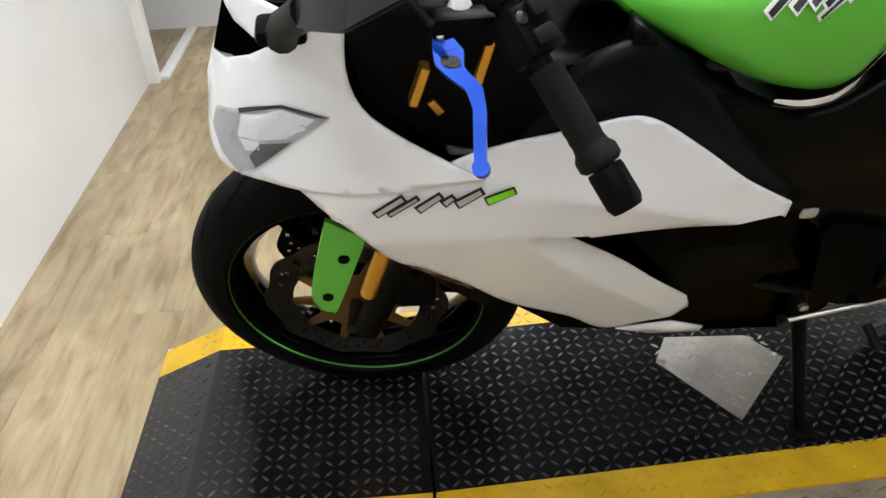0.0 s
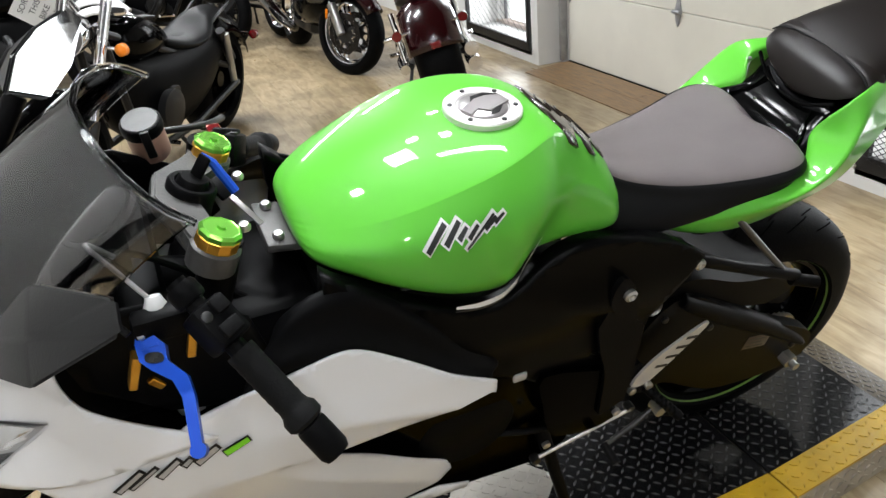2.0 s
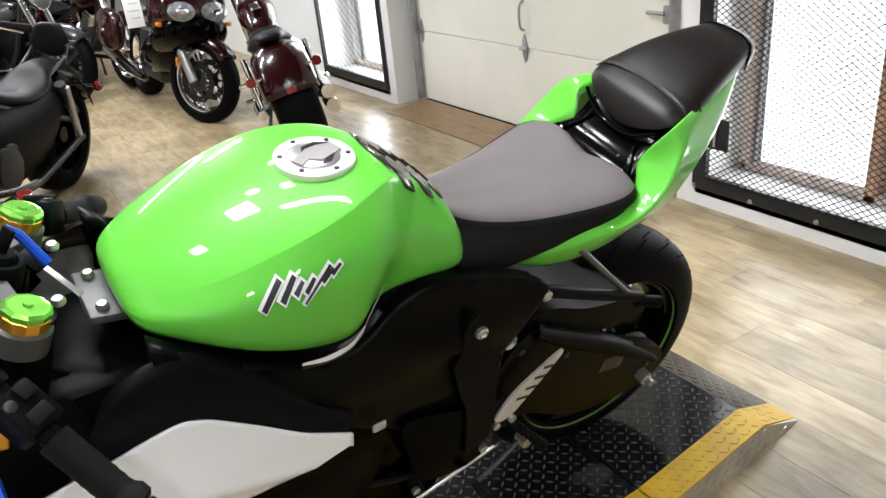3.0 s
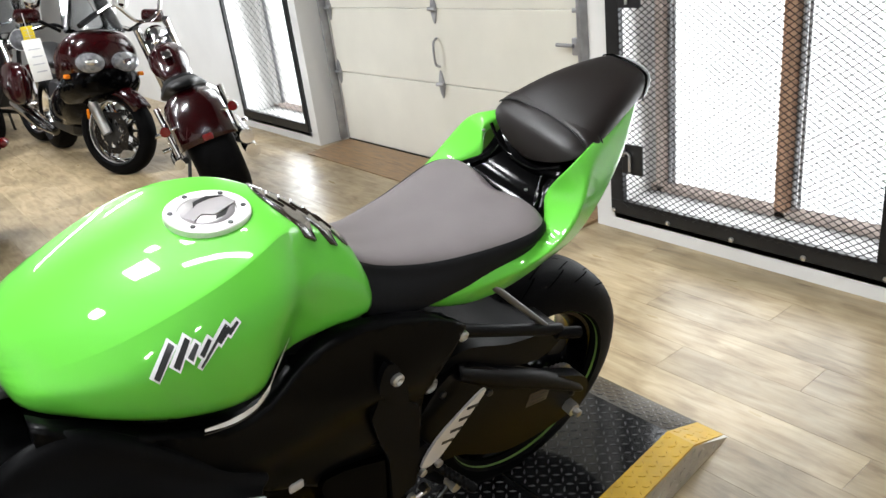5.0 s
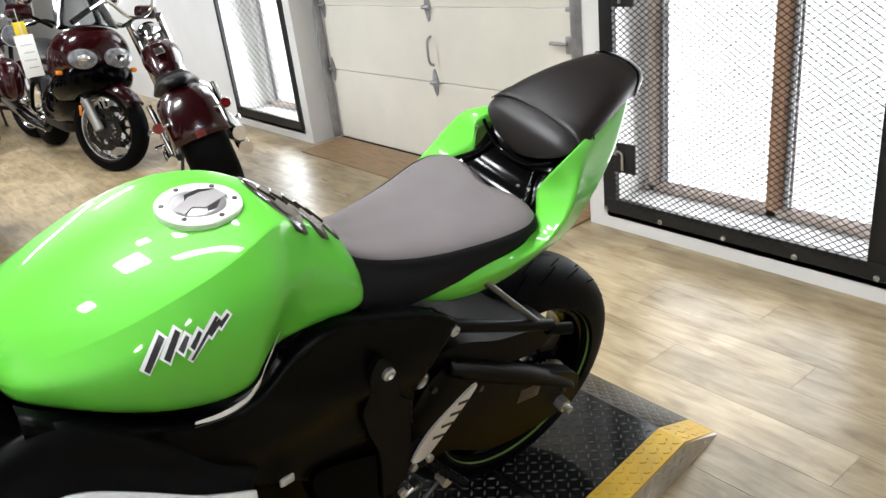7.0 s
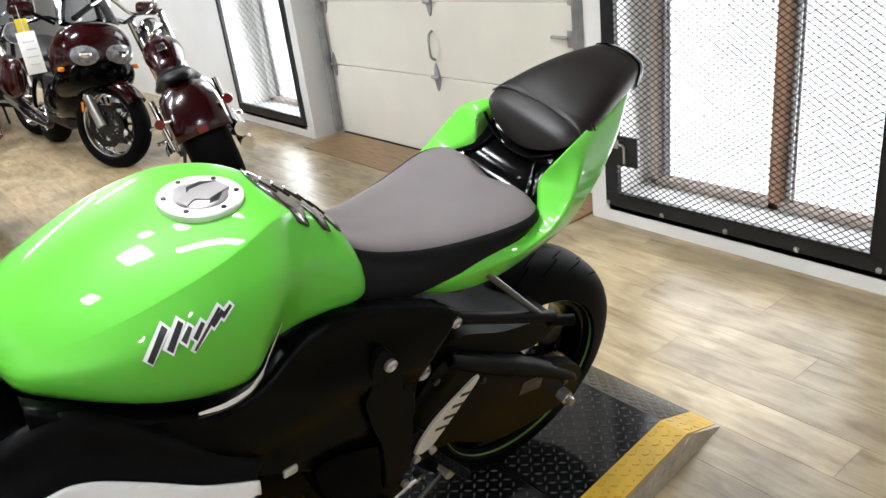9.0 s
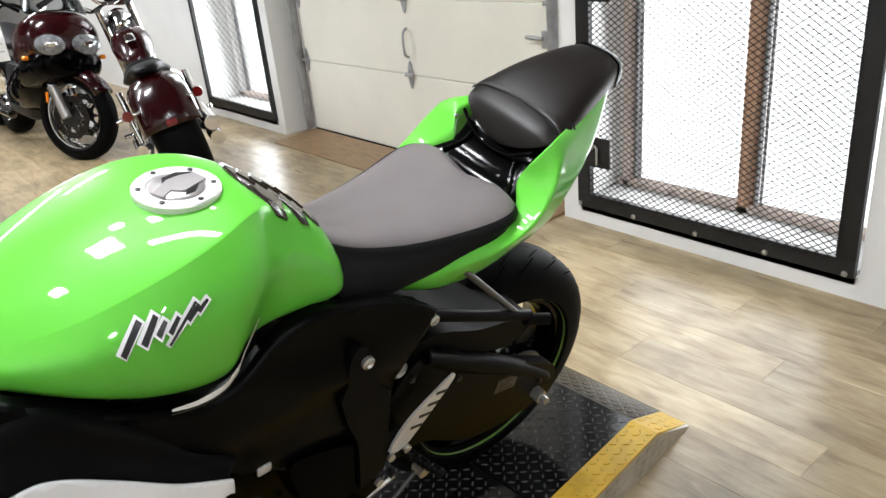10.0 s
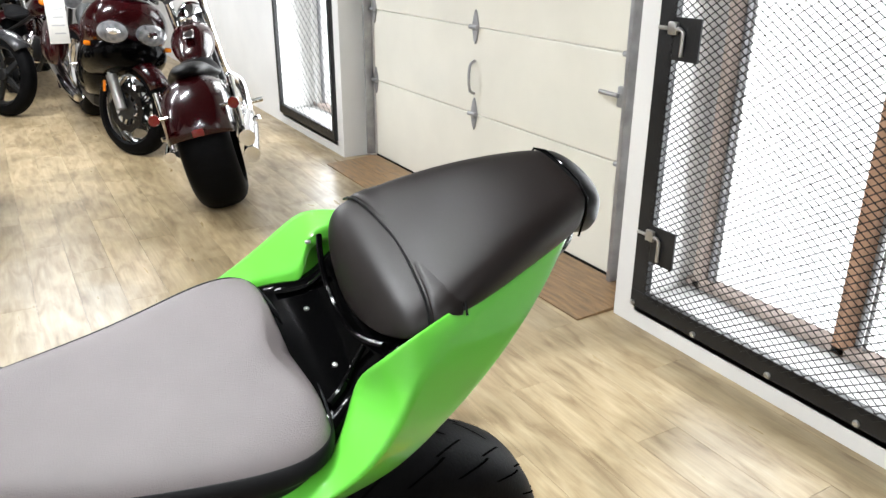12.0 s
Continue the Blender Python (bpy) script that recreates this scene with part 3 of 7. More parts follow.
def ramp_module(x0, x1, kinks):
    """One steel section of the ramp, with yellow edges and raised treads."""
    r = thing("ramp_section", "black steel tread-plate ramp section with worn yellow edges", "ramp", "ramp sections")
    xs = sorted({x0, x1, *kinks})
    bands = (("deck", 0.016, 0.44, BLACKPLATE, "glossy black tread plate"), ("edge_strip", -0.066, 0.016, YELLOW, "yellow painted tread plate"), ("edge_strip", 0.44, 0.526, YELLOW, "yellow painted tread plate"))
    for nm, y0, y1, mt, lb in bands:
        bm = nb()
        for a, b in zip(xs, xs[1:]):
            za, zb, sa, sb = max(ramp_height(a), 0.002), max(ramp_height(b), 0.002), ramp_shift(a), ramp_shift(b)
            v = [bm.verts.new(p) for p in ((a, y0 + sa, za), (b, y0 + sb, zb), (b, y1 + sb, zb), (a, y1 + sa, za), (a, y0 + sa, za - 0.006), (b, y0 + sb, zb - 0.006), (b, y1 + sb, zb - 0.006), (a, y1 + sa, za - 0.006))]
            for q in ((0, 1, 2, 3), (7, 6, 5, 4), (0, 4, 5, 1), (1, 5, 6, 2), (2, 6, 7, 3), (3, 7, 4, 0)):
                bm.faces.new([v[k] for k in q])
        plate = part(nm, bm, mt, r, lb, smooth=False)
        bm = nb()
        step = 0.023
        for i in range(int((x1 - x0) / step)):
            x = x0 + (i + 0.6) * step
            for j in range(int((y1 - y0) / step + 0.01)):
                y = y0 + (j + 0.5) * (y1 - y0) / int((y1 - y0) / step + 0.01)
                h = ramp_height(x)
                if h < 0.006 or any(abs(x - k) < 0.012 for k in kinks):
                    continue
                sl = (ramp_height(x + 0.004) - ramp_height(x - 0.004)) / 0.008
                tread(bm, x, y + ramp_shift(x), h, 0.75 if (i + j) % 2 else -0.75, sl)
        tagged(part("treads", bm, TREADTOP if mt == BLACKPLATE else mt, plate, smooth=False), kind="stuff")
    for y, s in ((-0.066, 1), (0.526, -1)):
        bm = nb()
        for a, b in zip(xs, xs[1:]):
            za, zb, sa, sb = max(ramp_height(a) - 0.006, 0.001), max(ramp_height(b) - 0.006, 0.001), ramp_shift(a), ramp_shift(b)
            v = [bm.verts.new(p) for p in ((a, y + sa + s * 0.001, za), (b, y + sb + s * 0.001, zb), (b, y + sb - s * 0.012, 0), (a, y + sa - s * 0.012, 0), (a, y + sa + s * 0.02, za), (b, y + sb + s * 0.02, zb), (b, y + sb + s * 0.01, 0), (a, y + sa + s * 0.01, 0))]
            for q in ((0, 1, 2, 3), (7, 6, 5, 4), (0, 4, 5, 1), (1, 5, 6, 2), (2, 6, 7, 3), (3, 7, 4, 0)):
                bm.faces.new([v[k] for k in q])
        skirt = part("side_skirt", bm, BAREPLATE, r, "bare metal tread-plate skirt", smooth=False)
        bm = nb()
        for i in range(int((x1 - x0) / 0.024)):
            for j in range(3):
                x, h = x0 + (i + 0.5) * 0.024, ramp_height(x0 + (i + 0.5) * 0.024)
                z = 0.012 + j * 0.02
                if z > h - 0.014:
                    continue
                yy = y + ramp_shift(x) - s * 0.012 * (1 - z / RH)
                m = about(x, yy, z, 0, 40 if (i + j) % 2 else -40, 0)
                prism(bm, [(0.011, 0), (0, 0.0028), (-0.011, 0), (0, -0.0028)], -0.0018, 0.0018, m)
        tagged(part("treads", bm, BAREPLATE, skirt, smooth=False), kind="stuff")
    if x0 > 0 and x1 < 1.5:
        outline = [(0.588, 0.262), (0.70, 0.085), (0.852, 0.244), (0.80, 0.32), (0.63, 0.335)]
        bm = nb()
        flat = Matrix(((1, 0, 0, 0), (0, 0, 1, 0), (0, 1, 0, 0), (0, 0, 0, 1)))
        prism(bm, outline, RH + 0.0022, RH + 0.0042, flat)
        patch = part("wear_plate", bm, BAREPLATE, r, "bare metal wear plate screwed to the deck", smooth=False)
        bm = nb()
        for i in range(12):
            for j in range(11):
                x, y = 0.60 + i * 0.021, 0.10 + j * 0.021
                inside = (y - 0.262) > (x - 0.588) * (-1.58) + 0.02 and (y - 0.085) > (x - 0.70) * 1.046 + 0.02 and y < 0.315
                if inside:
                    tread(bm, x, y, RH + 0.004, 0.75 if (i + j) % 2 else -0.75)
        tagged(part("treads", bm, BAREPLATE, patch, smooth=False), kind="stuff")
        for x, y in ((0.604, 0.262), (0.835, 0.248)):
            bolt_head(r, x, y, RH + 0.004, 0.007, ALU, "z")
    return r


ramp_module(-0.49, 0.100, [-0.34])
ramp_module(0.106, 1.272, [])
ramp_module(1.278, 1.842, [1.682])

# ---- the green motorcycle: x runs back, y to its right, z up from the tyre's foot ----
BIKE = pose(0, 0.265, RH + 0.002, 16.5, 0, 1.0)
bike = thing("sport_motorcycle", "green, white and black sport motorcycle leaning on its side stand", "motorcycle", m=BIKE)
STEER = Matrix.Translation((0.20, 0, 0.90)) @ pose(0, 0, 0, 0, 24, 0) @ pose(0, 0, 0, 0, 0, -6) @ pose(0, 0, 0, 0, -24, 0) @ Matrix.Translation((-0.20, 0, -0.90))


def tyre_profile(r_out, r_in, half):
    """A closed cross-section of a tyre, as (radius, height)."""
    out = []
    for k in range(13):
        a = math.pi * k / 12
        out.append((r_out - (r_out - r_in) * 0.92 * (1 - math.sin(a)) ** 1.35, -half * math.cos(a)))
    out += [(r_in - 0.006, half * 0.72), (r_in - 0.012, 0), (r_in - 0.006, -half * 0.72)]
    return out


def spokes(bm, n, r0, r1, w0, w1, thick, split=0.0, off=0.0):
    for k in range(n):
        m = pose(0, 0, 0, 0, 360 / n * k + off, 0)
        for s in ((-1, 1) if split else (0,)):
            outline = [(r0, s * split * 0.3 - w0 / 2), (r1, s * split - w1 / 2), (r1, s * split + w1 / 2), (r0, s * split * 0.3 + w0 / 2)]
            prism(bm, outline, -thick / 2, thick / 2, m)


def wheel(parent, x, z, r_out, r_rim, half, spoke_n, split, m=None, rim=GLOSS, stripe=STRIPE, grooves=True, w=0.02, off=0.0, name="wheel"):
    m = (m or Matrix()) @ Matrix.Translation((x, 0, z))
    bm = nb()
    lathe(bm, [(r_rim - 0.004, -half * 0.62), (r_rim + 0.004, -half * 0.66), (r_rim + 0.004, -half * 0.74), (r_rim - 0.014, -half * 0.72), (r_rim - 0.03, -half * 0.3), (r_rim - 0.034, 0), (r_rim - 0.03, half * 0.3), (r_rim - 0.014, half * 0.72), (r_rim + 0.004, half * 0.74), (r_rim + 0.004, half * 0.66), (r_rim - 0.004, half * 0.62)], 56, m, True)
    hub = part(name, bm, rim, parent, "cast wheel rim")
    bm = nb()
    lathe(bm, tyre_profile(r_out, r_rim, half), 64, m, True)
    ty = part("tyre", bm, TYRE, hub, "black road tyre with shallow grooves")
    if grooves:
        bm = nb()
        for k in range(44):
            for s in (-1, 1):
                a = 2 * math.pi * (k + (0.5 if s > 0 else 0)) / 44
                line = []
                inner = k % 2 == 0
                for q in range(5):
                    h = s * half * ((0.06 + 0.085 * q) if inner else (0.42 + 0.085 * q))
                    aa = a + (0.045 * q if inner else 0.03 * q + 0.006 * q * q)
                    u = math.acos(max(-1, min(1, -h / half)))
                    r = r_out - (r_out - r_rim) * 0.92 * (1 - math.sin(u)) ** 1.35 + 0.0006
                    line.append((r, h, aa))
                for (r0, h0, a0), (r1, h1, a1) in zip(line, line[1:]):
                    d = 0.0034 / r_out
                    vs = [m @ Vector((r * math.cos(aa), h, r * math.sin(aa))) for r, h, aa in ((r0, h0, a0 - d), (r0, h0, a0 + d), (r1, h1, a1 + d), (r1, h1, a1 - d))]
                    bm.faces.new([bm.verts.new(v) for v in vs])
        tagged(part("tread_groove", bm, GROOVE, hub, smooth=False), "dark tread grooves", kind="stuff")
    bm = nb()
    spokes(bm, spoke_n, 0.03, r_rim - 0.012, w * 1.5, w, 0.024, split, off)
    for v in bm.verts:
        v.co = m @ v.co
    part("spokes", bm, rim, hub, "cast spokes", smooth=False)
    bm = nb()
    lathe(bm, [(0.045, -half * 0.55), (0.05, -half * 0.4), (0.05, half * 0.4), (0.045, half * 0.55)], 24, m)
    part("hub", bm, rim, hub)
    if stripe:
        for s in (-1, 1):
            bm = nb()
            h0, h1 = s * (half * 0.8 + 0.001), s * (half * 0.9 + 0.002)
            lathe(bm, [(r_rim + 0.0003, h0 + (h1 - h0) * 0.75), (r_rim + 0.0016, h1), (r_rim + 0.002, h1 - s * 0.003), (r_rim + 0.0006, h0 + (h1 - h0) * 0.75 - s * 0.003)], 72, m, True)
            part("rim_stripe", bm, stripe, hub, "thin lime rim stripe")
    return hub


def brake_disc(parent, x, z, r, y, m=None, carrier=None, petals=10):
    m = (m or Matrix()) @ Matrix.Translation((x, y, z))
    bm = nb()
    n, bands = 120, (0.70, 0.75, 0.795, 0.83, 0.875, 0.92, 1.0)
    va = []
    for h in (-0.0025, 0.0025):
        va.append([[bm.verts.new(m @ Vector((rr * math.cos(a), h, rr * math.sin(a)))) for a, rr in ((2 * math.pi * k / n, r * q * (1 + (0.028 * math.cos(petals * 2 * math.pi * k / n) if q == 1.0 else 0))) for k in range(n))] for q in bands])
    hole = {(i, k) for i, shift in ((1, 0), (3, 2), (4, 5)) for k in range(n) if (k + shift) % (5 if i < 4 else 6) == 0}
    solid_ = {(i, k) for i in range(len(bands) - 1) for k in range(n)} - hole
    for i, k in sorted(solid_):
        j = (k + 1) % n
        bm.faces.new((va[0][i][k], va[0][i][j], va[0][i + 1][j], va[0][i + 1][k]))
        bm.faces.new((va[1][i][j], va[1][i][k], va[1][i + 1][k], va[1][i + 1][j]))
        for (p, q), (ni, nk) in ((((i, k), (i, j)), (i - 1, k)), (((i + 1, k), (i + 1, j)), (i + 1, k)), (((i, k), (i + 1, k)), (i, k - 1 if k else n - 1)), (((i, j), (i + 1, j)), (i, j))):
            if (ni, nk) not in solid_:
                bm.faces.new((va[0][p[0]][p[1]], va[0][q[0]][q[1]], va[1][q[0]][q[1]], va[1][p[0]][p[1]]))
    d = part("brake_disc", bm, DISC, parent, "dark petal brake disc with drilled holes", smooth=False)
    bm = nb()
    star = []
    for k in range(10):
        for da, q in ((-0.16, 0.46), (-0.05, 0.74), (0.05, 0.74), (0.16, 0.46)):
            a = 2 * math.pi * k / 10 + da
            star.append((r * q * math.cos(a), r * q * math.sin(a)))
    prism(bm, star, -0.0025, 0.0025, m)
    part("disc_carrier", bm, carrier or DULLGOLD, parent, "bronze-gold disc carrier", smooth=False)
    return d


FX, FZ, RX, RZ = 0.008, 0.304, 1.29, 0.306
TURN = pose(0, 0, 0, 0, 24, 0) @ pose(0, 0, 0, 0, 0, -8.4) @ pose(0, 0, 0, 0, -24, 0) @ pose(0, 0, 0, 1.5, 0, 0)
WHEEL = Matrix.Translation((-0.001, 0.074, 0.283)) @ TURN @ Matrix.Translation((-FX, 0, -FZ))
front_wheel = wheel(bike, FX, FZ, 0.30, 0.225, 0.063, 3, 0.03, WHEEL, name="front_wheel", stripe=material("dim_lime_stripe", (0.07, 0.26, 0.02), 0.35))
for s in (-1, 1):
    brake_disc(front_wheel, FX, FZ, 0.16, s * 0.064, WHEEL)
REAR = Matrix.Translation((RX, 0.035, RZ)) @ pose(0, 0, 0, 0, 0, -3.5) @ Matrix.Translation((-RX, 0, -RZ))
rear_wheel = wheel(bike, RX, RZ, 0.307, 0.218, 0.079, 3, 0.032, REAR, name="rear_wheel", off=25, stripe=material("faded_lime_stripe", (0.16, 0.3, 0.06), 0.35))
brake_disc(rear_wheel, RX, RZ, 0.11, 0.075, REAR)



def front_end():
    for s in (-1, 1):
        bm = nb()
        tube(bm, [STEER @ Vector(p) for p in ((FX + 0.005, s * 0.105 + 0.06, FZ - 0.01), (0.09, s * 0.105 + 0.03, 0.52), (0.12, s * 0.105, 0.60))], [0.024, 0.024, 0.024], 16)
        fork = part("fork_leg", bm, PLASTIC, bike, "black lower fork leg")
        bm = nb()
        tube(bm, [STEER @ Vector(p) for p in ((0.12, s * 0.105, 0.60), (0.245, s * 0.105, 1.0))], 0.023, 16)
        part("stanchion", bm, PLASTIC, fork, "dark fork tube")
        # mudguard side, down the fork leg
        bm = nb()
        outline = rounded([(-0.018, 0.672), (0.03, 0.632), (0.024, 0.612), (-0.022, 0.482), (-0.034, 0.474), (-0.046, 0.482), (-0.056, 0.519), (-0.036, 0.607)], (0, 1, 2), 4)
        shift = 0.0 if s < 0 else 0.1
        prism(bm, outline, s * 0.132 + shift, s * 0.14 + shift)
        guard = part("front_mudguard", bm, GREEN, bike, "green mudguard side plate")
        for x, z in ((-0.003, 0.594), (-0.034, 0.512)):
            bm = nb()
            lathe(bm, [(0.008, s * 0.14), (0.008, s * 0.1425), (0.005, s * 0.143)], 14, Matrix.Translation((x, shift, z)))
            part("bolt", bm, PLASTIC, guard, "black recessed bolt")
        bm = nb()
        box(bm, 0.06, 0.13, s * 0.075 + 0.04, s * 0.075 + 0.1, 0.33, 0.42, 0.012, STEER)
        part("brake_caliper", bm, STEER_MAT, bike, "radial brake caliper")
    # mudguard over the tyre
    bm = nb()
    secs = []
    for k in range(9):
        a = radians(84 + 9 * k)
        secs.append([(FX - 0.318 * math.cos(a), 0.078 * math.sin(b), FZ + 0.318 * math.sin(a) - 0.05 * (1 - math.cos(b))) for b in (0, 0.4, 0.8, 1.2, 1.5)])
    rows = []
    for sc in secs:
        rows.append([bm.verts.new(WHEEL @ Vector((x, -y, z))) for x, y, z in reversed(sc)] + [bm.verts.new(WHEEL @ Vector((x, y, z))) for x, y, z in sc[1:]])
    for a, b in zip(rows, rows[1:]):
        for k in range(len(a) - 1):
            bm.faces.new((a[k], a[k + 1], b[k + 1], b[k]))
    part("front_mudguard", bm, GREEN, bike, "green mudguard over the front tyre", solid=0.004)
    for s in (-1, 1):
        bm = nb()
        tube(bm, [(0.022, s * 0.118, 0.482), (0.051, s * 0.118, 0.575), (0.06, s * 0.115, 0.61)], 0.0125, 14)
        part("fork_tube", bm, GOLD, bike, "gold outer fork tube end")
        bm = nb()
        rows = [[(x, y + dy, z + dz) for x, y, z in ((0.015, 0.125, 0.622), (0.06, 0.128, 0.585), (0.10, 0.128, 0.55), (0.145, 0.125, 0.512), (0.18, 0.12, 0.48))] for dy, dz in ((0.004, 0.01), (0.0, -0.012), (-0.012, -0.03))]
        part("belly_shield", ribbon(rows, s), SHIELD, bike, "crinkled brown heat shield", smooth=False, solid=0.003)
    bm = nb()
    tube(bm, [WHEEL @ Vector((FX, -0.125, FZ)), WHEEL @ Vector((FX, 0.125, FZ))], 0.012)
    part("front_axle", bm, STEEL, bike)


STEER_MAT = PLASTIC
front_end()


# ---- fairing ----
def fairing_width(x, z):
    tip = -0.16 + 0.3 * abs(z - 0.74)
    if x < 0.05:
        b = 0.215 * max(0.0, 1 - ((0.05 - x) / (0.05 - tip)) ** 2) ** 0.5
    elif x < 0.3:
        b = 0.215 + 0.04 * (x - 0.05)
    else:
        b = 0.225 - 0.05 * (x - 0.3)
    if z < 0.70:
        b -= (0.70 - z) * 0.22
    if z > 0.76:
        b -= (z - 0.76) * 0.2
    return max(b, 0.0)


def side_width(x, z):
    # soft crease that falls from the cowl to the tail of the side panel
    line = 0.80 - 0.12 * x - 0.25 * max(0, x - 0.3)
    under = ((0.515 - 0.265) * (0.686 - z) - (x - 0.265) * (0.686 - 0.402)) / 0.379
    cut = 0.5 * max(0.0, 0.034 - under) if x > 0.2 and z < 0.688 else 0.0
    cut *= min(1.0, max(0.0, (x - 0.2) / 0.07))
    return -min(cut, 0.03) + fairing_width(x, z) + 0.012 * math.exp(-abs(z - line) / 0.03) * min(1.0, max(0.0, (x - 0.19) / 0.12)) - 0.006


COWL = rounded([(-0.154, 0.755), (-0.13, 0.845), (-0.04, 0.938), (-0.098, 0.928), (-0.096, 0.96), (-0.05, 0.975), (0.039, 0.985), (0.034, 0.933), (0.046, 0.892), (0.078, 0.86), (0.13, 0.824), (0.173, 0.797), (0.06, 0.788), (-0.052, 0.782), (-0.1, 0.768), (-0.135, 0.752)], (0, 2, 3, 4, 6, 11), 3)
SIDE = rounded([(0.12, 0.806), (0.15, 0.824), (0.20, 0.838), (0.248, 0.847), (0.317, 0.86), (0.358, 0.853), (0.412, 0.816), (0.487, 0.757), (0.551, 0.714), (0.55, 0.685), (0.48, 0.688), (0.413, 0.692), (0.33, 0.69), (0.265, 0.686), (0.369, 0.58), (0.45, 0.485), (0.527, 0.4), (0.533, 0.372), (0.463, 0.366), (0.39, 0.361), (0.313, 0.441), (0.221, 0.505), (0.161, 0.573), (0.10, 0.63), (0.066, 0.655), (0.029, 0.714), (-0.016, 0.764), (-0.046, 0.789), (0.06, 0.8)], (0, 8, 9, 13, 16, 17, 27), 6)
bm = nb()
box(bm, -0.02, 0.34, -0.178, 0.178, 0.735, 0.75, 0.004)
part("inner_tray", bm, PLASTIC, bike, "black tray under the cockpit", smooth=False)
bm = nb()
prism(bm, [(-0.112, 0.82), (-0.1, 0.86), (-0.03, 0.935), (0.06, 0.94), (0.08, 0.80), (-0.09, 0.79)], -0.055, 0.055)
bmesh.ops.bevel(bm, geom=bm.edges[:], offset=0.008, segments=2, affect="EDGES")
part("intake_duct", bm, GROOVE, bike, "black ram-air duct in the nose")
for s in (-1, 1):
    cowl = part("cowl", shell(COWL, fairing_width, s, 0.018), WHITE, bike, "pearl white front cowl", solid=0.004)
    side = part("side_fairing", shell(SIDE, side_width, s, 0.015), WHITE, bike, "pearl white side fairing panel", solid=0.004)
    lamp = [(0.013, 0.884), (-0.036, 0.883), (-0.065, 0.866), (-0.09, 0.846), (-0.127, 0.812), (-0.138, 0.785), (-0.126, 0.774), (-0.101, 0.773), (-0.08, 0.791), (-0.031, 0.845)]
    hl = part("headlight", shell(lamp, fairing_width, s, 0.012, 0.0032), PALELAMP, bike, "headlight unit behind a clear lens")
    part("reflector", shell([(-0.002, 0.879), (-0.036, 0.879), (-0.088, 0.843), (-0.097, 0.816), (-0.07, 0.829), (-0.035, 0.848)], fairing_width, s, 0.012, 0.0042), CHROME, hl, "bright reflector")
    part("inner_box", shell([(-0.088, 0.841), (-0.045, 0.871), (-0.038, 0.871), (-0.065, 0.84), (-0.07, 0.829), (-0.097, 0.815)], fairing_width, s, 0.012, 0.005), DECALWHITE, hl, "white inner box")
    part("inner_step", shell([(-0.096, 0.814), (-0.07, 0.828), (-0.071, 0.818), (-0.089, 0.806)], fairing_width, s, 0.012, 0.005), PAPER, hl, "cream inner step")
    part("bezel", shell([(-0.069, 0.826), (-0.031, 0.846), (-0.08, 0.793), (-0.086, 0.802)], fairing_width, s, 0.012, 0.005), DARKALU, hl, "dark lower bezel")
    # highlight on the reflector, painted as a white strip
    part("glint", shell([(-0.042, 0.847), (-0.035, 0.857), (-0.016, 0.87), (-0.013, 0.866)], fairing_width, s, 0.012, 0.0055), DECALWHITE, hl, "white glint painted on the reflector")
    part("surround", shell([(-0.127, 0.812), (-0.092, 0.843), (-0.097, 0.828), (-0.112, 0.797), (-0.091, 0.786), (-0.101, 0.775), (-0.126, 0.775), (-0.137, 0.786)], fairing_width, s, 0.012, 0.0045), DECALSILVER, hl, "grey inner surround")
    for brow in ([(-0.09, 0.8435), (-0.065, 0.864), (-0.036, 0.8815), (0.014, 0.8835), (-0.036, 0.885), (-0.066, 0.8675), (-0.092, 0.847)], [(-0.101, 0.7725), (-0.126, 0.7735), (-0.138, 0.785), (-0.14, 0.784), (-0.127, 0.7715), (-0.101, 0.7705)]):
        part("brow", shell(brow, fairing_width, s, 0.012, 0.0058), DECALBLACK, hl, "thin dark brow line")
    part("lens", shell(lamp, fairing_width, s, 0.012, 0.009), LENS, hl, "clear headlight lens").visible_shadow = False
    part("air_intake", shell([(-0.13, 0.84), (-0.03, 0.94), (-0.096, 0.93)], lambda x, z: max(0.0, fairing_width(x, z) - 0.02), s, 0.02), GROOVE, bike, "black air intake")
    # dark inner panels
    part("inner_fairing", shell([(0.03, 0.99), (0.05, 0.88), (0.13, 0.81), (0.20, 0.79), (0.26, 0.84), (0.24, 0.92), (0.14, 0.98)], lambda x, z: 0.155 + 0.1 * max(0, 0.88 - z), s, 0.04), PLASTIC, bike, "matt black inner cockpit panel", solid=0.004)
    low = [(0.208, 0.836), (0.24, 0.858), (0.286, 0.868), (0.342, 0.863), (0.37, 0.847), (0.415, 0.808), (0.499, 0.727), (0.556, 0.69)]
    high = [(0.258, 0.885), (0.283, 0.906), (0.318, 0.921), (0.36, 0.92), (0.402, 0.884), (0.454, 0.824), (0.51, 0.752), (0.585, 0.678)]
    part("inner_fairing", ribbon([[(a, 0.196, c - 0.012), (a, 0.194, c + 0.003), (a + (b - a) * 0.45, 0.172, c + (d - c) * 0.4), (b, 0.166, d), (b + 0.006, 0.145, d + 0.004)] for (a, c), (b, d) in zip(low, high)], s), PLASTIC, bike, "satin black infill panel with a shallow hollow", sub=2, solid=0.004)
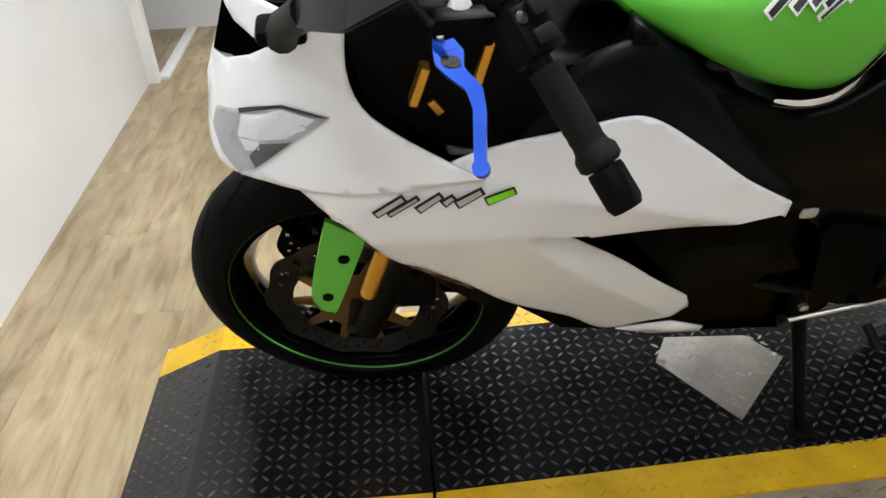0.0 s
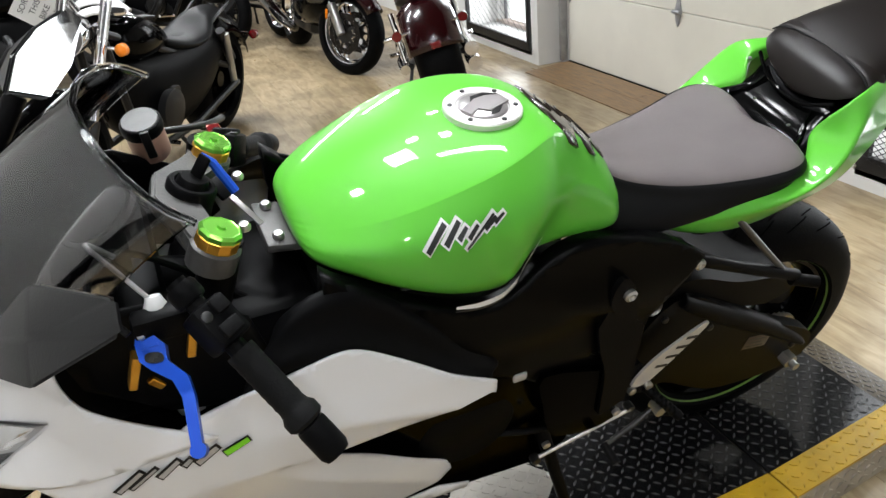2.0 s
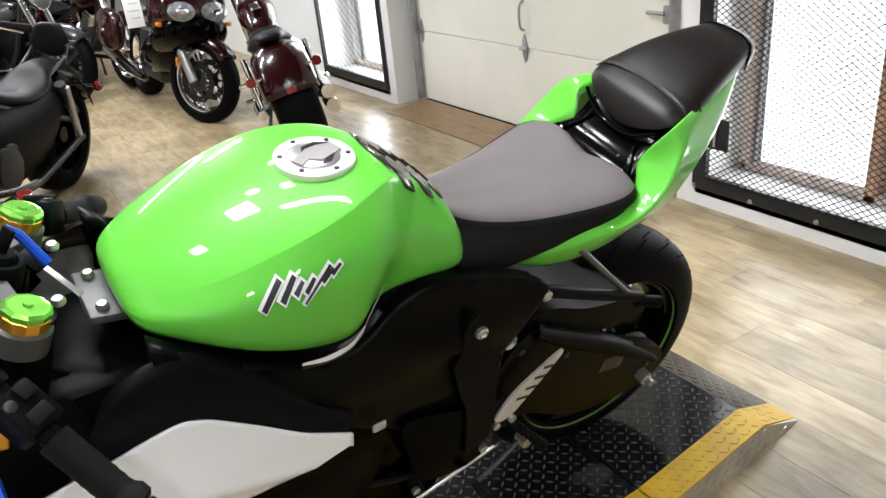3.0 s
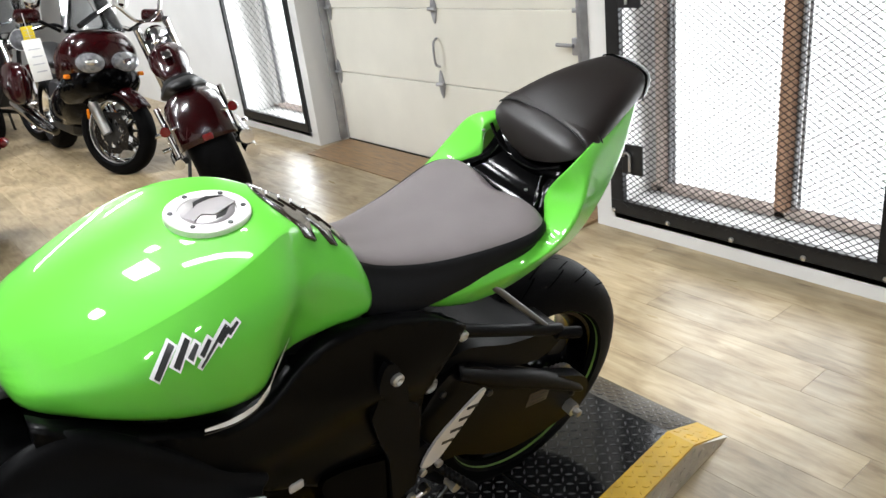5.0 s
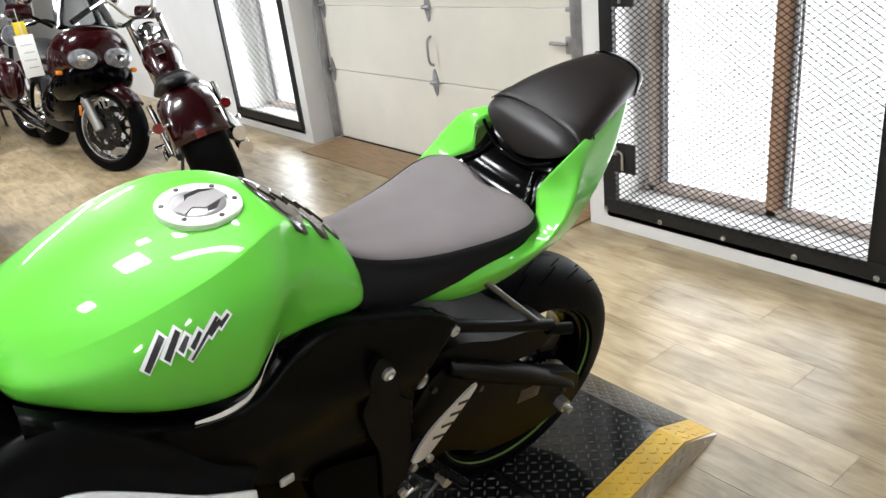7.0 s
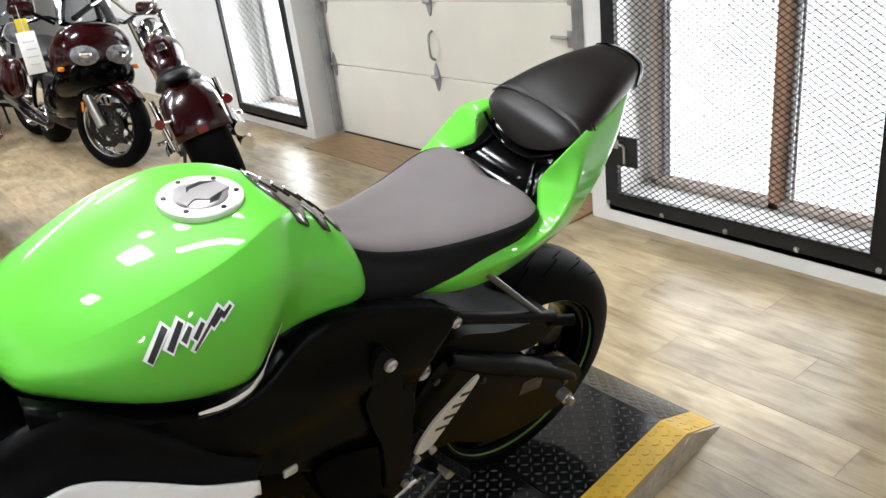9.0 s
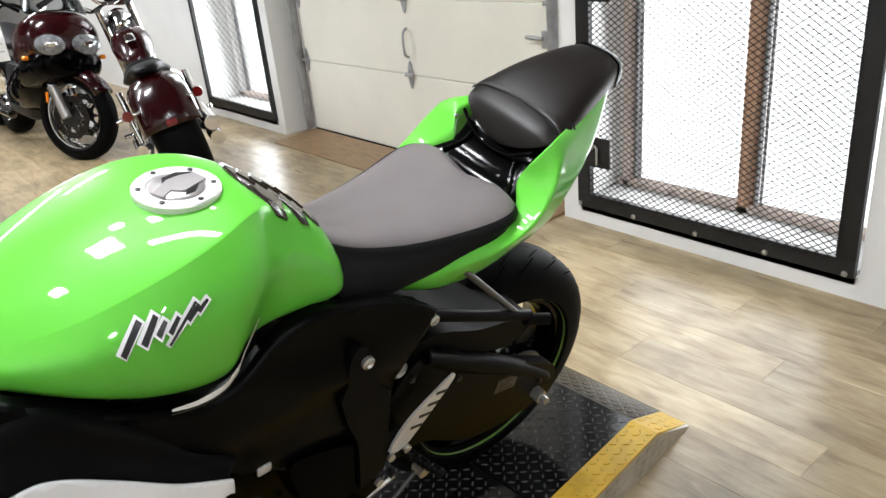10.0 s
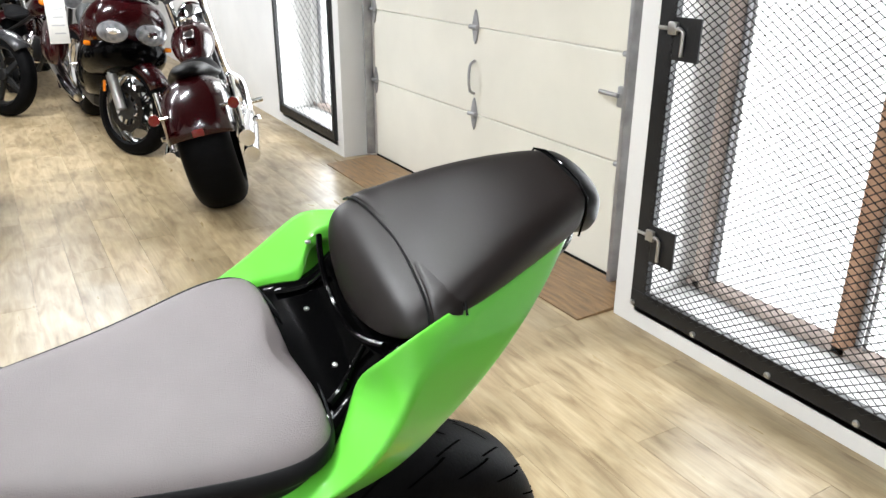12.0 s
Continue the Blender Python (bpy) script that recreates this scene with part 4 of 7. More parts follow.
    part("lower_fairing", shell([(0.20, 0.52), (0.24, 0.416), (0.33, 0.33), (0.53, 0.285), (0.76, 0.262), (0.79, 0.32), (0.80, 0.42), (0.76, 0.52), (0.68, 0.60), (0.60, 0.66), (0.25, 0.70)], lambda x, z: 0.112 + 0.08 * max(0, z - 0.4), s, 0.03), DEEPBLACK, bike, "gloss black lower fairing", solid=0.005)
    part("accent_stripe", shell([(0.41, 0.357), (0.50, 0.362), (0.56, 0.338), (0.555, 0.326), (0.47, 0.335)], lambda x, z: 0.142, s, 0.04), WHITE, bike, "white lower accent strip", solid=0.004)


def decal_strokes(parent, name, strokes, width, outline, fill, surface, side=-1, grow=0.004, lift=0.004, label=""):
    """Plain slanted strokes on a painted surface, each with a pale edge."""
    for (x0, z0), (x1, z1), w, mt in strokes:
        d = Vector((x1 - x0, z1 - z0)).normalized()
        n = Vector((-d.y, d.x))
        for k, (g, m_, lf) in enumerate(((grow, outline, lift), (0.0, mt or fill, lift + 0.0012))):
            a, b = Vector((x0, z0)) - d * g, Vector((x1, z1)) + d * g
            h = w / 2 + g
            pts = [a - n * h, b - n * h * 0.8, b + n * h * 0.8, a + n * h]
            part(name, shell([tuple(p) for p in pts], surface, side, 0.02, lf), m_, parent, label)


LOGO = [((0.05, 0.757), (0.08, 0.777), 0.007), ((0.065, 0.756), (0.096, 0.776), 0.004), ((0.098, 0.761), (0.122, 0.778), 0.007), ((0.127, 0.768), (0.136, 0.775), 0.006), ((0.142, 0.766), (0.168, 0.781), 0.008)]
decal_strokes(bike, "decal", [(a, b, w, None) for a, b, w in LOGO], 0.006, DECALBLACK, DECALSILVER, side_width, -1, 0.003, 0.003, "black and silver slanted decal bar")
decal_strokes(bike, "decal", [((0.175, 0.768), (0.205, 0.781), 0.009, STRIPE)], 0.006, DECALBLACK, STRIPE, side_width, -1, 0.002, 0.003, "green slanted decal bar")


# ---- screen ----
def screen():
    bm = nb()
    nu, nv = 13, 13
    grid = []
    for i in range(nv):
        v = i / (nv - 1)
        row = []
        for j in range(nu):
            u = j / (nu - 1) * 2 - 1
            a = abs(u)
            # foot of the screen sweeps round the cowl, its rear edge rises to the middle
            x0, y0, z0 = -0.104 + 0.20 * a**1.8, 0.155 * math.sin(a * 1.5708), 0.955 + 0.035 * a
            x1, y1, z1 = 0.122 + 0.085 * a**1.5, 0.158 * math.sin(a * 1.5708) ** 0.9, 1.14 - 0.065 * a**1.6
            bulge = 0.008 * math.sin(math.pi * v) * (1 - 0.5 * a)
            row.append(bm.verts.new((x0 + (x1 - x0) * v - bulge * 0.6, math.copysign(y0 + (y1 - y0) * v, u), z0 + (z1 - z0) * v + bulge)))
        grid.append(row)
    for a, b in zip(grid, grid[1:]):
        for k in range(nu - 1):
            bm.faces.new((a[k], a[k + 1], b[k + 1], b[k]))
    edge = [v.co.copy() for v in grid[-1]]
    foot, second = [v.co.copy() for v in grid[0]], [v.co.copy() for v in grid[1]]
    sc = part("windscreen", bm, SMOKE, bike, "smoked clear windscreen", sub=1, solid=0.003)
    bm = nb()
    tube(bm, edge, 0.0045, 8)
    part("screen_edge", bm, LENS, sc, "rolled screen rim")
    for k in (2.3, 3.6, 8.4, 9.7):
        low = foot[int(k)].lerp(foot[int(k) + 1], k % 1)
        p = low.lerp(second[int(k)].lerp(second[int(k) + 1], k % 1), 0.7)
        bm = nb()
        lathe(bm, [(0.006, -0.003), (0.006, 0.002), (0.003, 0.005)], 10, Matrix.Translation(p) @ Vector((-0.35, p.y * 4, 0.5)).to_track_quat("Y", "Z").to_matrix().to_4x4())
        part("screw", bm, ALU, sc)


screen()


# ---- mirrors ----
MIRRORSHELL = material("satin_black_shell", (0.012, 0.012, 0.0125), 0.36, 0.0, 0.2, 12, bump=0.1, bump_scale=500, spec=0.28)


def mirror(s):
    """A faceted wedge that reaches out and back from its stalk."""
    pts = [(-0.002, 0.205, 1.04), (0.0, 0.235, 1.018), (0.061, 0.228, 1.113), (0.132, 0.31, 1.143), (0.13, 0.335, 1.125), (0.042, 0.302, 1.058), (0.085, 0.245, 1.055), (0.052, 0.28, 1.096)]
    bm = nb()
    bmesh.ops.convex_hull(bm, input=[bm.verts.new((x, s * y, z)) for x, y, z in pts])
    bmesh.ops.dissolve_limit(bm, angle_limit=0.05, verts=bm.verts[:], edges=bm.edges[:])
    bmesh.ops.bevel(bm, geom=bm.edges[:], offset=0.004, segments=2, affect="EDGES")
    mr = part("mirror", bm, MIRRORSHELL, bike, "black rear-view mirror", angle=30)
    quad = [Vector((x, s * y, z)) for x, y, z in (pts[2], pts[3], pts[4], pts[6])]
    mid = sum(quad, Vector()) / 4
    no = (quad[1] - quad[0]).cross(quad[3] - quad[0]).normalized()
    no = no if no.x > 0 else -no
    bm = nb()
    bm.faces.new([bm.verts.new(mid + (q - mid) * 0.78 + no * 0.003) for q in quad])
    part("mirror_glass", bm, MIRROR, mr, "mirror glass", smooth=False, solid=0.002)
    bm = nb()
    tube(bm, [(-0.023, s * 0.158, 0.962), (-0.015, s * 0.18, 0.99), (0.012, s * 0.222, 1.03)], [0.017, 0.015, 0.016], 12)
    part("mirror_stalk", bm, PLASTIC, mr, "black mirror stalk")
    bm = nb()
    box(bm, -0.048, 0.002, s * 0.15 - 0.018, s * 0.15 + 0.018, 0.955, 0.975, 0.007)
    part("mirror_foot", bm, PLASTIC, mr)


mirror(-1)


def right_mirror():
    """The mirror whose glass the rider's side shows."""
    glass = [Vector(p) for p in ((0.043, 0.184, 1.073), (0.081, 0.222, 1.035), (0.115, 0.281, 1.045), (0.142, 0.344, 1.077), (0.13, 0.335, 1.10), (0.088, 0.275, 1.105), (0.061, 0.227, 1.098))]
    no = Vector((0.8, -0.5, 0.3)).normalized()
    mid = sum(glass, Vector()) / len(glass)
    bm = nb()
    pts = [bm.verts.new(mid + (p - mid) * 1.1) for p in glass] + [bm.verts.new(mid + (p - mid) * f - no * 0.05) for p in (glass[0], glass[2], glass[3], glass[5]) for f in (0.5,)]
    bmesh.ops.convex_hull(bm, input=pts)
    bmesh.ops.dissolve_limit(bm, angle_limit=0.05, verts=bm.verts[:], edges=bm.edges[:])
    bmesh.ops.bevel(bm, geom=bm.edges[:], offset=0.003, segments=2, affect="EDGES")
    mr = part("mirror", bm, MIRRORSHELL, bike, "black rear-view mirror", angle=30)
    bm = nb()
    bm.faces.new([bm.verts.new(p + no * 0.003) for p in glass])
    part("mirror_glass", bm, MIRROR, mr, "mirror glass", smooth=False, solid=0.002)
    bm = nb()
    tube(bm, [(-0.023, 0.158, 0.962), (0.0, 0.165, 1.0), (0.05, 0.195, 1.06)], [0.017, 0.015, 0.014], 12)
    part("mirror_stalk", bm, PLASTIC, mr, "black mirror stalk")


right_mirror()


# ---- cockpit ----
CASTGREY = material("shot_blasted_alloy", (0.09, 0.088, 0.086), 0.5, 0.4, 0.3, 20, bump=0.3, bump_scale=300)


def cockpit():
    caps = {-1: (0.230, -0.118, 1.018), 1: (0.261, 0.094, 0.994)}
    c = [Vector(caps[-1]), Vector(caps[1])]
    mid = (c[0] + c[1]) / 2
    across = (c[1] - c[0]).normalized()
    axis = Vector((0.4, 0, 0.91))
    axis = (axis - across * axis.dot(across)).normalized()
    fwd = axis.cross(across)
    T = Matrix((( *across, ), (*fwd,), (*axis,))).transposed().to_4x4()
    T.translation = mid
    # T: x to the right cap, y ahead of or behind the stem, z up the stem
    sgn = -1 if (T.to_3x3() @ Vector((0, 1, 0))).x > 0 else 1
    bm = nb()
    prism(bm, [(-0.13, 0.018), (-0.085, 0.02), (-0.05, -0.006), (-0.02, -0.022), (0.02, -0.022), (0.05, -0.006), (0.085, 0.02), (0.13, 0.018), (0.13, -0.018), (0.075, -0.034), (0.03, -0.07), (-0.03, -0.07), (-0.075, -0.034), (-0.13, -0.018)], 0.012, 0.034, T @ Matrix(((1, 0, 0, 0), (0, 0, -sgn, 0), (0, -1, 0, 0), (0, 0, 0, 1))))
    bmesh.ops.bevel(bm, geom=bm.edges[:], offset=0.004, segments=2, affect="EDGES")
    yoke = part("triple_clamp", bm, CASTGREY, bike, "grey cast triple clamp", smooth=False)
    for s in (-1, 1):
        bm = nb()
        lathe(bm, [(0.0285, -0.04), (0.0285, -0.014), (0.026, -0.012)], 24, T @ Matrix.Translation((s * 0.106, 0, 0)) @ pose(0, 0, 0, 90, 0, 0))
        part("clamp_ring", bm, CASTGREY, yoke, "grey cast clamp ring")
        bolt_head(yoke, *(T @ Vector((s * 0.06, sgn * -0.035, -0.014))), 0.008, ALU, "z")
    for s in (-1, 1):
        q = T @ Matrix.Translation((s * 0.106, 0, 0)) @ pose(0, 0, 0, 90, 0, 0)
        bm = nb()
        lathe(bm, [(0.0235, -0.016), (0.0245, -0.012), (0.0245, 0.0), (0.0225, 0.002)], 12, q)
        part("fork_cap", bm, GOLD, yoke, "gold fork adjuster collar", smooth=False)
        bm = nb()
        lathe(bm, [(0.0245, 0.002), (0.0245, 0.007), (0.021, 0.0105), (0.0195, 0.0098), (0.0055, 0.0098), (0.0045, 0.0125), (0.001, 0.0125)], 10, q)
        part("fork_cap", bm, material_cap, yoke, "lime green anodised fork cap", smooth=False)
    bm = nb()
    lathe(bm, [(0.03, -0.03), (0.03, -0.004), (0.027, 0.0), (0.022, 0.0), (0.02, -0.004), (0.018, 0.004), (0.016, 0.007), (0.001, 0.007)], 24, T @ Matrix.Translation((0, sgn * 0.026, 0)) @ pose(0, 0, 0, 90, 0, 0))
    ign = part("ignition_lock", bm, PLASTIC, yoke, "black ignition switch")
    bm = nb()
    box(bm, -0.009, 0.009, -0.003, 0.003, 0.007, 0.036, 0.003, T @ Matrix.Translation((0, sgn * 0.026, 0)) @ pose(0, 0, 0, 15, 0, 40))
    part("key", bm, PLASTIC, bike, "black key head")
    p0 = T @ Vector((0.01, sgn * 0.024, 0.03))
    bm = nb()
    tube(bm, [p0, p0 + Vector((0.012, 0.0, -0.012)), p0 + Vector((0.03, -0.022, -0.045))], 0.006, 8)
    part("key_tag", bm, BLUE, bike, "blue key loop")
    a, b = Vector((0.254, 0.03, 0.976)), Vector((0.291, -0.022, 0.941))
    q = Matrix.Translation(a) @ (b - a).to_track_quat("Y", "Z").to_matrix().to_4x4()
    bm = nb()
    box(bm, -0.013, 0.013, -0.012, 0.02, -0.004, 0.004, 0.003, q)
    spare = part("spare_key", bm, PLASTIC, bike, "spare key with a black head")
    bm = nb()
    box(bm, -0.004, 0.004, 0.02, (b - a).length, -0.0012, 0.0012, 0.0005, q)
    part("key_blade", bm, ALU, spare, "bare metal key blade")
    # bracket between clamp and tank
    bm = nb()
    box(bm, 0.288, 0.35, -0.048, 0.048, 0.906, 0.92, 0.005, Matrix.Translation((0.31, 0, 0.913)) @ pose(0, 0, 0, 0, 12, 0) @ Matrix.Translation((-0.31, 0, -0.913)))
    br = part("tank_bracket", bm, CASTGREY, bike, "grey cast tank bracket with two bolts")
    for y in (-0.033, 0.033):
        bolt_head(br, 0.308, y, 0.922, 0.008, ALU, "z")
    # clip-on bars, grips, levers
    for s, a, b, end in ((-1, (0.182, -0.192, 1.012), (0.262, -0.312, 0.908), (0.29, -0.345, 0.865)), (1, (0.266, 0.11, 0.972), (0.351, 0.25, 0.873), (0.363, 0.27, 0.859))):
        a, b, end = Vector(a), Vector(b), Vector(end)
        u = (b - a).normalized()
        bm = nb()
        tube(bm, [a - u * 0.02, b + u * 0.03], 0.011, 12)
        bar = part("handlebar", bm, PLASTIC, bike, "black clip-on handlebar")
        bm = nb()
        g0, g1 = a.lerp(b, 0.42), b
        ln = (g1 - g0).length
        prof = [(0.016, 0), (0.0165, 0.004)]
        for k in range(7):
            prof += [(0.0165, 0.008 + k * (ln - 0.03) / 7), (0.0158, 0.008 + (k + 0.5) * (ln - 0.03) / 7)]
        prof += [(0.017, ln - 0.02), (0.021, ln - 0.014), (0.021, ln - 0.004), (0.017, ln)]
        q = Matrix.Translation(g0) @ (u.to_track_quat("Y", "Z").to_matrix().to_4x4())
        lathe(bm, prof, 20, q)
        part("grip", bm, SOFT, bar, "ribbed black rubber grip")
        bm = nb()
        lathe(bm, [(0.0165, ln + 0.002), (0.0175, ln + 0.006), (0.0175, ln + 0.038), (0.0145, ln + 0.045)], 20, q)
        part("bar_end", bm, PLASTIC, bar, "black bar-end weight")
        bm = nb()
        w0 = a.lerp(b, 0.2)
        q2 = Matrix.Translation(w0) @ (u.to_track_quat("Y", "Z").to_matrix().to_4x4())
        box(bm, -0.02, 0.02, -0.02, 0.03, -0.022, 0.024, 0.006, q2)
        part("switch_box", bm, PLASTIC, bar, "black handlebar switch housing")
        bm = nb()
        box(bm, -0.015, 0.002, -0.018, 0.0, 0.02, 0.031, 0.003, q2)
        box(bm, -0.012, 0.012, 0.008, 0.024, 0.02, 0.03, 0.003, q2)
        part("switch", bm, SOFT, bar)
        bm = nb()
        lathe(bm, [(0.006, 0.022), (0.006, 0.028), (0.004, 0.029)], 12, q2 @ pose(0.012, -0.006, -0.002, 90, 0, 0))
        part("button", bm, STEEL, bar)
        bm = nb()
        lathe(bm, [(0.015, -0.05), (0.017, -0.046), (0.017, -0.032), (0.015, -0.028)], 16, q2)
        part("bar_clamp", bm, PLASTIC, bar, "black bar clamp")


material_cap = material("lime_anodised", (0.22, 0.62, 0.08), 0.28, 0.75, 0.1, 12)
cockpit()


def clutch_lever():
    foot = Vector((0.126, -0.178, 0.968))
    along, across, deep = Vector((0.177, -0.866, -0.468)), Vector((-0.964, -0.056, -0.261)), Vector((0.2, 0.498, -0.844))
    T = Matrix((along, deep, across)).transposed().to_4x4()
    T.translation = foot
    shape = [(0.002, 0.004), (0.005, -0.0094), (0.026, -0.0185), (0.042, -0.0139), (0.066, -0.0251), (0.088, -0.0225), (0.139, -0.0073), (0.147, 0.0013), (0.136, 0.0036), (0.084, -0.0105), (0.0636, -0.0093), (0.044, 0.0046), (0.03, 0.0118), (0.012, 0.009)]
    bm = nb()
    prism(bm, shape, -0.005, 0.005, T)
    bmesh.ops.bevel(bm, geom=[e for e in bm.edges if len(e.link_faces) == 2 and e.calc_face_angle(0) > 1.2], offset=0.002, segments=2, affect="EDGES")
    lv = part("clutch_lever", bm, BLUE, bike, "bright blue anodised clutch lever", angle=35)
    bm = nb()
    prism(bm, rounded([(0.026, 0.002), (0.03, -0.009), (0.036, -0.0125), (0.041, -0.009), (0.038, 0.0005), (0.032, 0.006)], (), 3), -0.0062, 0.0, T)
    part("adjuster", bm, DECALBLACK, lv, "black oval lever adjuster")
    bm = nb()
    prism(bm, [(0.016, 0.004), (0.02, -0.012), (0.0235, -0.013), (0.0205, 0.005)], -0.0058, 0.0, T)
    part("step", bm, BLUE, lv, "raised blue step")
    for a, b_, r in ((0.033, -0.006, 0.0026), (0.034, -0.0, 0.0026)):
        bm = nb()
        lathe(bm, [(r, -0.0072), (r, -0.003)], 10, T @ Matrix.Translation((a, 0, b_)))
        part("dot", bm, STEEL, lv)
    bm = nb()
    lathe(bm, [(0.001, -0.0105), (0.0035, -0.01), (0.0042, -0.008), (0.0042, 0.0)], 10, T @ Matrix.Translation((0.0075, 0, -0.001)))
    part("pivot_bolt", bm, ALU, lv, "bright pivot bolt")
    bm = nb()
    tube(bm, [T @ Vector((0.139, -0.005, -0.002)), T @ Vector((0.139, 0.006, -0.002))], 0.0085, 14)
    part("lever_ball", bm, BLUE, lv)
    bm = nb()
    box(bm, 0.12, 0.18, -0.19, -0.165, 0.955, 0.99, 0.006)
    part("lever_perch", bm, PLASTIC, bike, "black lever perch")
    # cables with gold adjuster sleeves
    for pts, wide, lb in ((((0.099, -0.16, 0.872), (0.114, -0.16, 0.92)), 0.010, "gold cable bracket"), (((0.168, -0.15, 0.89), (0.181, -0.15, 0.945)), 0.013, "gold cable sleeve"), (((0.118, -0.155, 0.87), (0.13, -0.155, 0.852)), 0.006, "small gold bracket")):
        a, b = Vector(pts[0]), Vector(pts[1])
        d = b - a
        bm = nb()
        box(bm, -wide, wide, 0, d.length, -0.005, 0.005, 0.002, Matrix.Translation(a) @ d.to_track_quat("Y", "Z").to_matrix().to_4x4())
        part("cable_bracket", bm, GOLD, bike, lb, smooth=False)
    bm = nb()
    box(bm, 0.135, 0.17, -0.16, -0.13, 0.785, 0.82, 0.008)
    part("connector", bm, DECALSILVER, bike, "pale translucent wiring connector")
    bm = nb()
    tube(bm, spline([(0.118, -0.205, 0.995), (0.09, -0.16, 1.02), (0.12, -0.08, 1.0), (0.2, -0.04, 0.9), (0.3, -0.08, 0.82)], 6), 0.004, 8)
    part("cable", bm, SOFT, bike, "black control cable")
    bm = nb()
    tube(bm, spline([(0.12, -0.10, 1.01), (0.10, -0.12, 1.05), (0.125, -0.145, 1.02), (0.15, -0.165, 0.985)], 6), 0.0028, 8)
    part("cable", bm, DECALSILVER, bike, "thin grey control cable")
    bm = nb()
    lathe(bm, [(0.012, -0.01), (0.013, 0), (0.008, 0.012)], 12, Matrix.Translation((0.148, -0.165, 0.985)) @ pose(0, 0, 0, 60, 0, 0))
    part("cable_boot", bm, DECALWHITE, bike, "white cable adjuster wheel")


clutch_lever()


def reservoir():
    m = Matrix.Translation((0.185, 0.17, 0.991)) @ pose(0, 0, 0, 90, 0, 0) @ pose(0, 0, 0, 8, 0, 6)
    bm = nb()
    lathe(bm, [(0.022, -0.045), (0.026, -0.04), (0.026, 0.0)], 24, m)
    r = part("fluid_reservoir", bm, FLUID, bike, "translucent brake fluid reservoir, reddish fluid")
    bm = nb()
    lathe(bm, [(0.027, 0.0), (0.028, 0.003), (0.028, 0.014), (0.026, 0.017), (0.024, 0.0172)], 24, m)
    part("reservoir_cap", bm, PLASTIC, r, "black ribbed cap")
    bm = nb()
    lathe(bm, [(0.0245, 0.0165), (0.024, 0.0185), (0.001, 0.019)], 20, m)
    part("cap_top", bm, DARKALU, r, "grey metal cap top")
    bm = nb()
    box(bm, -0.006, 0.006, -0.028, 0.018, 0.024, 0.03, 0.002, m)
    part("strap", bm, STEEL, r, "metal retaining clip")
    bm = nb()
    tube(bm, spline([(0.21, 0.19, 0.97), (0.27, 0.21, 0.955), (0.3, 0.26, 0.93)], 5), 0.005)
    part("brake_lever_rod", bm, STEEL, bike, "dark front brake lever")
    bm = nb()
    box(bm, 0.265, 0.285, 0.155, 0.18, 0.955, 0.975, 0.004)
    part("stop_switch", bm, REDLENS, bike, "red engine stop switch")
    # instrument cluster behind the screen
    bm = nb()
    box(bm, 0.055, 0.13, -0.095, 0.095, 0.945, 1.005, 0.015, Matrix.Translation((0.09, 0, 0.975)) @ pose(0, 0, 0, 0, -30, 0) @ Matrix.Translation((-0.09, 0, -0.975)))
    d = part("instrument_cluster", bm, PLASTIC, bike, "black instrument cluster")
    bm = nb()
    lathe(bm, [(0.048, 0), (0.05, 0.006), (0.046, 0.01), (0.001, 0.01)], 32, Matrix.Translation((0.115, -0.03, 1.01)) @ pose(0, 0, 0, 90, 0, 0) @ pose(0, 0, 0, 0, 0, 0) @ pose(0, 0, 0, 0, 0, 25))
    part("dial", bm, PLASTIC, d, "round black dial rim")
    bm = nb()
    lathe(bm, [(0.04, 0.0105), (0.04, 0.012), (0.001, 0.012)], 32, Matrix.Translation((0.115, -0.03, 1.01)) @ pose(0, 0, 0, 90, 0, 0) @ pose(0, 0, 0, 0, 0, 25))
    part("dial_face", bm, DECALBLACK, d)
    bm = nb()
    tube(bm, [(-0.02, 0, 0.9), (0.08, 0, 0.9), (0.2, 0, 0.86)], 0.03)
    box(bm, 0.17, 0.34, -0.1, 0.1, 0.72, 0.86, 0.02)
    part("headstock", bm, PLASTIC, bike, "black frame headstock")
    # added black box that keeps the gap under the tank's front dark
    bm = nb()
    box(bm, 0.335, 0.46, -0.09, 0.09, 0.74, 0.86, 0.02)
    part("gap_filler", bm, PLASTIC, bike, "black box filling the gap under the tank")
    bm = nb()
    box(bm, -0.03, 0.16, -0.12, 0.12, 0.76, 0.93, 0.02)
    part("fairing_stay", bm, PLASTIC, bike, "black fairing stay and ducting")


reservoir()


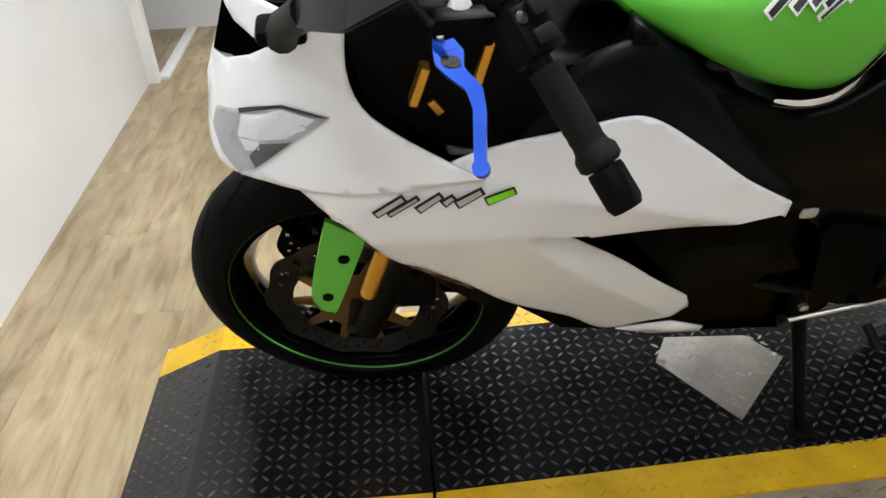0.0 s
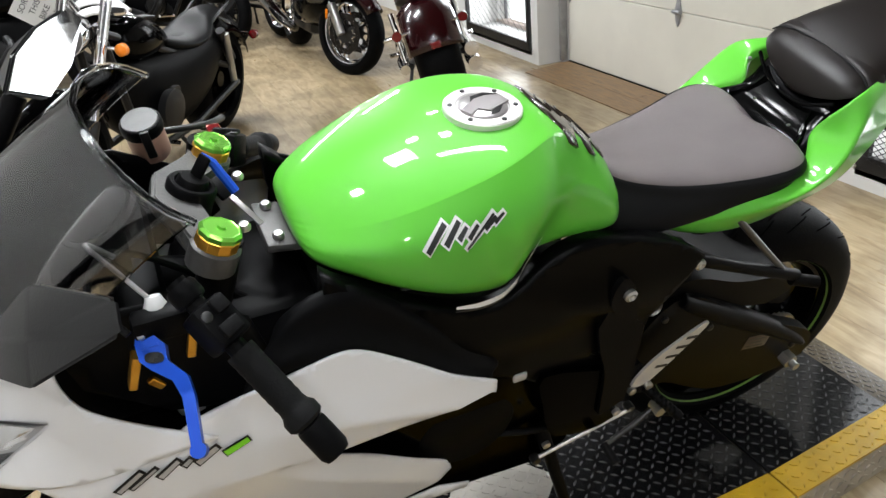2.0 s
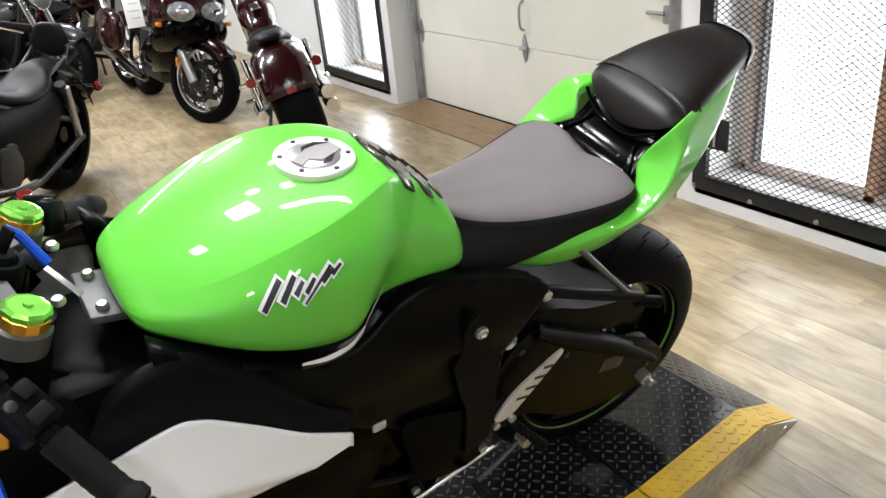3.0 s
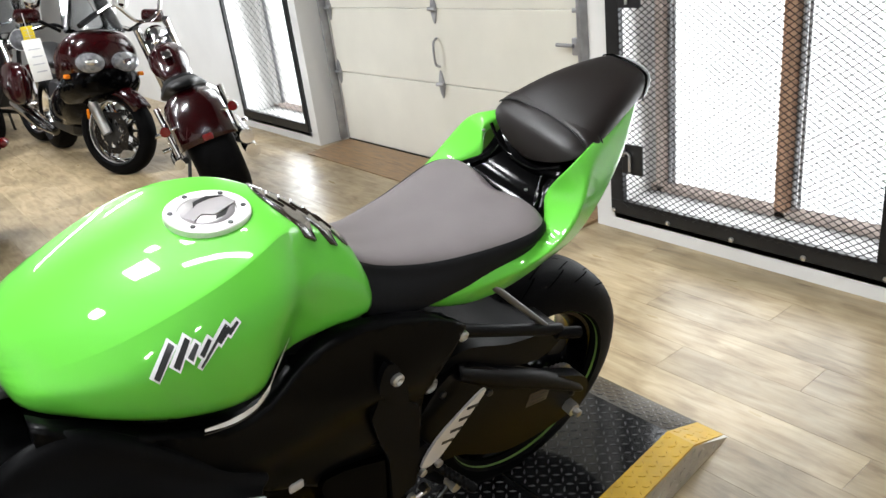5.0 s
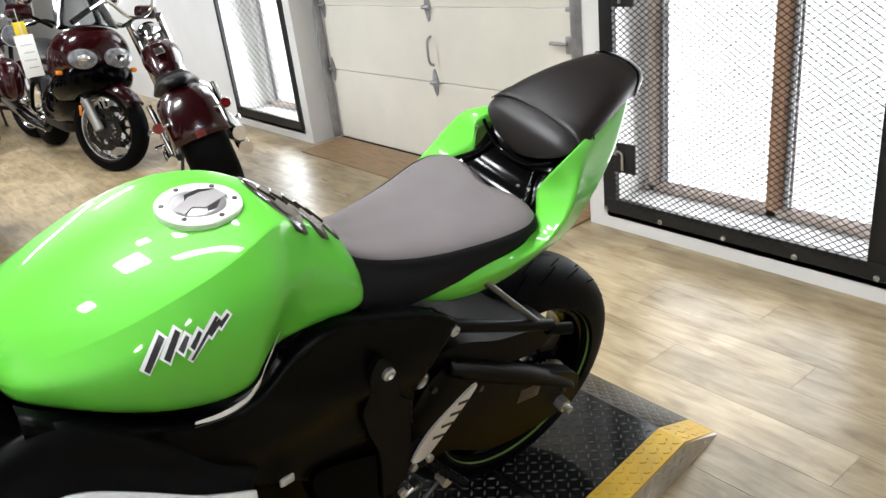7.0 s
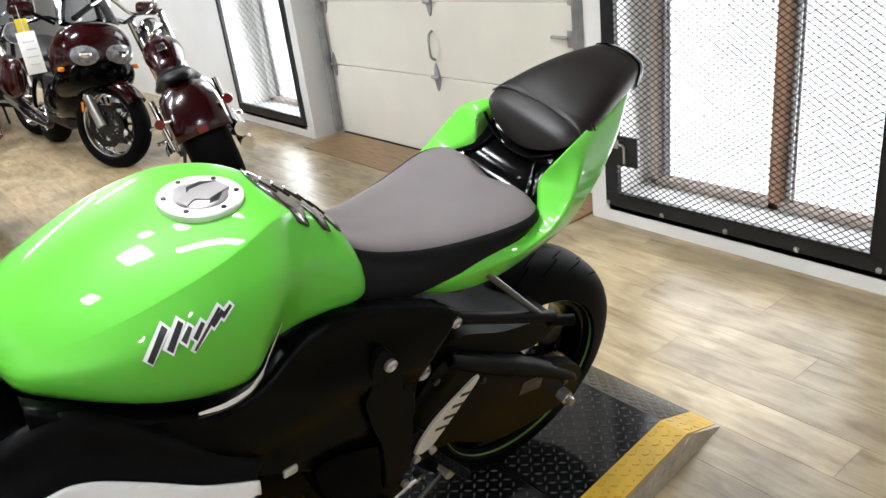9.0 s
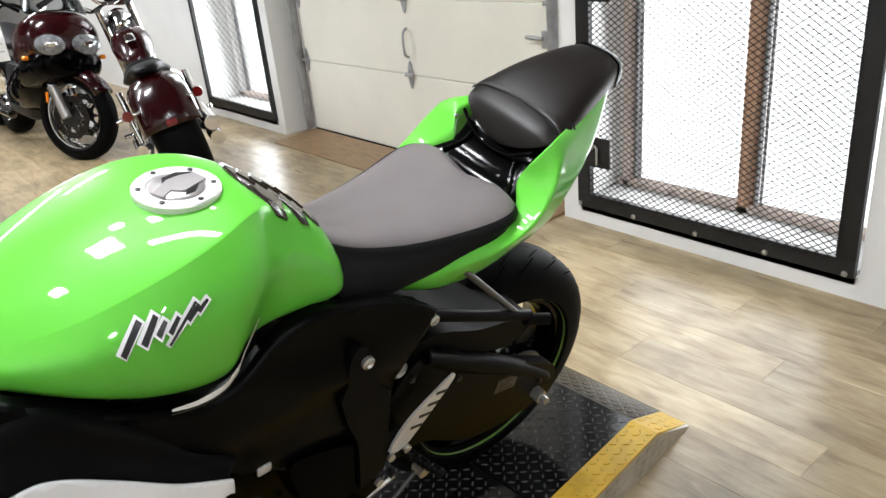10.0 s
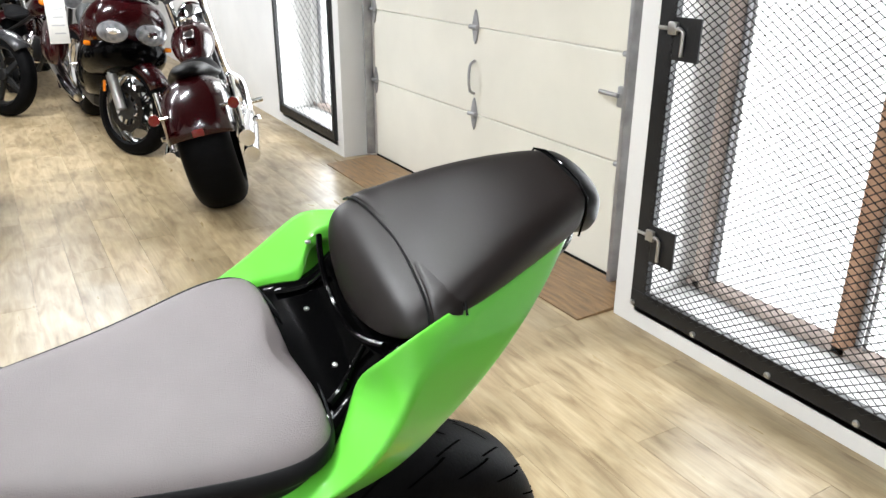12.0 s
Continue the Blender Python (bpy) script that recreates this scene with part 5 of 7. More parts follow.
# ---- tank ----
FLAP = material("grey_steel_flap", (0.4, 0.38, 0.38), 0.3, 0.7, 0.1, 20)
CAPALU = material("satin_aluminium", (0.72, 0.7, 0.69), 0.4, 0.55, 0.08, 20)
PADGLOSS = material("gloss_carbon_pad", (0.02, 0.014, 0.01), 0.16, 0.0, 0.5, 60, coat=0.7, spec=0.5)
TANK = [
    (0.322, 0.952, (0.04, 0.943), (0.075, 0.932), (0.088, 0.922), 0.91),
    (0.352, 0.972, (0.082, 0.95), (0.115, 0.938), (0.113, 0.912), 0.89),
    (0.42, 1.002, (0.122, 0.971), (0.163, 0.944), (0.155, 0.886), 0.86),
    (0.50, 1.026, (0.136, 0.997), (0.181, 0.953), (0.162, 0.842), 0.82),
    (0.57, 1.036, (0.135, 1.013), (0.181, 0.955), (0.162, 0.828), 0.805),
    (0.62, 1.036, (0.118, 1.019), (0.177, 0.962), (0.156, 0.832), 0.815),
    (0.66, 1.03, (0.094, 1.02), (0.168, 0.966), (0.15, 0.846), 0.835),
    (0.69, 1.018, (0.078, 1.01), (0.148, 0.956), (0.136, 0.858), 0.85),
    (0.715, 1.002, (0.066, 0.994), (0.126, 0.946), (0.126, 0.856), 0.85),
    (0.745, 0.98, (0.056, 0.972), (0.112, 0.922), (0.12, 0.846), 0.845),
    (0.775, 0.95, (0.05, 0.941), (0.104, 0.896), (0.114, 0.834), 0.84),
    (0.812, 0.913, (0.045, 0.905), (0.088, 0.877), (0.1, 0.84), 0.845),
]


TANK_SLANT = {0.62: 0.03, 0.66: 0.062, 0.69: 0.066, 0.715: 0.05, 0.745: 0.025}


def tank_sections():
    """Half sections of the tank; those at the back lean, so that the knee hollow runs aslant."""
    secs = []
    for x, top, s, m, f, low in TANK:
        k = TANK_SLANT.get(x, 0.0)
        secs.append([(x, 0, top), (x, s[0] * 0.55, top + (s[1] - top) * 0.4), (x, s[0] * 0.9, top + (s[1] - top) * 0.86), (x, s[0], s[1]), (x - k * 0.25, (s[0] + m[0]) / 2 + 0.004, (s[1] + m[1]) / 2), (x - k * 0.5, m[0], m[1]), (x - k * 0.8, (m[0] + f[0]) / 2 + 0.003, (m[1] + f[1]) / 2), (x - k, f[0], f[1]), (x - k, f[0] * 0.6, low), (x - k, 0, low)])
    return secs


def tank_flank():
    """Points spread over the tank's side, for laying things on it."""
    secs, pts = [np.array(q) for q in tank_sections()], []
    for a, b in zip(secs, secs[1:]):
        for t in np.linspace(0, 1, 12):
            row = a + (b - a) * t
            for k in range(3, 7):
                for u in np.linspace(0, 1, 12):
                    pts.append(row[k] + (row[k + 1] - row[k]) * u)
    return np.array(pts)


FLANK = tank_flank()


def tank_side(x, z):
    """Half width of the tank at a place on its side."""
    d = (FLANK[:, 0] - x) ** 2 + (FLANK[:, 2] - z) ** 2
    near = np.argsort(d)[:8]
    w = 1 / (d[near] + 1e-6)
    return float((FLANK[near, 1] * w).sum() / w.sum()) - 0.003


def tank():
    tk = part("fuel_tank", loft(tank_sections()), GREEN, bike, "glossy bright green fuel tank", sub=2)
    sh = {(round(x, 3), round(s[0], 3)) for x, _, s, *_ in TANK}
    crease(tk, lambda a, b: (round(a.x, 3), round(abs(a.y), 3)) in sh and (round(b.x, 3), round(abs(b.y), 3)) in sh and 0.34 < a.x < 0.70 and 0.34 < b.x < 0.70, 0.9)
    rib = {tuple(round(c, 3) for c in p) for sec in tank_sections() if abs(sec[0][0] - 0.69) < 0.001 for p in sec[3:8]}
    at_rib = lambda v: (round(v.x, 3), round(abs(v.y), 3), round(v.z, 3)) in rib
    crease(tk, lambda a, b: at_rib(a) and at_rib(b), 0.55)
    for e in tk.data.edges:
        if tk.data.attributes["crease_edge"].data[e.index].value > 0.6:
            e.use_edge_sharp = True
    tk.matrix_basis = Matrix.Translation((0, 0, 0.95)) @ pose(0, 0, 0, -2.5, 0, 0) @ Matrix.Translation((0, 0, -0.95))
    c = Matrix.Translation((0.605, -0.012, 1.0325)) @ pose(0, 0, 0, 0, 2.5, 0) @ pose(0, 0, 0, 90, 0, 0)
    bm = nb()
    lathe(bm, [(0.054, -0.014), (0.054, 0.001), (0.052, 0.003), (0.0375, 0.003), (0.0355, 0.001)], 48, c)
    cap = part("fuel_cap", bm, CAPALU, bike, "round aluminium filler cap ring", m=tk.matrix_basis)
    bm = nb()
    lathe(bm, [(0.035, -0.004), (0.034, 0.002), (0.031, 0.004), (0.001, 0.004)], 40, c)
    part("cap_lid", bm, FLAP, cap, "brushed filler lid")
    bm = nb()
    prism(bm, [(-0.034, -0.016), (0.006, -0.02), (0.016, -0.006), (0.034, -0.012), (0.036, 0.006), (0.012, 0.012), (0.002, 0.024), (-0.02, 0.022), (-0.036, 0.008)], 0.0038, 0.0062, c @ pose(0, 0, 0, 0, 200, 0))
    part("key_flap", bm, FLAP, cap, "steel key flap", smooth=False)
    bm = nb()
    prism(bm, [(-0.034, 0.006), (-0.02, 0.021), (0.002, 0.0225), (0.012, 0.0115), (0.002, 0.016), (-0.018, 0.014)], 0.0063, 0.0069, c @ pose(0, 0, 0, 0, 200, 0))
    part("key_slot", bm, DECALBLACK, cap, "dark key recess", smooth=False)
    bm = nb()
    prism(bm, [(-0.026, -0.0145), (-0.003, -0.0285), (0.012, -0.026), (0.004, -0.0205), (-0.012, -0.018)], 0.004, 0.0046, c @ pose(0, 0, 0, 0, 200, 0))
    part("lid_recess", bm, DECALBLACK, cap, "black crescent recess", smooth=False)
    for k in range(6):
        a = 2 * math.pi * k / 6 + 0.3
        bm = nb()
        lathe(bm, [(0.0036, 0.003), (0.0036, 0.0045), (0.002, 0.005)], 8, c @ Matrix.Translation((0.0448 * math.cos(a), 0, 0.0448 * math.sin(a))))
        part("screw", bm, STEEL, cap)
    # gloss pad down the tank's back, with short claws to each side
    def pad_top(x, y):
        top = float(np.interp(x, [r[0] for r in TANK], [r[1] for r in TANK]))
        half = float(np.interp(x, [r[0] for r in TANK], [r[2][0] for r in TANK]))
        return top - 0.009 * min(1.0, (y / half) ** 2) - 0.75 * max(0.0, y - half)
    half = [(0.686, 0.008), (0.69, 0.03), (0.697, 0.06), (0.704, 0.083), (0.72, 0.081), (0.724, 0.06), (0.734, 0.04), (0.742, 0.062), (0.75, 0.07), (0.762, 0.066), (0.764, 0.045), (0.772, 0.034), (0.78, 0.05), (0.789, 0.05), (0.795, 0.03)]
    line = [(x, y) for x, y in half] + [(x, -y) for x, y in reversed(half)]
    inner = [Vector((0.69 + 0.011 * i, 0.01 * j)) for i in range(11) for j in range(-8, 9)]
    pts = [Vector(p) for p in line]
    inside = lambda q: sum(1 for k in range(len(pts)) if (pts[k].y > q.y) != (pts[k - 1].y > q.y) and q.x < pts[k].x + (q.y - pts[k].y) * (pts[k - 1].x - pts[k].x) / (pts[k - 1].y - pts[k].y)) % 2 == 1
    inner = [q for q in inner if inside(q) and min((q - p).length for p in pts) > 0.004]
    vs, _, fs, *_ = delaunay_2d_cdt(pts + inner, [(k, (k + 1) % len(pts)) for k in range(len(pts))], [], 1, 1e-5)
    bm = nb()
    bv = [bm.verts.new((v.x, v.y, pad_top(v.x, abs(v.y)) + 0.0035)) for v in vs]
    for f in fs:
        bm.faces.new([bv[k] for k in f])
    tp = part("tank_pad", bm, PADGLOSS, bike, "glossy dark tank pad with short claws", solid=0.006, m=tk.matrix_basis)
    for k in range(5):
        bm = nb()
        x = 0.694 + 0.018 * k
        tube(bm, [(x + 0.004 * abs(q), 0.008 * q, pad_top(x + 0.004 * abs(q), abs(0.008 * q)) + 0.0042) for q in (-3, -2, -1, 0, 1, 2, 3)], 0.0016, 5)
        part("pad_rib", bm, PADGLOSS, tp, "raised rib")
    # slanted brush-stroke decal on the side, and the pale flash at the rear edge
    st = [((0.4564, 0.95), (0.4843, 0.9764), 0.0062), ((0.4789, 0.9561), (0.501, 0.9789), 0.0062), ((0.4953, 0.9614), (0.5083, 0.9726), 0.005), ((0.5077, 0.9609), (0.5229, 0.9724), 0.005), ((0.5032, 0.9505), (0.5459, 0.9802), 0.0042), ((0.5306, 0.9666), (0.5482, 0.9766), 0.005), ((0.5445, 0.9707), (0.5589, 0.9788), 0.0042)]
    decal_strokes(tk, "decal", [(a, b, w, None) for a, b, w in st], 0.006, DECALWHITE, DECALBLACK, tank_side, -1, 0.0026, 0.006, "black brush-stroke decal with a pale edge")
    mid = spline([(0.50, 0.836), (0.535, 0.829), (0.567, 0.834), (0.592, 0.852), (0.612, 0.876), (0.63, 0.906)], 5)
    for off, wide, mt, lb, lf in ((0.0, 0.0052, DECALWHITE, "white flash along the tank's lower edge", 0.0055), (-0.0062, 0.0016, DECALBLACK, "thin black edge of the flash", 0.006)):
        rows = []
        for k, p in enumerate(mid):
            d = mid[min(k + 1, len(mid) - 1)] - mid[max(k - 1, 0)]
            n = np.array((-d[1], d[0])) / math.hypot(*d)
            h = wide * math.sin(math.pi * (0.06 + 0.94 * k / (len(mid) - 1))) ** 0.7 + 0.0003
            rows.append([(q[0], tank_side(*q) + lf, q[1]) for q in (p + n * (off - h), p + n * off, p + n * (off + h))])
        part("flash_decal", ribbon(rows, -1), mt, tk, lb)


tank()


# ---- seats and tail ----
# black leather; its brown tint stands for warm light bounced off the floor
PADLEATHER = material("black_leather_warm_sheen", (0.0065, 0.0043, 0.0036), 0.4, 0.0, 0.15, 9, bump=0.1, bump_scale=900, spec=0.3)


SEAT_Y = 0.004
# the tail stands a little askew: its far side sits further back
TAIL = Matrix(((1, 0.06, 0, 0.009), (0, 1, 0, 0.008), (0, 0, 1, 0), (0, 0, 0, 1)))


def rider_seat():
    """A broad saddle whose rear edge has two lobes, with dark sides that fall to the tail panels."""
    data = [(0.782, 0.925, 0.05), (0.82, 0.897, 0.063), (0.87, 0.884, 0.079), (0.92, 0.879, 0.097), (0.975, 0.878, 0.111), (1.03, 0.882, 0.126), (1.075, 0.888, 0.137), (1.108, 0.892, 0.139), (1.132, 0.895, 0.13), (1.146, 0.893, 0.108)]
    foot = [(0.108, 0.83), (0.113, 0.815), (0.117, 0.803), (0.122, 0.808), (0.13, 0.82), (0.138, 0.83), (0.146, 0.838), (0.142, 0.846), (0.122, 0.852), (0.094, 0.86)]
    secs = []
    for k, (x, t, w) in enumerate(data):
        last = k >= len(data) - 2
        back = (0.03 if k == len(data) - 1 else 0.012) if last else 0
        secs.append([(x - back, 0, t - (0.006 if last else 0)), (x - back * 0.6, w * 0.3, t - 0.002), (x, w * 0.6, t - 0.001), (x, w * 0.86, t - 0.004), (x, w, t - 0.012), (x, w + 0.004, t - 0.026), (x, w * 0.9, t - 0.05), (x, 0, t - 0.055)])
    seat = part("rider_seat", loft(secs), SEAT, bike, "grey vinyl rider seat with darker sides", sub=2)
    seat.matrix_basis = Matrix.Translation((0, SEAT_Y, 0))
    for s in (-1, 1):
        rows = []
        for (x, t, w), (fy, fz) in zip(data, foot):
            z0 = t - 0.012
            rows.append([(x, w - 0.003, z0 + 0.001), (x, w + 0.005, z0 - 0.004), (x, w + 0.009, z0 - 0.016), (x, w + (fy - w) * 0.8, z0 + (fz - z0) * 0.5), (x, fy, fz)])
        rows.append([(1.15, 0.05, 0.885), (1.152, 0.052, 0.88), (1.153, 0.054, 0.872), (1.153, 0.055, 0.865), (1.153, 0.06, 0.858)])
        part("seat_side", ribbon(rows, s), LEATHER, bike, "black seat side panel", sub=2, solid=0.003).matrix_basis = Matrix.Translation((0, SEAT_Y, 0))


def pillion_seat():
    """A flat-topped pad that narrows to the tail; its front face hangs down to a point in the middle."""
    # rows of x, top, half width, side, middle of the underside
    data = [(1.1945, 0.93, 0.026, 0.928, 0.921), (1.197, 0.947, 0.062, 0.937, 0.92), (1.204, 0.967, 0.092, 0.95, 0.922), (1.214, 0.979, 0.108, 0.96, 0.926), (1.228, 0.9865, 0.113, 0.962, 0.93), (1.246, 0.992, 0.114, 0.962, 0.935), (1.262, 1.001, 0.112, 0.963, 0.94), (1.31, 1.02, 0.1, 0.97, 0.955), (1.37, 1.038, 0.082, 0.98, 0.965), (1.43, 1.048, 0.063, 0.992, 0.98), (1.46, 1.049, 0.051, 1.0, 0.985)]
    secs = [[(x, 0, t + 0.001), (x, w * 0.4, t), (x, w * 0.74, t - 0.002), (x, w * 0.93, t - 0.009), (x, w, t - 0.02 if t - b > 0.021 else b + 0.002), (x, w * 0.985, b), (x, w * 0.6, b * 0.55 + m * 0.45 - 0.003), (x, 0, m)] for x, t, w, b, m in data]
    ps = part("pillion_seat", loft(secs), PADLEATHER, bike, "black leather passenger pad with a grab strap", sub=2)
    rows = []
    for x, t, w in ((1.2335, 0.988, 0.114), (1.236, 0.9925, 0.1165), (1.266, 1.0, 0.1145), (1.269, 0.998, 0.1125)):
        half = [(x + 0.012, 0, t + 0.003), (x + 0.01, w * 0.4, t + 0.002), (x + 0.006, w * 0.74, t), (x + 0.002, w * 0.94, t - 0.008), (x, w * 1.0, t - 0.02), (x - 0.002, w * 0.96, t - 0.028)]
        rows.append([(a, -b_, c_) for a, b_, c_ in reversed(half)] + half[1:])
    part("grab_strap", ribbon(rows), PADLEATHER, ps, "black strap across the pad", sub=1, solid=0.004)
    for dz, dx in ((0.0022, -0.0012), (0.0022, 0.0375)):
        seam = [(1.2335 + dx + 0.012 - 0.012 * (abs(u) / 0.95) ** 1.4, u * 0.1145, 0.9905 + dz + dx * 0.22 - 0.0035 * abs(u) ** 2 - 0.017 * abs(u) ** 7) for u in (-1, -0.93, -0.8, -0.6, -0.3, 0, 0.3, 0.6, 0.8, 0.93, 1)]
        bm = nb()
        tube(bm, seam, 0.0014, 6)
        part("seam", bm, LEATHER, ps, "raised stitched seam")
    cap = [[(x, 0, t + 0.002), (x, w * 0.5, t), (x, w * 0.85, t - 0.006), (x, w, t - 0.018), (x, w * 0.98, t - (t - b) * 0.6), (x, w * 0.7, b), (x, 0, b)] for x, t, w, b in ((1.44, 1.049, 0.057, 0.985), (1.444, 1.051, 0.058, 0.98), (1.463, 1.048, 0.053, 0.972), (1.477, 1.038, 0.046, 0.968), (1.485, 1.02, 0.038, 0.968), (1.488, 1.0, 0.03, 0.972))]
    part("end_cap", loft(cap), SATIN, ps, "satin black rear end cap", sub=2)
    bm = nb()
    tube(bm, [(1.443, y, z) for y, z in ((-0.0585, 0.995), (-0.059, 1.025), (-0.054, 1.041), (-0.032, 1.0505), (0, 1.052), (0.032, 1.0505), (0.054, 1.041), (0.059, 1.025), (0.0585, 0.995))], 0.0014, 6)
    part("piping", bm, GLOSS, ps, "thin gloss piping round the cap")


def tail():
    """Creased side panels: a slim wing ahead, then a broad forward face and a flat flank behind the ridge."""
    # stations of upper edge, ridge and lower edge
    stations = [
        ((0.882, 0.105, 0.805), (0.8825, 0.106, 0.803), (0.884, 0.105, 0.8)),
        ((0.94, 0.119, 0.825), (0.945, 0.128, 0.806), (0.952, 0.120, 0.77)),
        ((1.02, 0.134, 0.842), (1.025, 0.152, 0.822), (1.04, 0.132, 0.766)),
        ((1.088, 0.144, 0.852), (1.082, 0.168, 0.84), (1.095, 0.142, 0.79)),
        ((1.132, 0.135, 0.862), (1.122, 0.174, 0.86), (1.14, 0.150, 0.813)),
        ((1.153, 0.116, 0.88), (1.152, 0.175, 0.883), (1.175, 0.153, 0.825)),
        ((1.174, 0.086, 0.906), (1.18, 0.168, 0.915), (1.206, 0.152, 0.836)),
        ((1.171, 0.116, 0.95), (1.196, 0.156, 0.942), (1.248, 0.142, 0.857)),
        ((1.196, 0.130, 0.986), (1.22, 0.139, 0.966), (1.292, 0.129, 0.88)),
        ((1.259, 0.105, 0.984), (1.272, 0.117, 0.972), (1.34, 0.111, 0.911)),
        ((1.349, 0.077, 0.987), (1.356, 0.086, 0.976), (1.392, 0.084, 0.951)),
        ((1.43, 0.054, 0.998), (1.431, 0.056, 0.996), (1.437, 0.050, 0.991)),
    ]
    # the far panel lies lower beside the pad
    far_edge = {7: ((1.184, 0.106, 0.926), (1.196, 0.156, 0.938)), 8: ((1.2, 0.118, 0.94), (1.22, 0.139, 0.945)), 9: ((1.259, 0.105, 0.945), (1.272, 0.117, 0.95)), 10: ((1.349, 0.077, 0.962), (1.356, 0.086, 0.965))}
    key = lambda v: (round(v.x, 3), round(abs(v.y), 3), round(v.z, 3))
    sharp = {st[1] for st in stations} | {e[1] for e in far_edge.values()}
    for s in (-1, 1):
        rows = []
        for k, (u, r, l) in enumerate(stations):
            u, r, l = Vector(u), Vector(r), Vector(l)
            if s > 0 and 7 <= k <= 10:
                u, r = far_edge[k]
                u, r = Vector(u), Vector(r)
            inn = u + Vector((0.0, -0.008, -0.014)) * (0.3 if k in (0, 11) else 1)
            rows.append([tuple(inn), tuple(u), tuple(u.lerp(r, 0.5) + Vector((0, 0.002, 0.001))), tuple(r), tuple(r.lerp(l, 0.5) + Vector((0, 0.002, 0))), tuple(l)])
        pn = part("tail_fairing", ribbon(rows, s), GREEN, bike, "green tail fairing panel", sub=2, solid=0.004)
        crease(pn, lambda a, b: key(a) in sharp and key(b) in sharp, 0.85)
        edge = {tuple(far_edge[k][0] if s > 0 and k in far_edge else st[0]) for k, st in enumerate(stations)}
        crease(pn, lambda a, b: key(a) in edge and key(b) in edge, 0.8)
    data = [(1.06, 0.855, 0.10, 0.82), (1.12, 0.865, 0.13, 0.80), (1.148, 0.872, 0.122, 0.80), (1.168, 0.882, 0.104, 0.81), (1.19, 0.902, 0.094, 0.82), (1.215, 0.93, 0.1, 0.83), (1.25, 0.945, 0.104, 0.85), (1.32, 0.965, 0.088, 0.89), (1.42, 0.984, 0.058, 0.94), (1.47, 0.98, 0.04, 0.955)]
    tu = part("tail_unit", loft([[(x, 0, t), (x, w * 0.5, t + 0.002), (x, w * 0.85, t + 0.006), (x, w, t + 0.002), (x, w * 0.9, b), (x, 0, b)] for x, t, w, b in data]), GLOSS, bike, "gloss black tail unit", sub=2)
    # moulded lip under the pad and the rib that runs down to the seat on each side
    bm = nb()
    tube(bm, spline([(1.195, -0.092, 0.946), (1.19, -0.07, 0.933), (1.187, -0.04, 0.919), (1.186, 0, 0.914), (1.187, 0.04, 0.919), (1.19, 0.07, 0.933), (1.195, 0.092, 0.946)], 4), 0.0035, 8)
    part("lip", bm, GLOSS, tu, "gloss moulded lip under the pad")
    for s in (-1, 1):
        bm = nb()
        tube(bm, spline([(1.19, s * 0.06, 0.917), (1.178, s * 0.066, 0.9), (1.163, s * 0.078, 0.887), (1.146, s * 0.088, 0.88)], 4), [0.003] * 6 + [0.005] * 7, 8)
        part("rib", bm, GLOSS, tu, "gloss moulded rib")
        # bright studs added in place of the glints on the gloss ridges
        for x, y, z in ((1.168, 0.045, 0.884), (1.186, 0.102, 0.93)):
            bm = nb()
            lathe(bm, [(0.0036, 0.0), (0.0036, 0.002), (0.001, 0.003)], 10, Matrix.Translation((x, s * y, z)) @ pose(0, 0, 0, 75, 0, 0))
            part("screw", bm, ALU, tu, "small bright stud in place of a glint")


before = set(scene.objects)
pillion_seat()
tail()
for ob in [o for o in scene.objects if o not in before]:
    ob.data.transform(TAIL)
rider_seat()


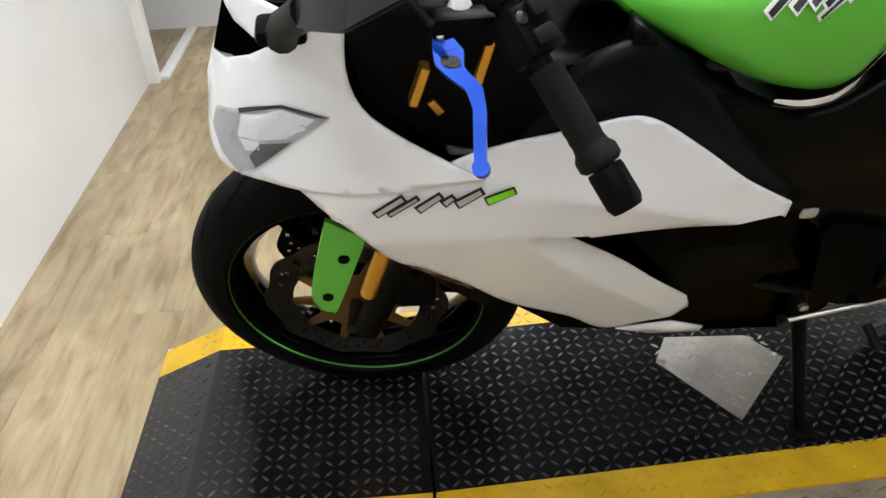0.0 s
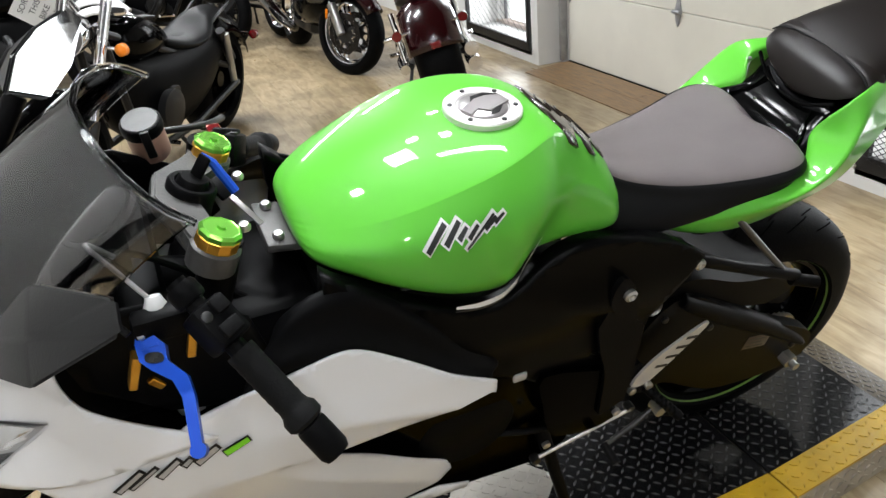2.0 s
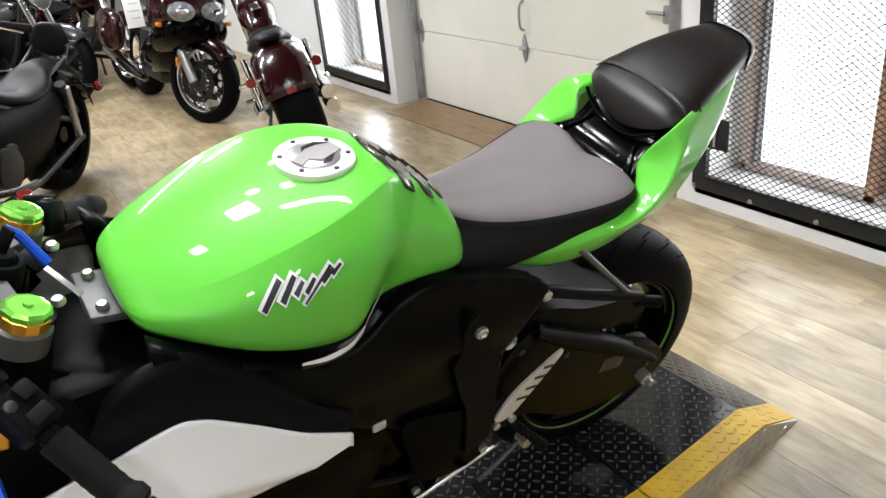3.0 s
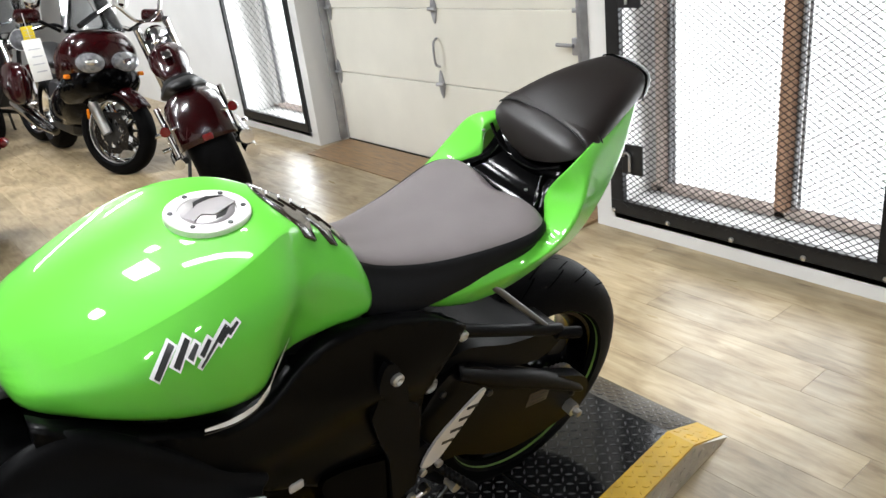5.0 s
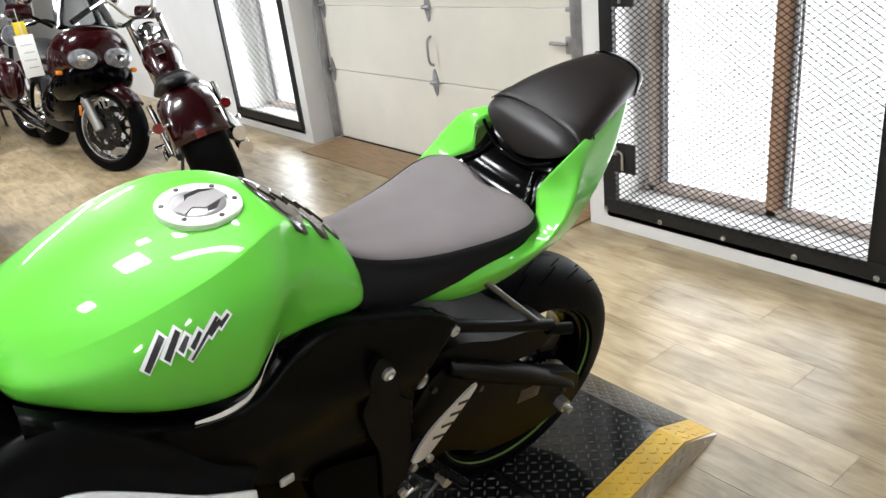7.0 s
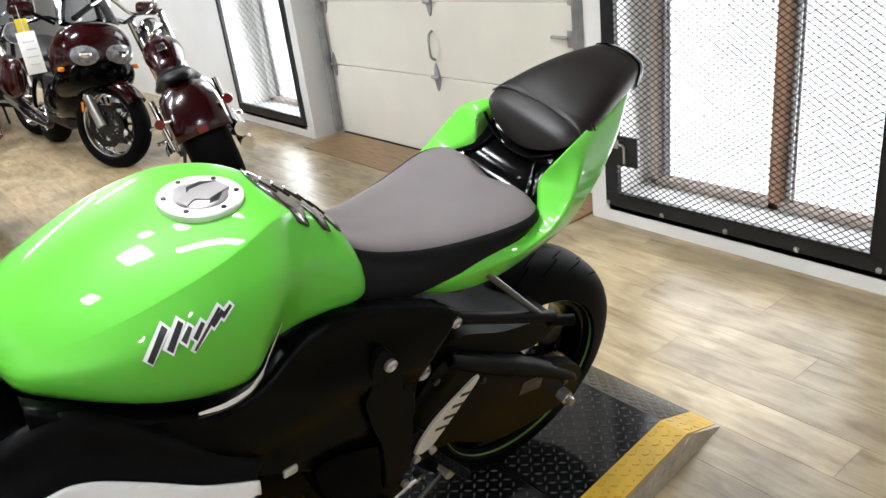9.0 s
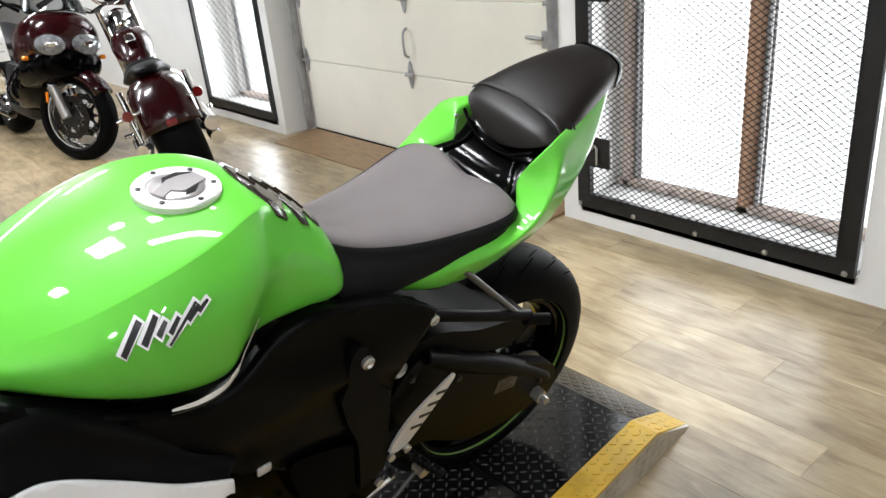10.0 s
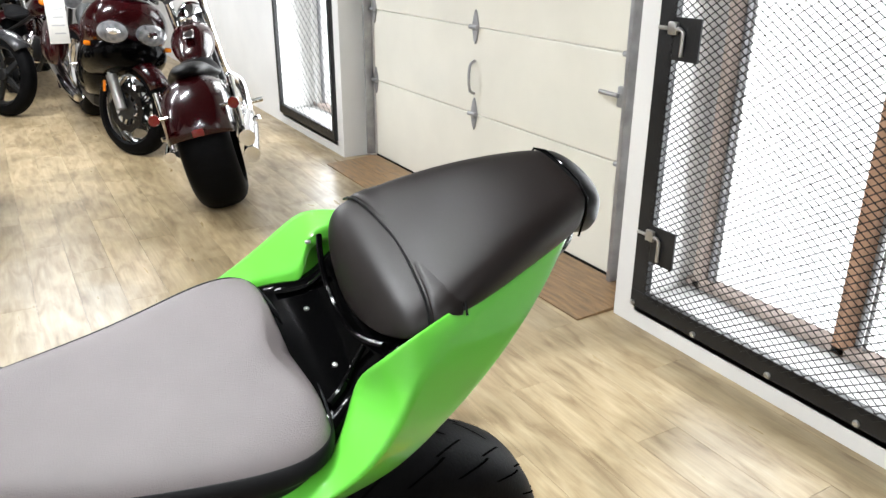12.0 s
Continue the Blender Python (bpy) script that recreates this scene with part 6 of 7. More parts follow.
# ---- frame, engine, rear end ----
def chassis():
    spar = [(0.33, 0.945), (0.41, 0.872), (0.51, 0.812), (0.57, 0.80), (0.64, 0.838), (0.69, 0.862), (0.75, 0.858), (0.87, 0.818), (0.94, 0.775), (0.90, 0.72), (0.865, 0.66), (0.87, 0.56), (0.86, 0.45), (0.79, 0.44), (0.72, 0.52), (0.64, 0.60), (0.58, 0.64), (0.54, 0.69), (0.44, 0.78), (0.34, 0.85)]
    for s in (-1, 1):
        fr = part("frame_spar", shell(rounded(spar, (0, 8, 12, 13), 3), lambda x, z: 0.15 - 0.12 * max(0, 0.62 - z) + 0.012 * math.exp(-(((z - 0.74) / 0.05) ** 2)) + 0.006 * math.exp(-(((z - 0.9 + 0.45 * (x - 0.4)) / 0.03) ** 2)), s, 0.02), SATIN, bike, "satin black frame spar", solid=0.03)
        for x, z in ((0.845, 0.50), (0.81, 0.465), (0.935, 0.755)):
            bm = nb()
            lathe(bm, [(0.010, s * 0.148), (0.010, s * 0.160), (0.006, s * 0.163), (0.002, s * 0.160)], 14, Matrix.Translation((x, 0, z)))
            part("bolt", bm, ALU, fr, "bright frame bolt")
        bm = nb()
        prism(bm, rounded([(0.752, 0.69), (0.765, 0.725), (0.815, 0.69), (0.845, 0.66), (0.852, 0.56), (0.85, 0.46), (0.80, 0.44), (0.79, 0.56), (0.77, 0.62)], (0, 1, 3, 5, 6), 3), s * 0.158, s * 0.166)
        bmesh.ops.bevel(bm, geom=[e for e in bm.edges if len(e.link_faces) == 2 and e.calc_face_angle(0) > 0.9], offset=0.003, segments=2, affect="EDGES")
        part("pivot_plate", bm, PLASTIC, fr, "satin black swingarm pivot plate")
        bm = nb()
        prism(bm, rounded([(0.776, 0.793), (0.795, 0.778), (0.812, 0.738), (0.818, 0.683), (0.77, 0.727), (0.762, 0.762)], (), 3), s * 0.16, s * 0.17)
        bmesh.ops.bevel(bm, geom=[e for e in bm.edges if len(e.link_faces) == 2 and e.calc_face_angle(0) > 0.9], offset=0.003, segments=2, affect="EDGES")
        part("engine_mount", bm, PLASTIC, fr, "satin black mount bracket")
        bm = nb()
        lathe(bm, [(0.011, s * 0.17), (0.011, s * 0.176), (0.007, s * 0.179), (0.004, s * 0.175)], 14, Matrix.Translation((0.792, 0, 0.756)))
        part("bolt", bm, ALU, fr, "bright mount bolt")
        bm = nb()
        prism(bm, rounded([(0.9, 0.645), (0.921, 0.614), (0.952, 0.573), (0.935, 0.541), (0.891, 0.522), (0.877, 0.576)], (), 3), s * 0.085, s * 0.108)
        bmesh.ops.bevel(bm, geom=[e for e in bm.edges if len(e.link_faces) == 2 and e.calc_face_angle(0) > 0.9], offset=0.006, segments=2, affect="EDGES")
        part("shock_mount", bm, GREYCAST, bike, "grey cast alloy suspension mount")
        bm = nb()
        lathe(bm, [(0.017, s * 0.11), (0.017, s * 0.122), (0.012, s * 0.126), (0.009, s * 0.121)], 18, Matrix.Translation((0.905, 0, 0.63)))
        part("pivot_cap", bm, ALU, bike, "bright round pivot cap")
        # subframe stay and passenger peg hanger
        bm = nb()
        tube(bm, [(1.02, s * 0.13, 0.80), (1.19, s * 0.138, 0.62)], 0.006, 10)
        part("peg_hanger", bm, DARKALU, bike, "silver passenger peg stay")
        bm = nb()
        tube(bm, [(0.93, s * 0.13, 0.75), (1.05, s * 0.135, 0.69), (1.21, s * 0.14, 0.615)], [0.013, 0.011, 0.012], 10)
        part("peg_hanger", bm, PLASTIC, bike, "black passenger peg stay")
        bm = nb()
        tube(bm, [(1.2, s * 0.142, 0.61), (1.25, s * 0.16, 0.6)], 0.012, 10)
        part("passenger_peg", bm, PLASTIC, bike)
    bm = nb()
    box(bm, 0.30, 0.78, -0.1, 0.1, 0.32, 0.72, 0.05)
    box(bm, 0.62, 0.86, -0.095, 0.095, 0.40, 0.66, 0.04)
    part("engine", bm, STEEL_BLACK, bike, "black engine block")
    bm = nb()
    lathe(bm, [(0.085, -0.122), (0.09, -0.118), (0.09, -0.09)], 28, Matrix.Translation((0.56, 0, 0.47)))
    part("engine_cover", bm, PLASTIC, bike, "round black alternator cover")
    for k in range(3):
        bm = nb()
        tube(bm, spline([(0.30 + 0.02 * k, -0.09 + 0.06 * k, 0.66), (0.27 + 0.02 * k, -0.09 + 0.06 * k, 0.5), (0.36, -0.08 + 0.05 * k, 0.36), (0.5, -0.05 + 0.04 * k, 0.31)], 5), 0.019, 10)
        part("header_pipe", bm, BROWN, bike, "heat-tinted brown exhaust header")
    bm = nb()
    prism(bm, [(0.12, 0.50), (0.20, 0.74), (0.24, 0.73), (0.20, 0.42)], -0.12, 0.12)
    part("radiator", bm, PLASTIC, bike, "black radiator")
    # swingarm: two arms, the left one with a deep gusset
    arm = spline([(0.86, 0.50), (0.90, 0.60), (0.97, 0.64), (1.10, 0.555), (1.22, 0.47), (1.34, 0.40), (1.375, 0.36), (1.37, 0.305), (1.30, 0.285), (1.15, 0.30), (1.06, 0.345), (0.98, 0.40), (0.88, 0.42)], 3, True)
    for s in (-1, 1):
        bm = nb()
        prism(bm, [tuple(p) for p in arm], s * 0.098, s * 0.128)
        bmesh.ops.bevel(bm, geom=[e for e in bm.edges if e.is_boundary is False and len(e.link_faces) == 2 and e.calc_face_angle(0) > 0.9], offset=0.006, segments=2, affect="EDGES")
        sw = part("swingarm", bm, SATIN, bike, "satin black swingarm with a raised rib")
        rows = []
        for x, z, h in ((0.95, 0.64, 0.012), (1.009, 0.596, 0.02), (1.088, 0.543, 0.024), (1.193, 0.476, 0.022), (1.29, 0.405, 0.016), (1.345, 0.36, 0.01)):
            rows.append([(x - 0.004, 0.124, z - h * 1.2), (x, 0.14, z - h * 0.7), (x + 0.004, 0.142, z), (x + 0.008, 0.136, z + h * 0.6), (x + 0.01, 0.115, z + h * 0.9)])
        part("arm_rib", ribbon(rows, s), PLASTIC, sw, "satin rib along the arm", sub=1, solid=0.003)
    bm = nb()
    box(bm, 1.17, 1.235, -0.1295, -0.1283, 0.405, 0.44, 0.0005, Matrix.Translation((1.2, 0, 0.42)) @ pose(0, 0, 0, 0, 12, 0) @ Matrix.Translation((-1.2, 0, -0.42)))
    lb = part("warning_label", bm, material("brown_label", (0.06, 0.045, 0.035), 0.4), bike, "small brown warning label")
    for k in range(3):
        bm = nb()
        box(bm, 1.18, 1.225 - 0.01 * (k % 2), -0.1301, -0.1296, 0.41 + 0.01 * k, 0.413 + 0.01 * k, 0.0, Matrix.Translation((1.2, 0, 0.42)) @ pose(0, 0, 0, 0, 12, 0) @ Matrix.Translation((-1.2, 0, -0.42)))
        part("print_line", bm, DECALBLACK, lb, smooth=False)
    for x, z in ((0.93, 0.60), (1.05, 0.53), (1.32, 0.36)):
        bm = nb()
        lathe(bm, [(0.007, -0.127), (0.007, -0.132), (0.004, -0.134)], 10, Matrix.Translation((x, 0, z)))
        part("bolt", bm, STEEL, bike, "dark bolt")
    bm = nb()
    box(bm, 0.84, 0.94, -0.11, 0.11, 0.44, 0.54, 0.02)
    part("swingarm_pivot", bm, PLASTIC, bike)
    bm = nb()
    out = spline([(0.93, 0.655), (1.0, 0.66), (1.1, 0.615), (1.2, 0.59), (1.27, 0.56), (1.2, 0.52), (1.06, 0.57), (0.97, 0.60)], 3, True)
    prism(bm, [tuple(p) for p in out], -0.115, 0.085)
    bmesh.ops.bevel(bm, geom=[e for e in bm.edges if len(e.link_faces) == 2 and e.calc_face_angle(0) > 0.9], offset=0.012, segments=2, affect="EDGES")
    part("rear_hugger", bm, PLASTIC, bike, "black rear tyre hugger")
    bm = nb()
    lathe(bm, [(0.017, -0.15), (0.017, -0.128), (0.026, -0.127), (0.026, -0.12)], 6, Matrix.Translation((RX + 0.024, 0, RZ + 0.022)))
    tube(bm, [(RX + 0.024, -0.15, RZ + 0.022), (RX + 0.024, -0.165, RZ + 0.022)], 0.009)
    part("rear_axle", bm, ALU, bike, "bright rear axle nut")
    bm = nb()
    n = 44
    ring = [[((0.098 if k % 2 else 0.105) if i == 0 else 0.06, 2 * math.pi * k / (2 * n)) for k in range(2 * n)] for i in (0, 1)]
    va = [[[bm.verts.new((RX + r * math.cos(a), y, RZ + r * math.sin(a))) for r, a in row] for row in ring] for y in (-0.078, -0.073)]
    for k in range(2 * n):
        j = (k + 1) % (2 * n)
        bm.faces.new((va[0][0][k], va[0][0][j], va[0][1][j], va[0][1][k]))
        bm.faces.new((va[1][0][j], va[1][0][k], va[1][1][k], va[1][1][j]))
        bm.faces.new((va[0][0][j], va[0][0][k], va[1][0][k], va[1][0][j]))
    part("sprocket", bm, ALU, bike, "bright toothed rear sprocket")
    bm = nb()
    for z0, z1 in ((0.10, 0.045), (-0.10, -0.04)):
        tube(bm, [(RX, -0.0755, RZ + z0), (0.83, -0.0755, 0.47 + z1)], 0.008, 6)
    part("chain", bm, STEEL, bike, "dark drive chain")
    bm = nb()
    prism(bm, [(1.25, 0.50), (1.27, 0.515), (1.12, 0.56), (1.0, 0.575), (1.0, 0.56), (1.12, 0.54)], -0.10, -0.065)
    part("chain_guard", bm, PLASTIC, bike)
    # rear mudguard under the tail
    bm = nb()
    box(bm, 1.0, 1.22, -0.07, 0.07, 0.70, 0.80, 0.03)
    part("undertray", bm, PLASTIC, bike, "black plastic undertray")


GREYCAST = material("blue_grey_casting", (0.11, 0.115, 0.13), 0.42, 0.5, 0.25, 18, bump=0.3, bump_scale=260)
STEEL_BLACK = material("black_engine_casting", (0.006, 0.006, 0.0065), 0.45, 0.1, 0.3, 12, bump=0.3)
chassis()


def footrests():
    for s in (-1, 1):
        bm = nb()
        plate = spline([(0.868, 0.478), (0.90, 0.47), (0.935, 0.50), (0.985, 0.555), (1.008, 0.585), (0.998, 0.59), (0.96, 0.57), (0.90, 0.53)], 3, True)
        prism(bm, [tuple(p) for p in plate], s * 0.152, s * 0.157)
        hg = part("heel_guard", bm, CAPALU, bike, "bare aluminium heel guard with slots")
        for k in range(4):
            bm = nb()
            x, z = 0.925 + 0.018 * k, 0.505 + 0.018 * k
            prism(bm, [(x - 0.014, z + 0.004), (x - 0.012, z + 0.010), (x + 0.014, z + 0.004), (x + 0.012, z - 0.002)], s * 0.1525, s * 0.1578)
            part("slot", bm, DECALBLACK, hg, "dark slot", smooth=False)
        bm = nb()
        m = Matrix.Translation((0.905, s * 0.165, 0.465)) @ pose(0, 0, 0, 0, 0, 0)
        prof = [(0.009, 0)] + [(0.0105 if k % 2 else 0.0085, 0.01 + k * 0.005) for k in range(14)] + [(0.008, 0.085)]
        u = Vector((0.6, s * 0.85, -0.5)).normalized()
        lathe(bm, prof, 10, Matrix.Translation((0.905, s * 0.155, 0.455)) @ u.to_track_quat("Y", "Z").to_matrix().to_4x4())
        part("foot_peg", bm, PLASTIC, bike, "black ribbed foot peg")
        bm = nb()
        prism(bm, [(0.85, 0.52), (0.88, 0.53), (0.93, 0.46), (0.92, 0.43), (0.88, 0.44)], s * 0.135, s * 0.15)
        part("peg_bracket", bm, PLASTIC, bike)
    bm = nb()
    tube(bm, [(0.69, -0.15, 0.345), (0.885, -0.155, 0.4)], 0.0042, 8)
    rod = part("shift_rod", bm, ALU, bike, "bright gear shift rod")
    for x, z in ((0.69, 0.345), (0.885, 0.4)):
        bm = nb()
        lathe(bm, [(0.009, -0.158), (0.0095, -0.15), (0.009, -0.142)], 12, Matrix.Translation((x, 0, z)))
        part("rod_end", bm, STEEL, rod, "dark ball joint")
    bm = nb()
    tube(bm, [(0.94, -0.162, 0.39), (0.89, -0.168, 0.362), (0.83, -0.172, 0.336)], [0.006, 0.005, 0.005], 8)
    lever = part("shift_lever", bm, STEEL, bike, "bright gear lever")
    bm = nb()
    tube(bm, [(0.83, -0.168, 0.336), (0.834, -0.21, 0.326)], 0.009, 10)
    part("shift_toe", bm, SOFT, lever, "black rubber toe piece")
    bm = nb()
    lathe(bm, [(0.012, -0.18), (0.012, -0.155), (0.008, -0.152)], 12, Matrix.Translation((0.94, 0, 0.39)))
    part("lever_pivot", bm, ALU, lever, "bright pivot bolt")
    for x, z in ((0.868, 0.47), (0.905, 0.468), (0.845, 0.42), (0.70, 0.4)):
        bm = nb()
        lathe(bm, [(0.008, -0.158), (0.008, -0.165), (0.004, -0.167)], 10, Matrix.Translation((x, 0, z)))
        part("bolt", bm, ALU, bike, "bright bolt")
    bm = nb()
    prism(bm, rounded([(0.672, 0.6), (0.78, 0.565), (0.80, 0.54), (0.845, 0.40), (0.72, 0.41), (0.68, 0.52)], (), 3), -0.158, -0.13)
    part("sprocket_cover", bm, DEEPBLACK, bike, "deep black sprocket cover")
    bm = nb()
    tube(bm, spline([(0.60, -0.11, 0.42), (0.72, -0.13, 0.40), (0.80, -0.14, 0.46), (0.88, -0.13, 0.56)], 5), 0.006, 8)
    part("hose", bm, SOFT, bike, "black breather hose")
    bm = nb()
    box(bm, 0.606, 0.63, -0.17, -0.164, 0.63, 0.648, 0.004)
    part("plug", bm, DECALSILVER, bike, "pale plastic plug behind the side panel")
    bm = nb()
    tube(bm, [(0.71, -0.12, 0.40), (0.755, -0.17, 0.22), (0.79, -0.215, 0.075)], [0.014, 0.012, 0.011], 12)
    box(bm, 0.77, 0.815, -0.24, -0.2, 0.066, 0.078, 0.004)
    part("side_stand", bm, PLASTIC, bike, "black side stand with a worn foot")


footrests()


# ---- the other motorcycles of the showroom: x runs back from the front axle, z up ----
def standing(x, y, hx, hy, lean):
    """Pose of a motorcycle whose front tyre stands at x, y and whose nose points along hx, hy."""
    return pose(x, y, 0.001, lean, 0, math.degrees(math.atan2(-hy, -hx)))


def blob(secs, mt, name, parent, label="", sub=2):
    """A smooth body from rows of x, top, half width, bottom."""
    return part(name, loft([[(x, 0, t), (x, w * 0.6, t - (t - b) * 0.04), (x, w * 0.95, t - (t - b) * 0.3), (x, w, t - (t - b) * 0.6), (x, w * 0.75, b + (t - b) * 0.06), (x, 0, b)] for x, t, w, b in secs]), mt, parent, label, sub=sub)


def fender(parent, cx, cz, r, half, a0, a1, mt, name, label, drop=0.07):
    bm = nb()
    rows = []
    for k in range(11):
        a = radians(a0 + (a1 - a0) * k / 10)
        row = []
        for q in range(-4, 5):
            b = q / 4 * 1.45
            row.append(bm.verts.new((cx - (r - drop * (1 - math.cos(b))) * math.cos(a), half * math.sin(b) / math.sin(1.45), cz + (r - drop * (1 - math.cos(b))) * math.sin(a))))
        rows.append(row)
    for a, b in zip(rows, rows[1:]):
        for k in range(8):
            bm.faces.new((a[k], a[k + 1], b[k + 1], b[k]))
    return part(name, bm, mt, parent, label, solid=0.006)


def v_engine(parent, x, z, mt):
    bm = nb()
    box(bm, x - 0.2, x + 0.24, -0.12, 0.12, z - 0.14, z + 0.08, 0.05)
    e = part("engine", bm, STEEL_BLACK, parent, "black and chrome V-twin engine")
    for dx, tilt in ((-0.09, -25), (0.09, 25)):
        bm = nb()
        mm = Matrix.Translation((x + dx * 0.4, 0, z)) @ pose(0, 0, 0, 0, tilt, 0)
        rings = []
        for k in range(7):
            r = 0.075 if k < 6 else 0.062
            for rr, hh in ((0.055, 0.0), (r, 0.002), (r, 0.014), (0.055, 0.016)):
                c = rr * 0.8
                rings.append([bm.verts.new(mm @ Vector((px_, py_, 0.06 + k * 0.028 + hh))) for px_, py_ in ((rr, c), (c, rr), (-c, rr), (-rr, c), (-rr, -c), (-c, -rr), (c, -rr), (rr, -c))])
        for a, b in zip(rings, rings[1:]):
            for q in range(8):
                bm.faces.new((a[q], a[(q + 1) % 8], b[(q + 1) % 8], b[q]))
        bm.faces.new(rings[0])
        bm.faces.new(rings[-1])
        part("cylinder", bm, mt, e, "finned cylinder", smooth=False)
    bm = nb()
    lathe(bm, [(0.09, -0.155), (0.10, -0.145), (0.10, 0.145), (0.09, 0.155)], 24, Matrix.Translation((x + 0.03, 0, z - 0.02)))
    part("engine_cover", bm, mt, e, "polished round side cover")
    return e


def handlebar(parent, x, y, z, rise, back, mt=None):
    bm = nb()
    for s in (-1, 1):
        tube(bm, spline([(x, 0, z), (x + 0.01, s * 0.08, z + rise * 0.2), (x + 0.02, s * 0.16, z + rise), (x + back * 0.5, s * (y - 0.12), z + rise), (x + back, s * y, z + rise - 0.03)], 5), 0.012, 8)
    hb = part("handlebar", bm, mt or CHROME, parent, "chrome handlebar")
    for s in (-1, 1):
        bm = nb()
        a, b = Vector((x + back * 0.6, s * (y - 0.10), z + rise - 0.006)), Vector((x + back + 0.015, s * (y + 0.02), z + rise - 0.036))
        tube(bm, [a, b], 0.018, 10)
        part("grip", bm, SOFT, hb, "black rubber grip")
        bm = nb()
        tube(bm, [a + Vector((-0.05, 0, 0.01)), b + Vector((-0.07, 0, -0.005))], 0.006, 6)
        part("lever", bm, CHROME, hb)
        bm = nb()
        p = a + Vector((-0.02, s * 0.01, 0.16))
        tube(bm, [a + Vector((-0.01, 0, 0.01)), p], 0.005, 6)
        part("mirror_stem", bm, CHROME, hb)
        bm = nb()
        lathe(bm, [(0.02, -0.012), (0.055, -0.004), (0.055, 0.006), (0.05, 0.008)], 20, Matrix.Translation(p + Vector((0, s * 0.04, 0.01))) @ pose(0, 0, 0, 0, 0, 90))
        part("mirror", bm, CHROME, hb, "round chrome mirror")
    return hb


def signals(parent, x, z, y, mt, label):
    for s in (-1, 1):
        bm = nb()
        tube(bm, [(x, s * 0.09, z), (x, s * (y - 0.02), z)], 0.008, 8)
        st = part("signal_stem", bm, CHROME, parent, "chrome indicator stem")
        bm = nb()
        lathe(bm, [(0.006, -0.035), (0.026, -0.02), (0.029, 0.0), (0.027, 0.008)], 16, Matrix.Translation((x, s * y, z)) @ pose(0, 0, 0, 0, 0, -90))
        part("indicator", bm, mt, st, label)


def fork(parent, x, z, half, top, mt):
    made = []
    for s in (-1, 1):
        bm = nb()
        tube(bm, [(x, s * half, z), (x + 0.10, s * half, z + 0.20)], 0.032, 14)
        f = part("fork_slider", bm, mt, parent, "bright fork slider")
        bm = nb()
        tube(bm, [(x + 0.10, s * half, z + 0.20), (x + 0.5 * (top - z), s * half, top)], 0.024, 14)
        part("fork_tube", bm, CHROME, f)
        made.append(f)
    return made


def exhaust(parent, x0, x1, y, z, mt=None):
    for dz in (0.0, 0.09):
        bm = nb()
        tube(bm, spline([(x0 + 0.05, y * 0.7, z + 0.28), (x0 + 0.02, y, z + 0.16 + dz * 0.5), (x0 + 0.2, y, z + dz * 0.6), (x0 + 0.5, y, z + dz), (x1, y, z + 0.02 + dz)], 5), [0.024] * 12 + [0.042] * 9, 12)
        part("exhaust_pipe", bm, mt or CHROME, parent, "long chrome exhaust pipe")


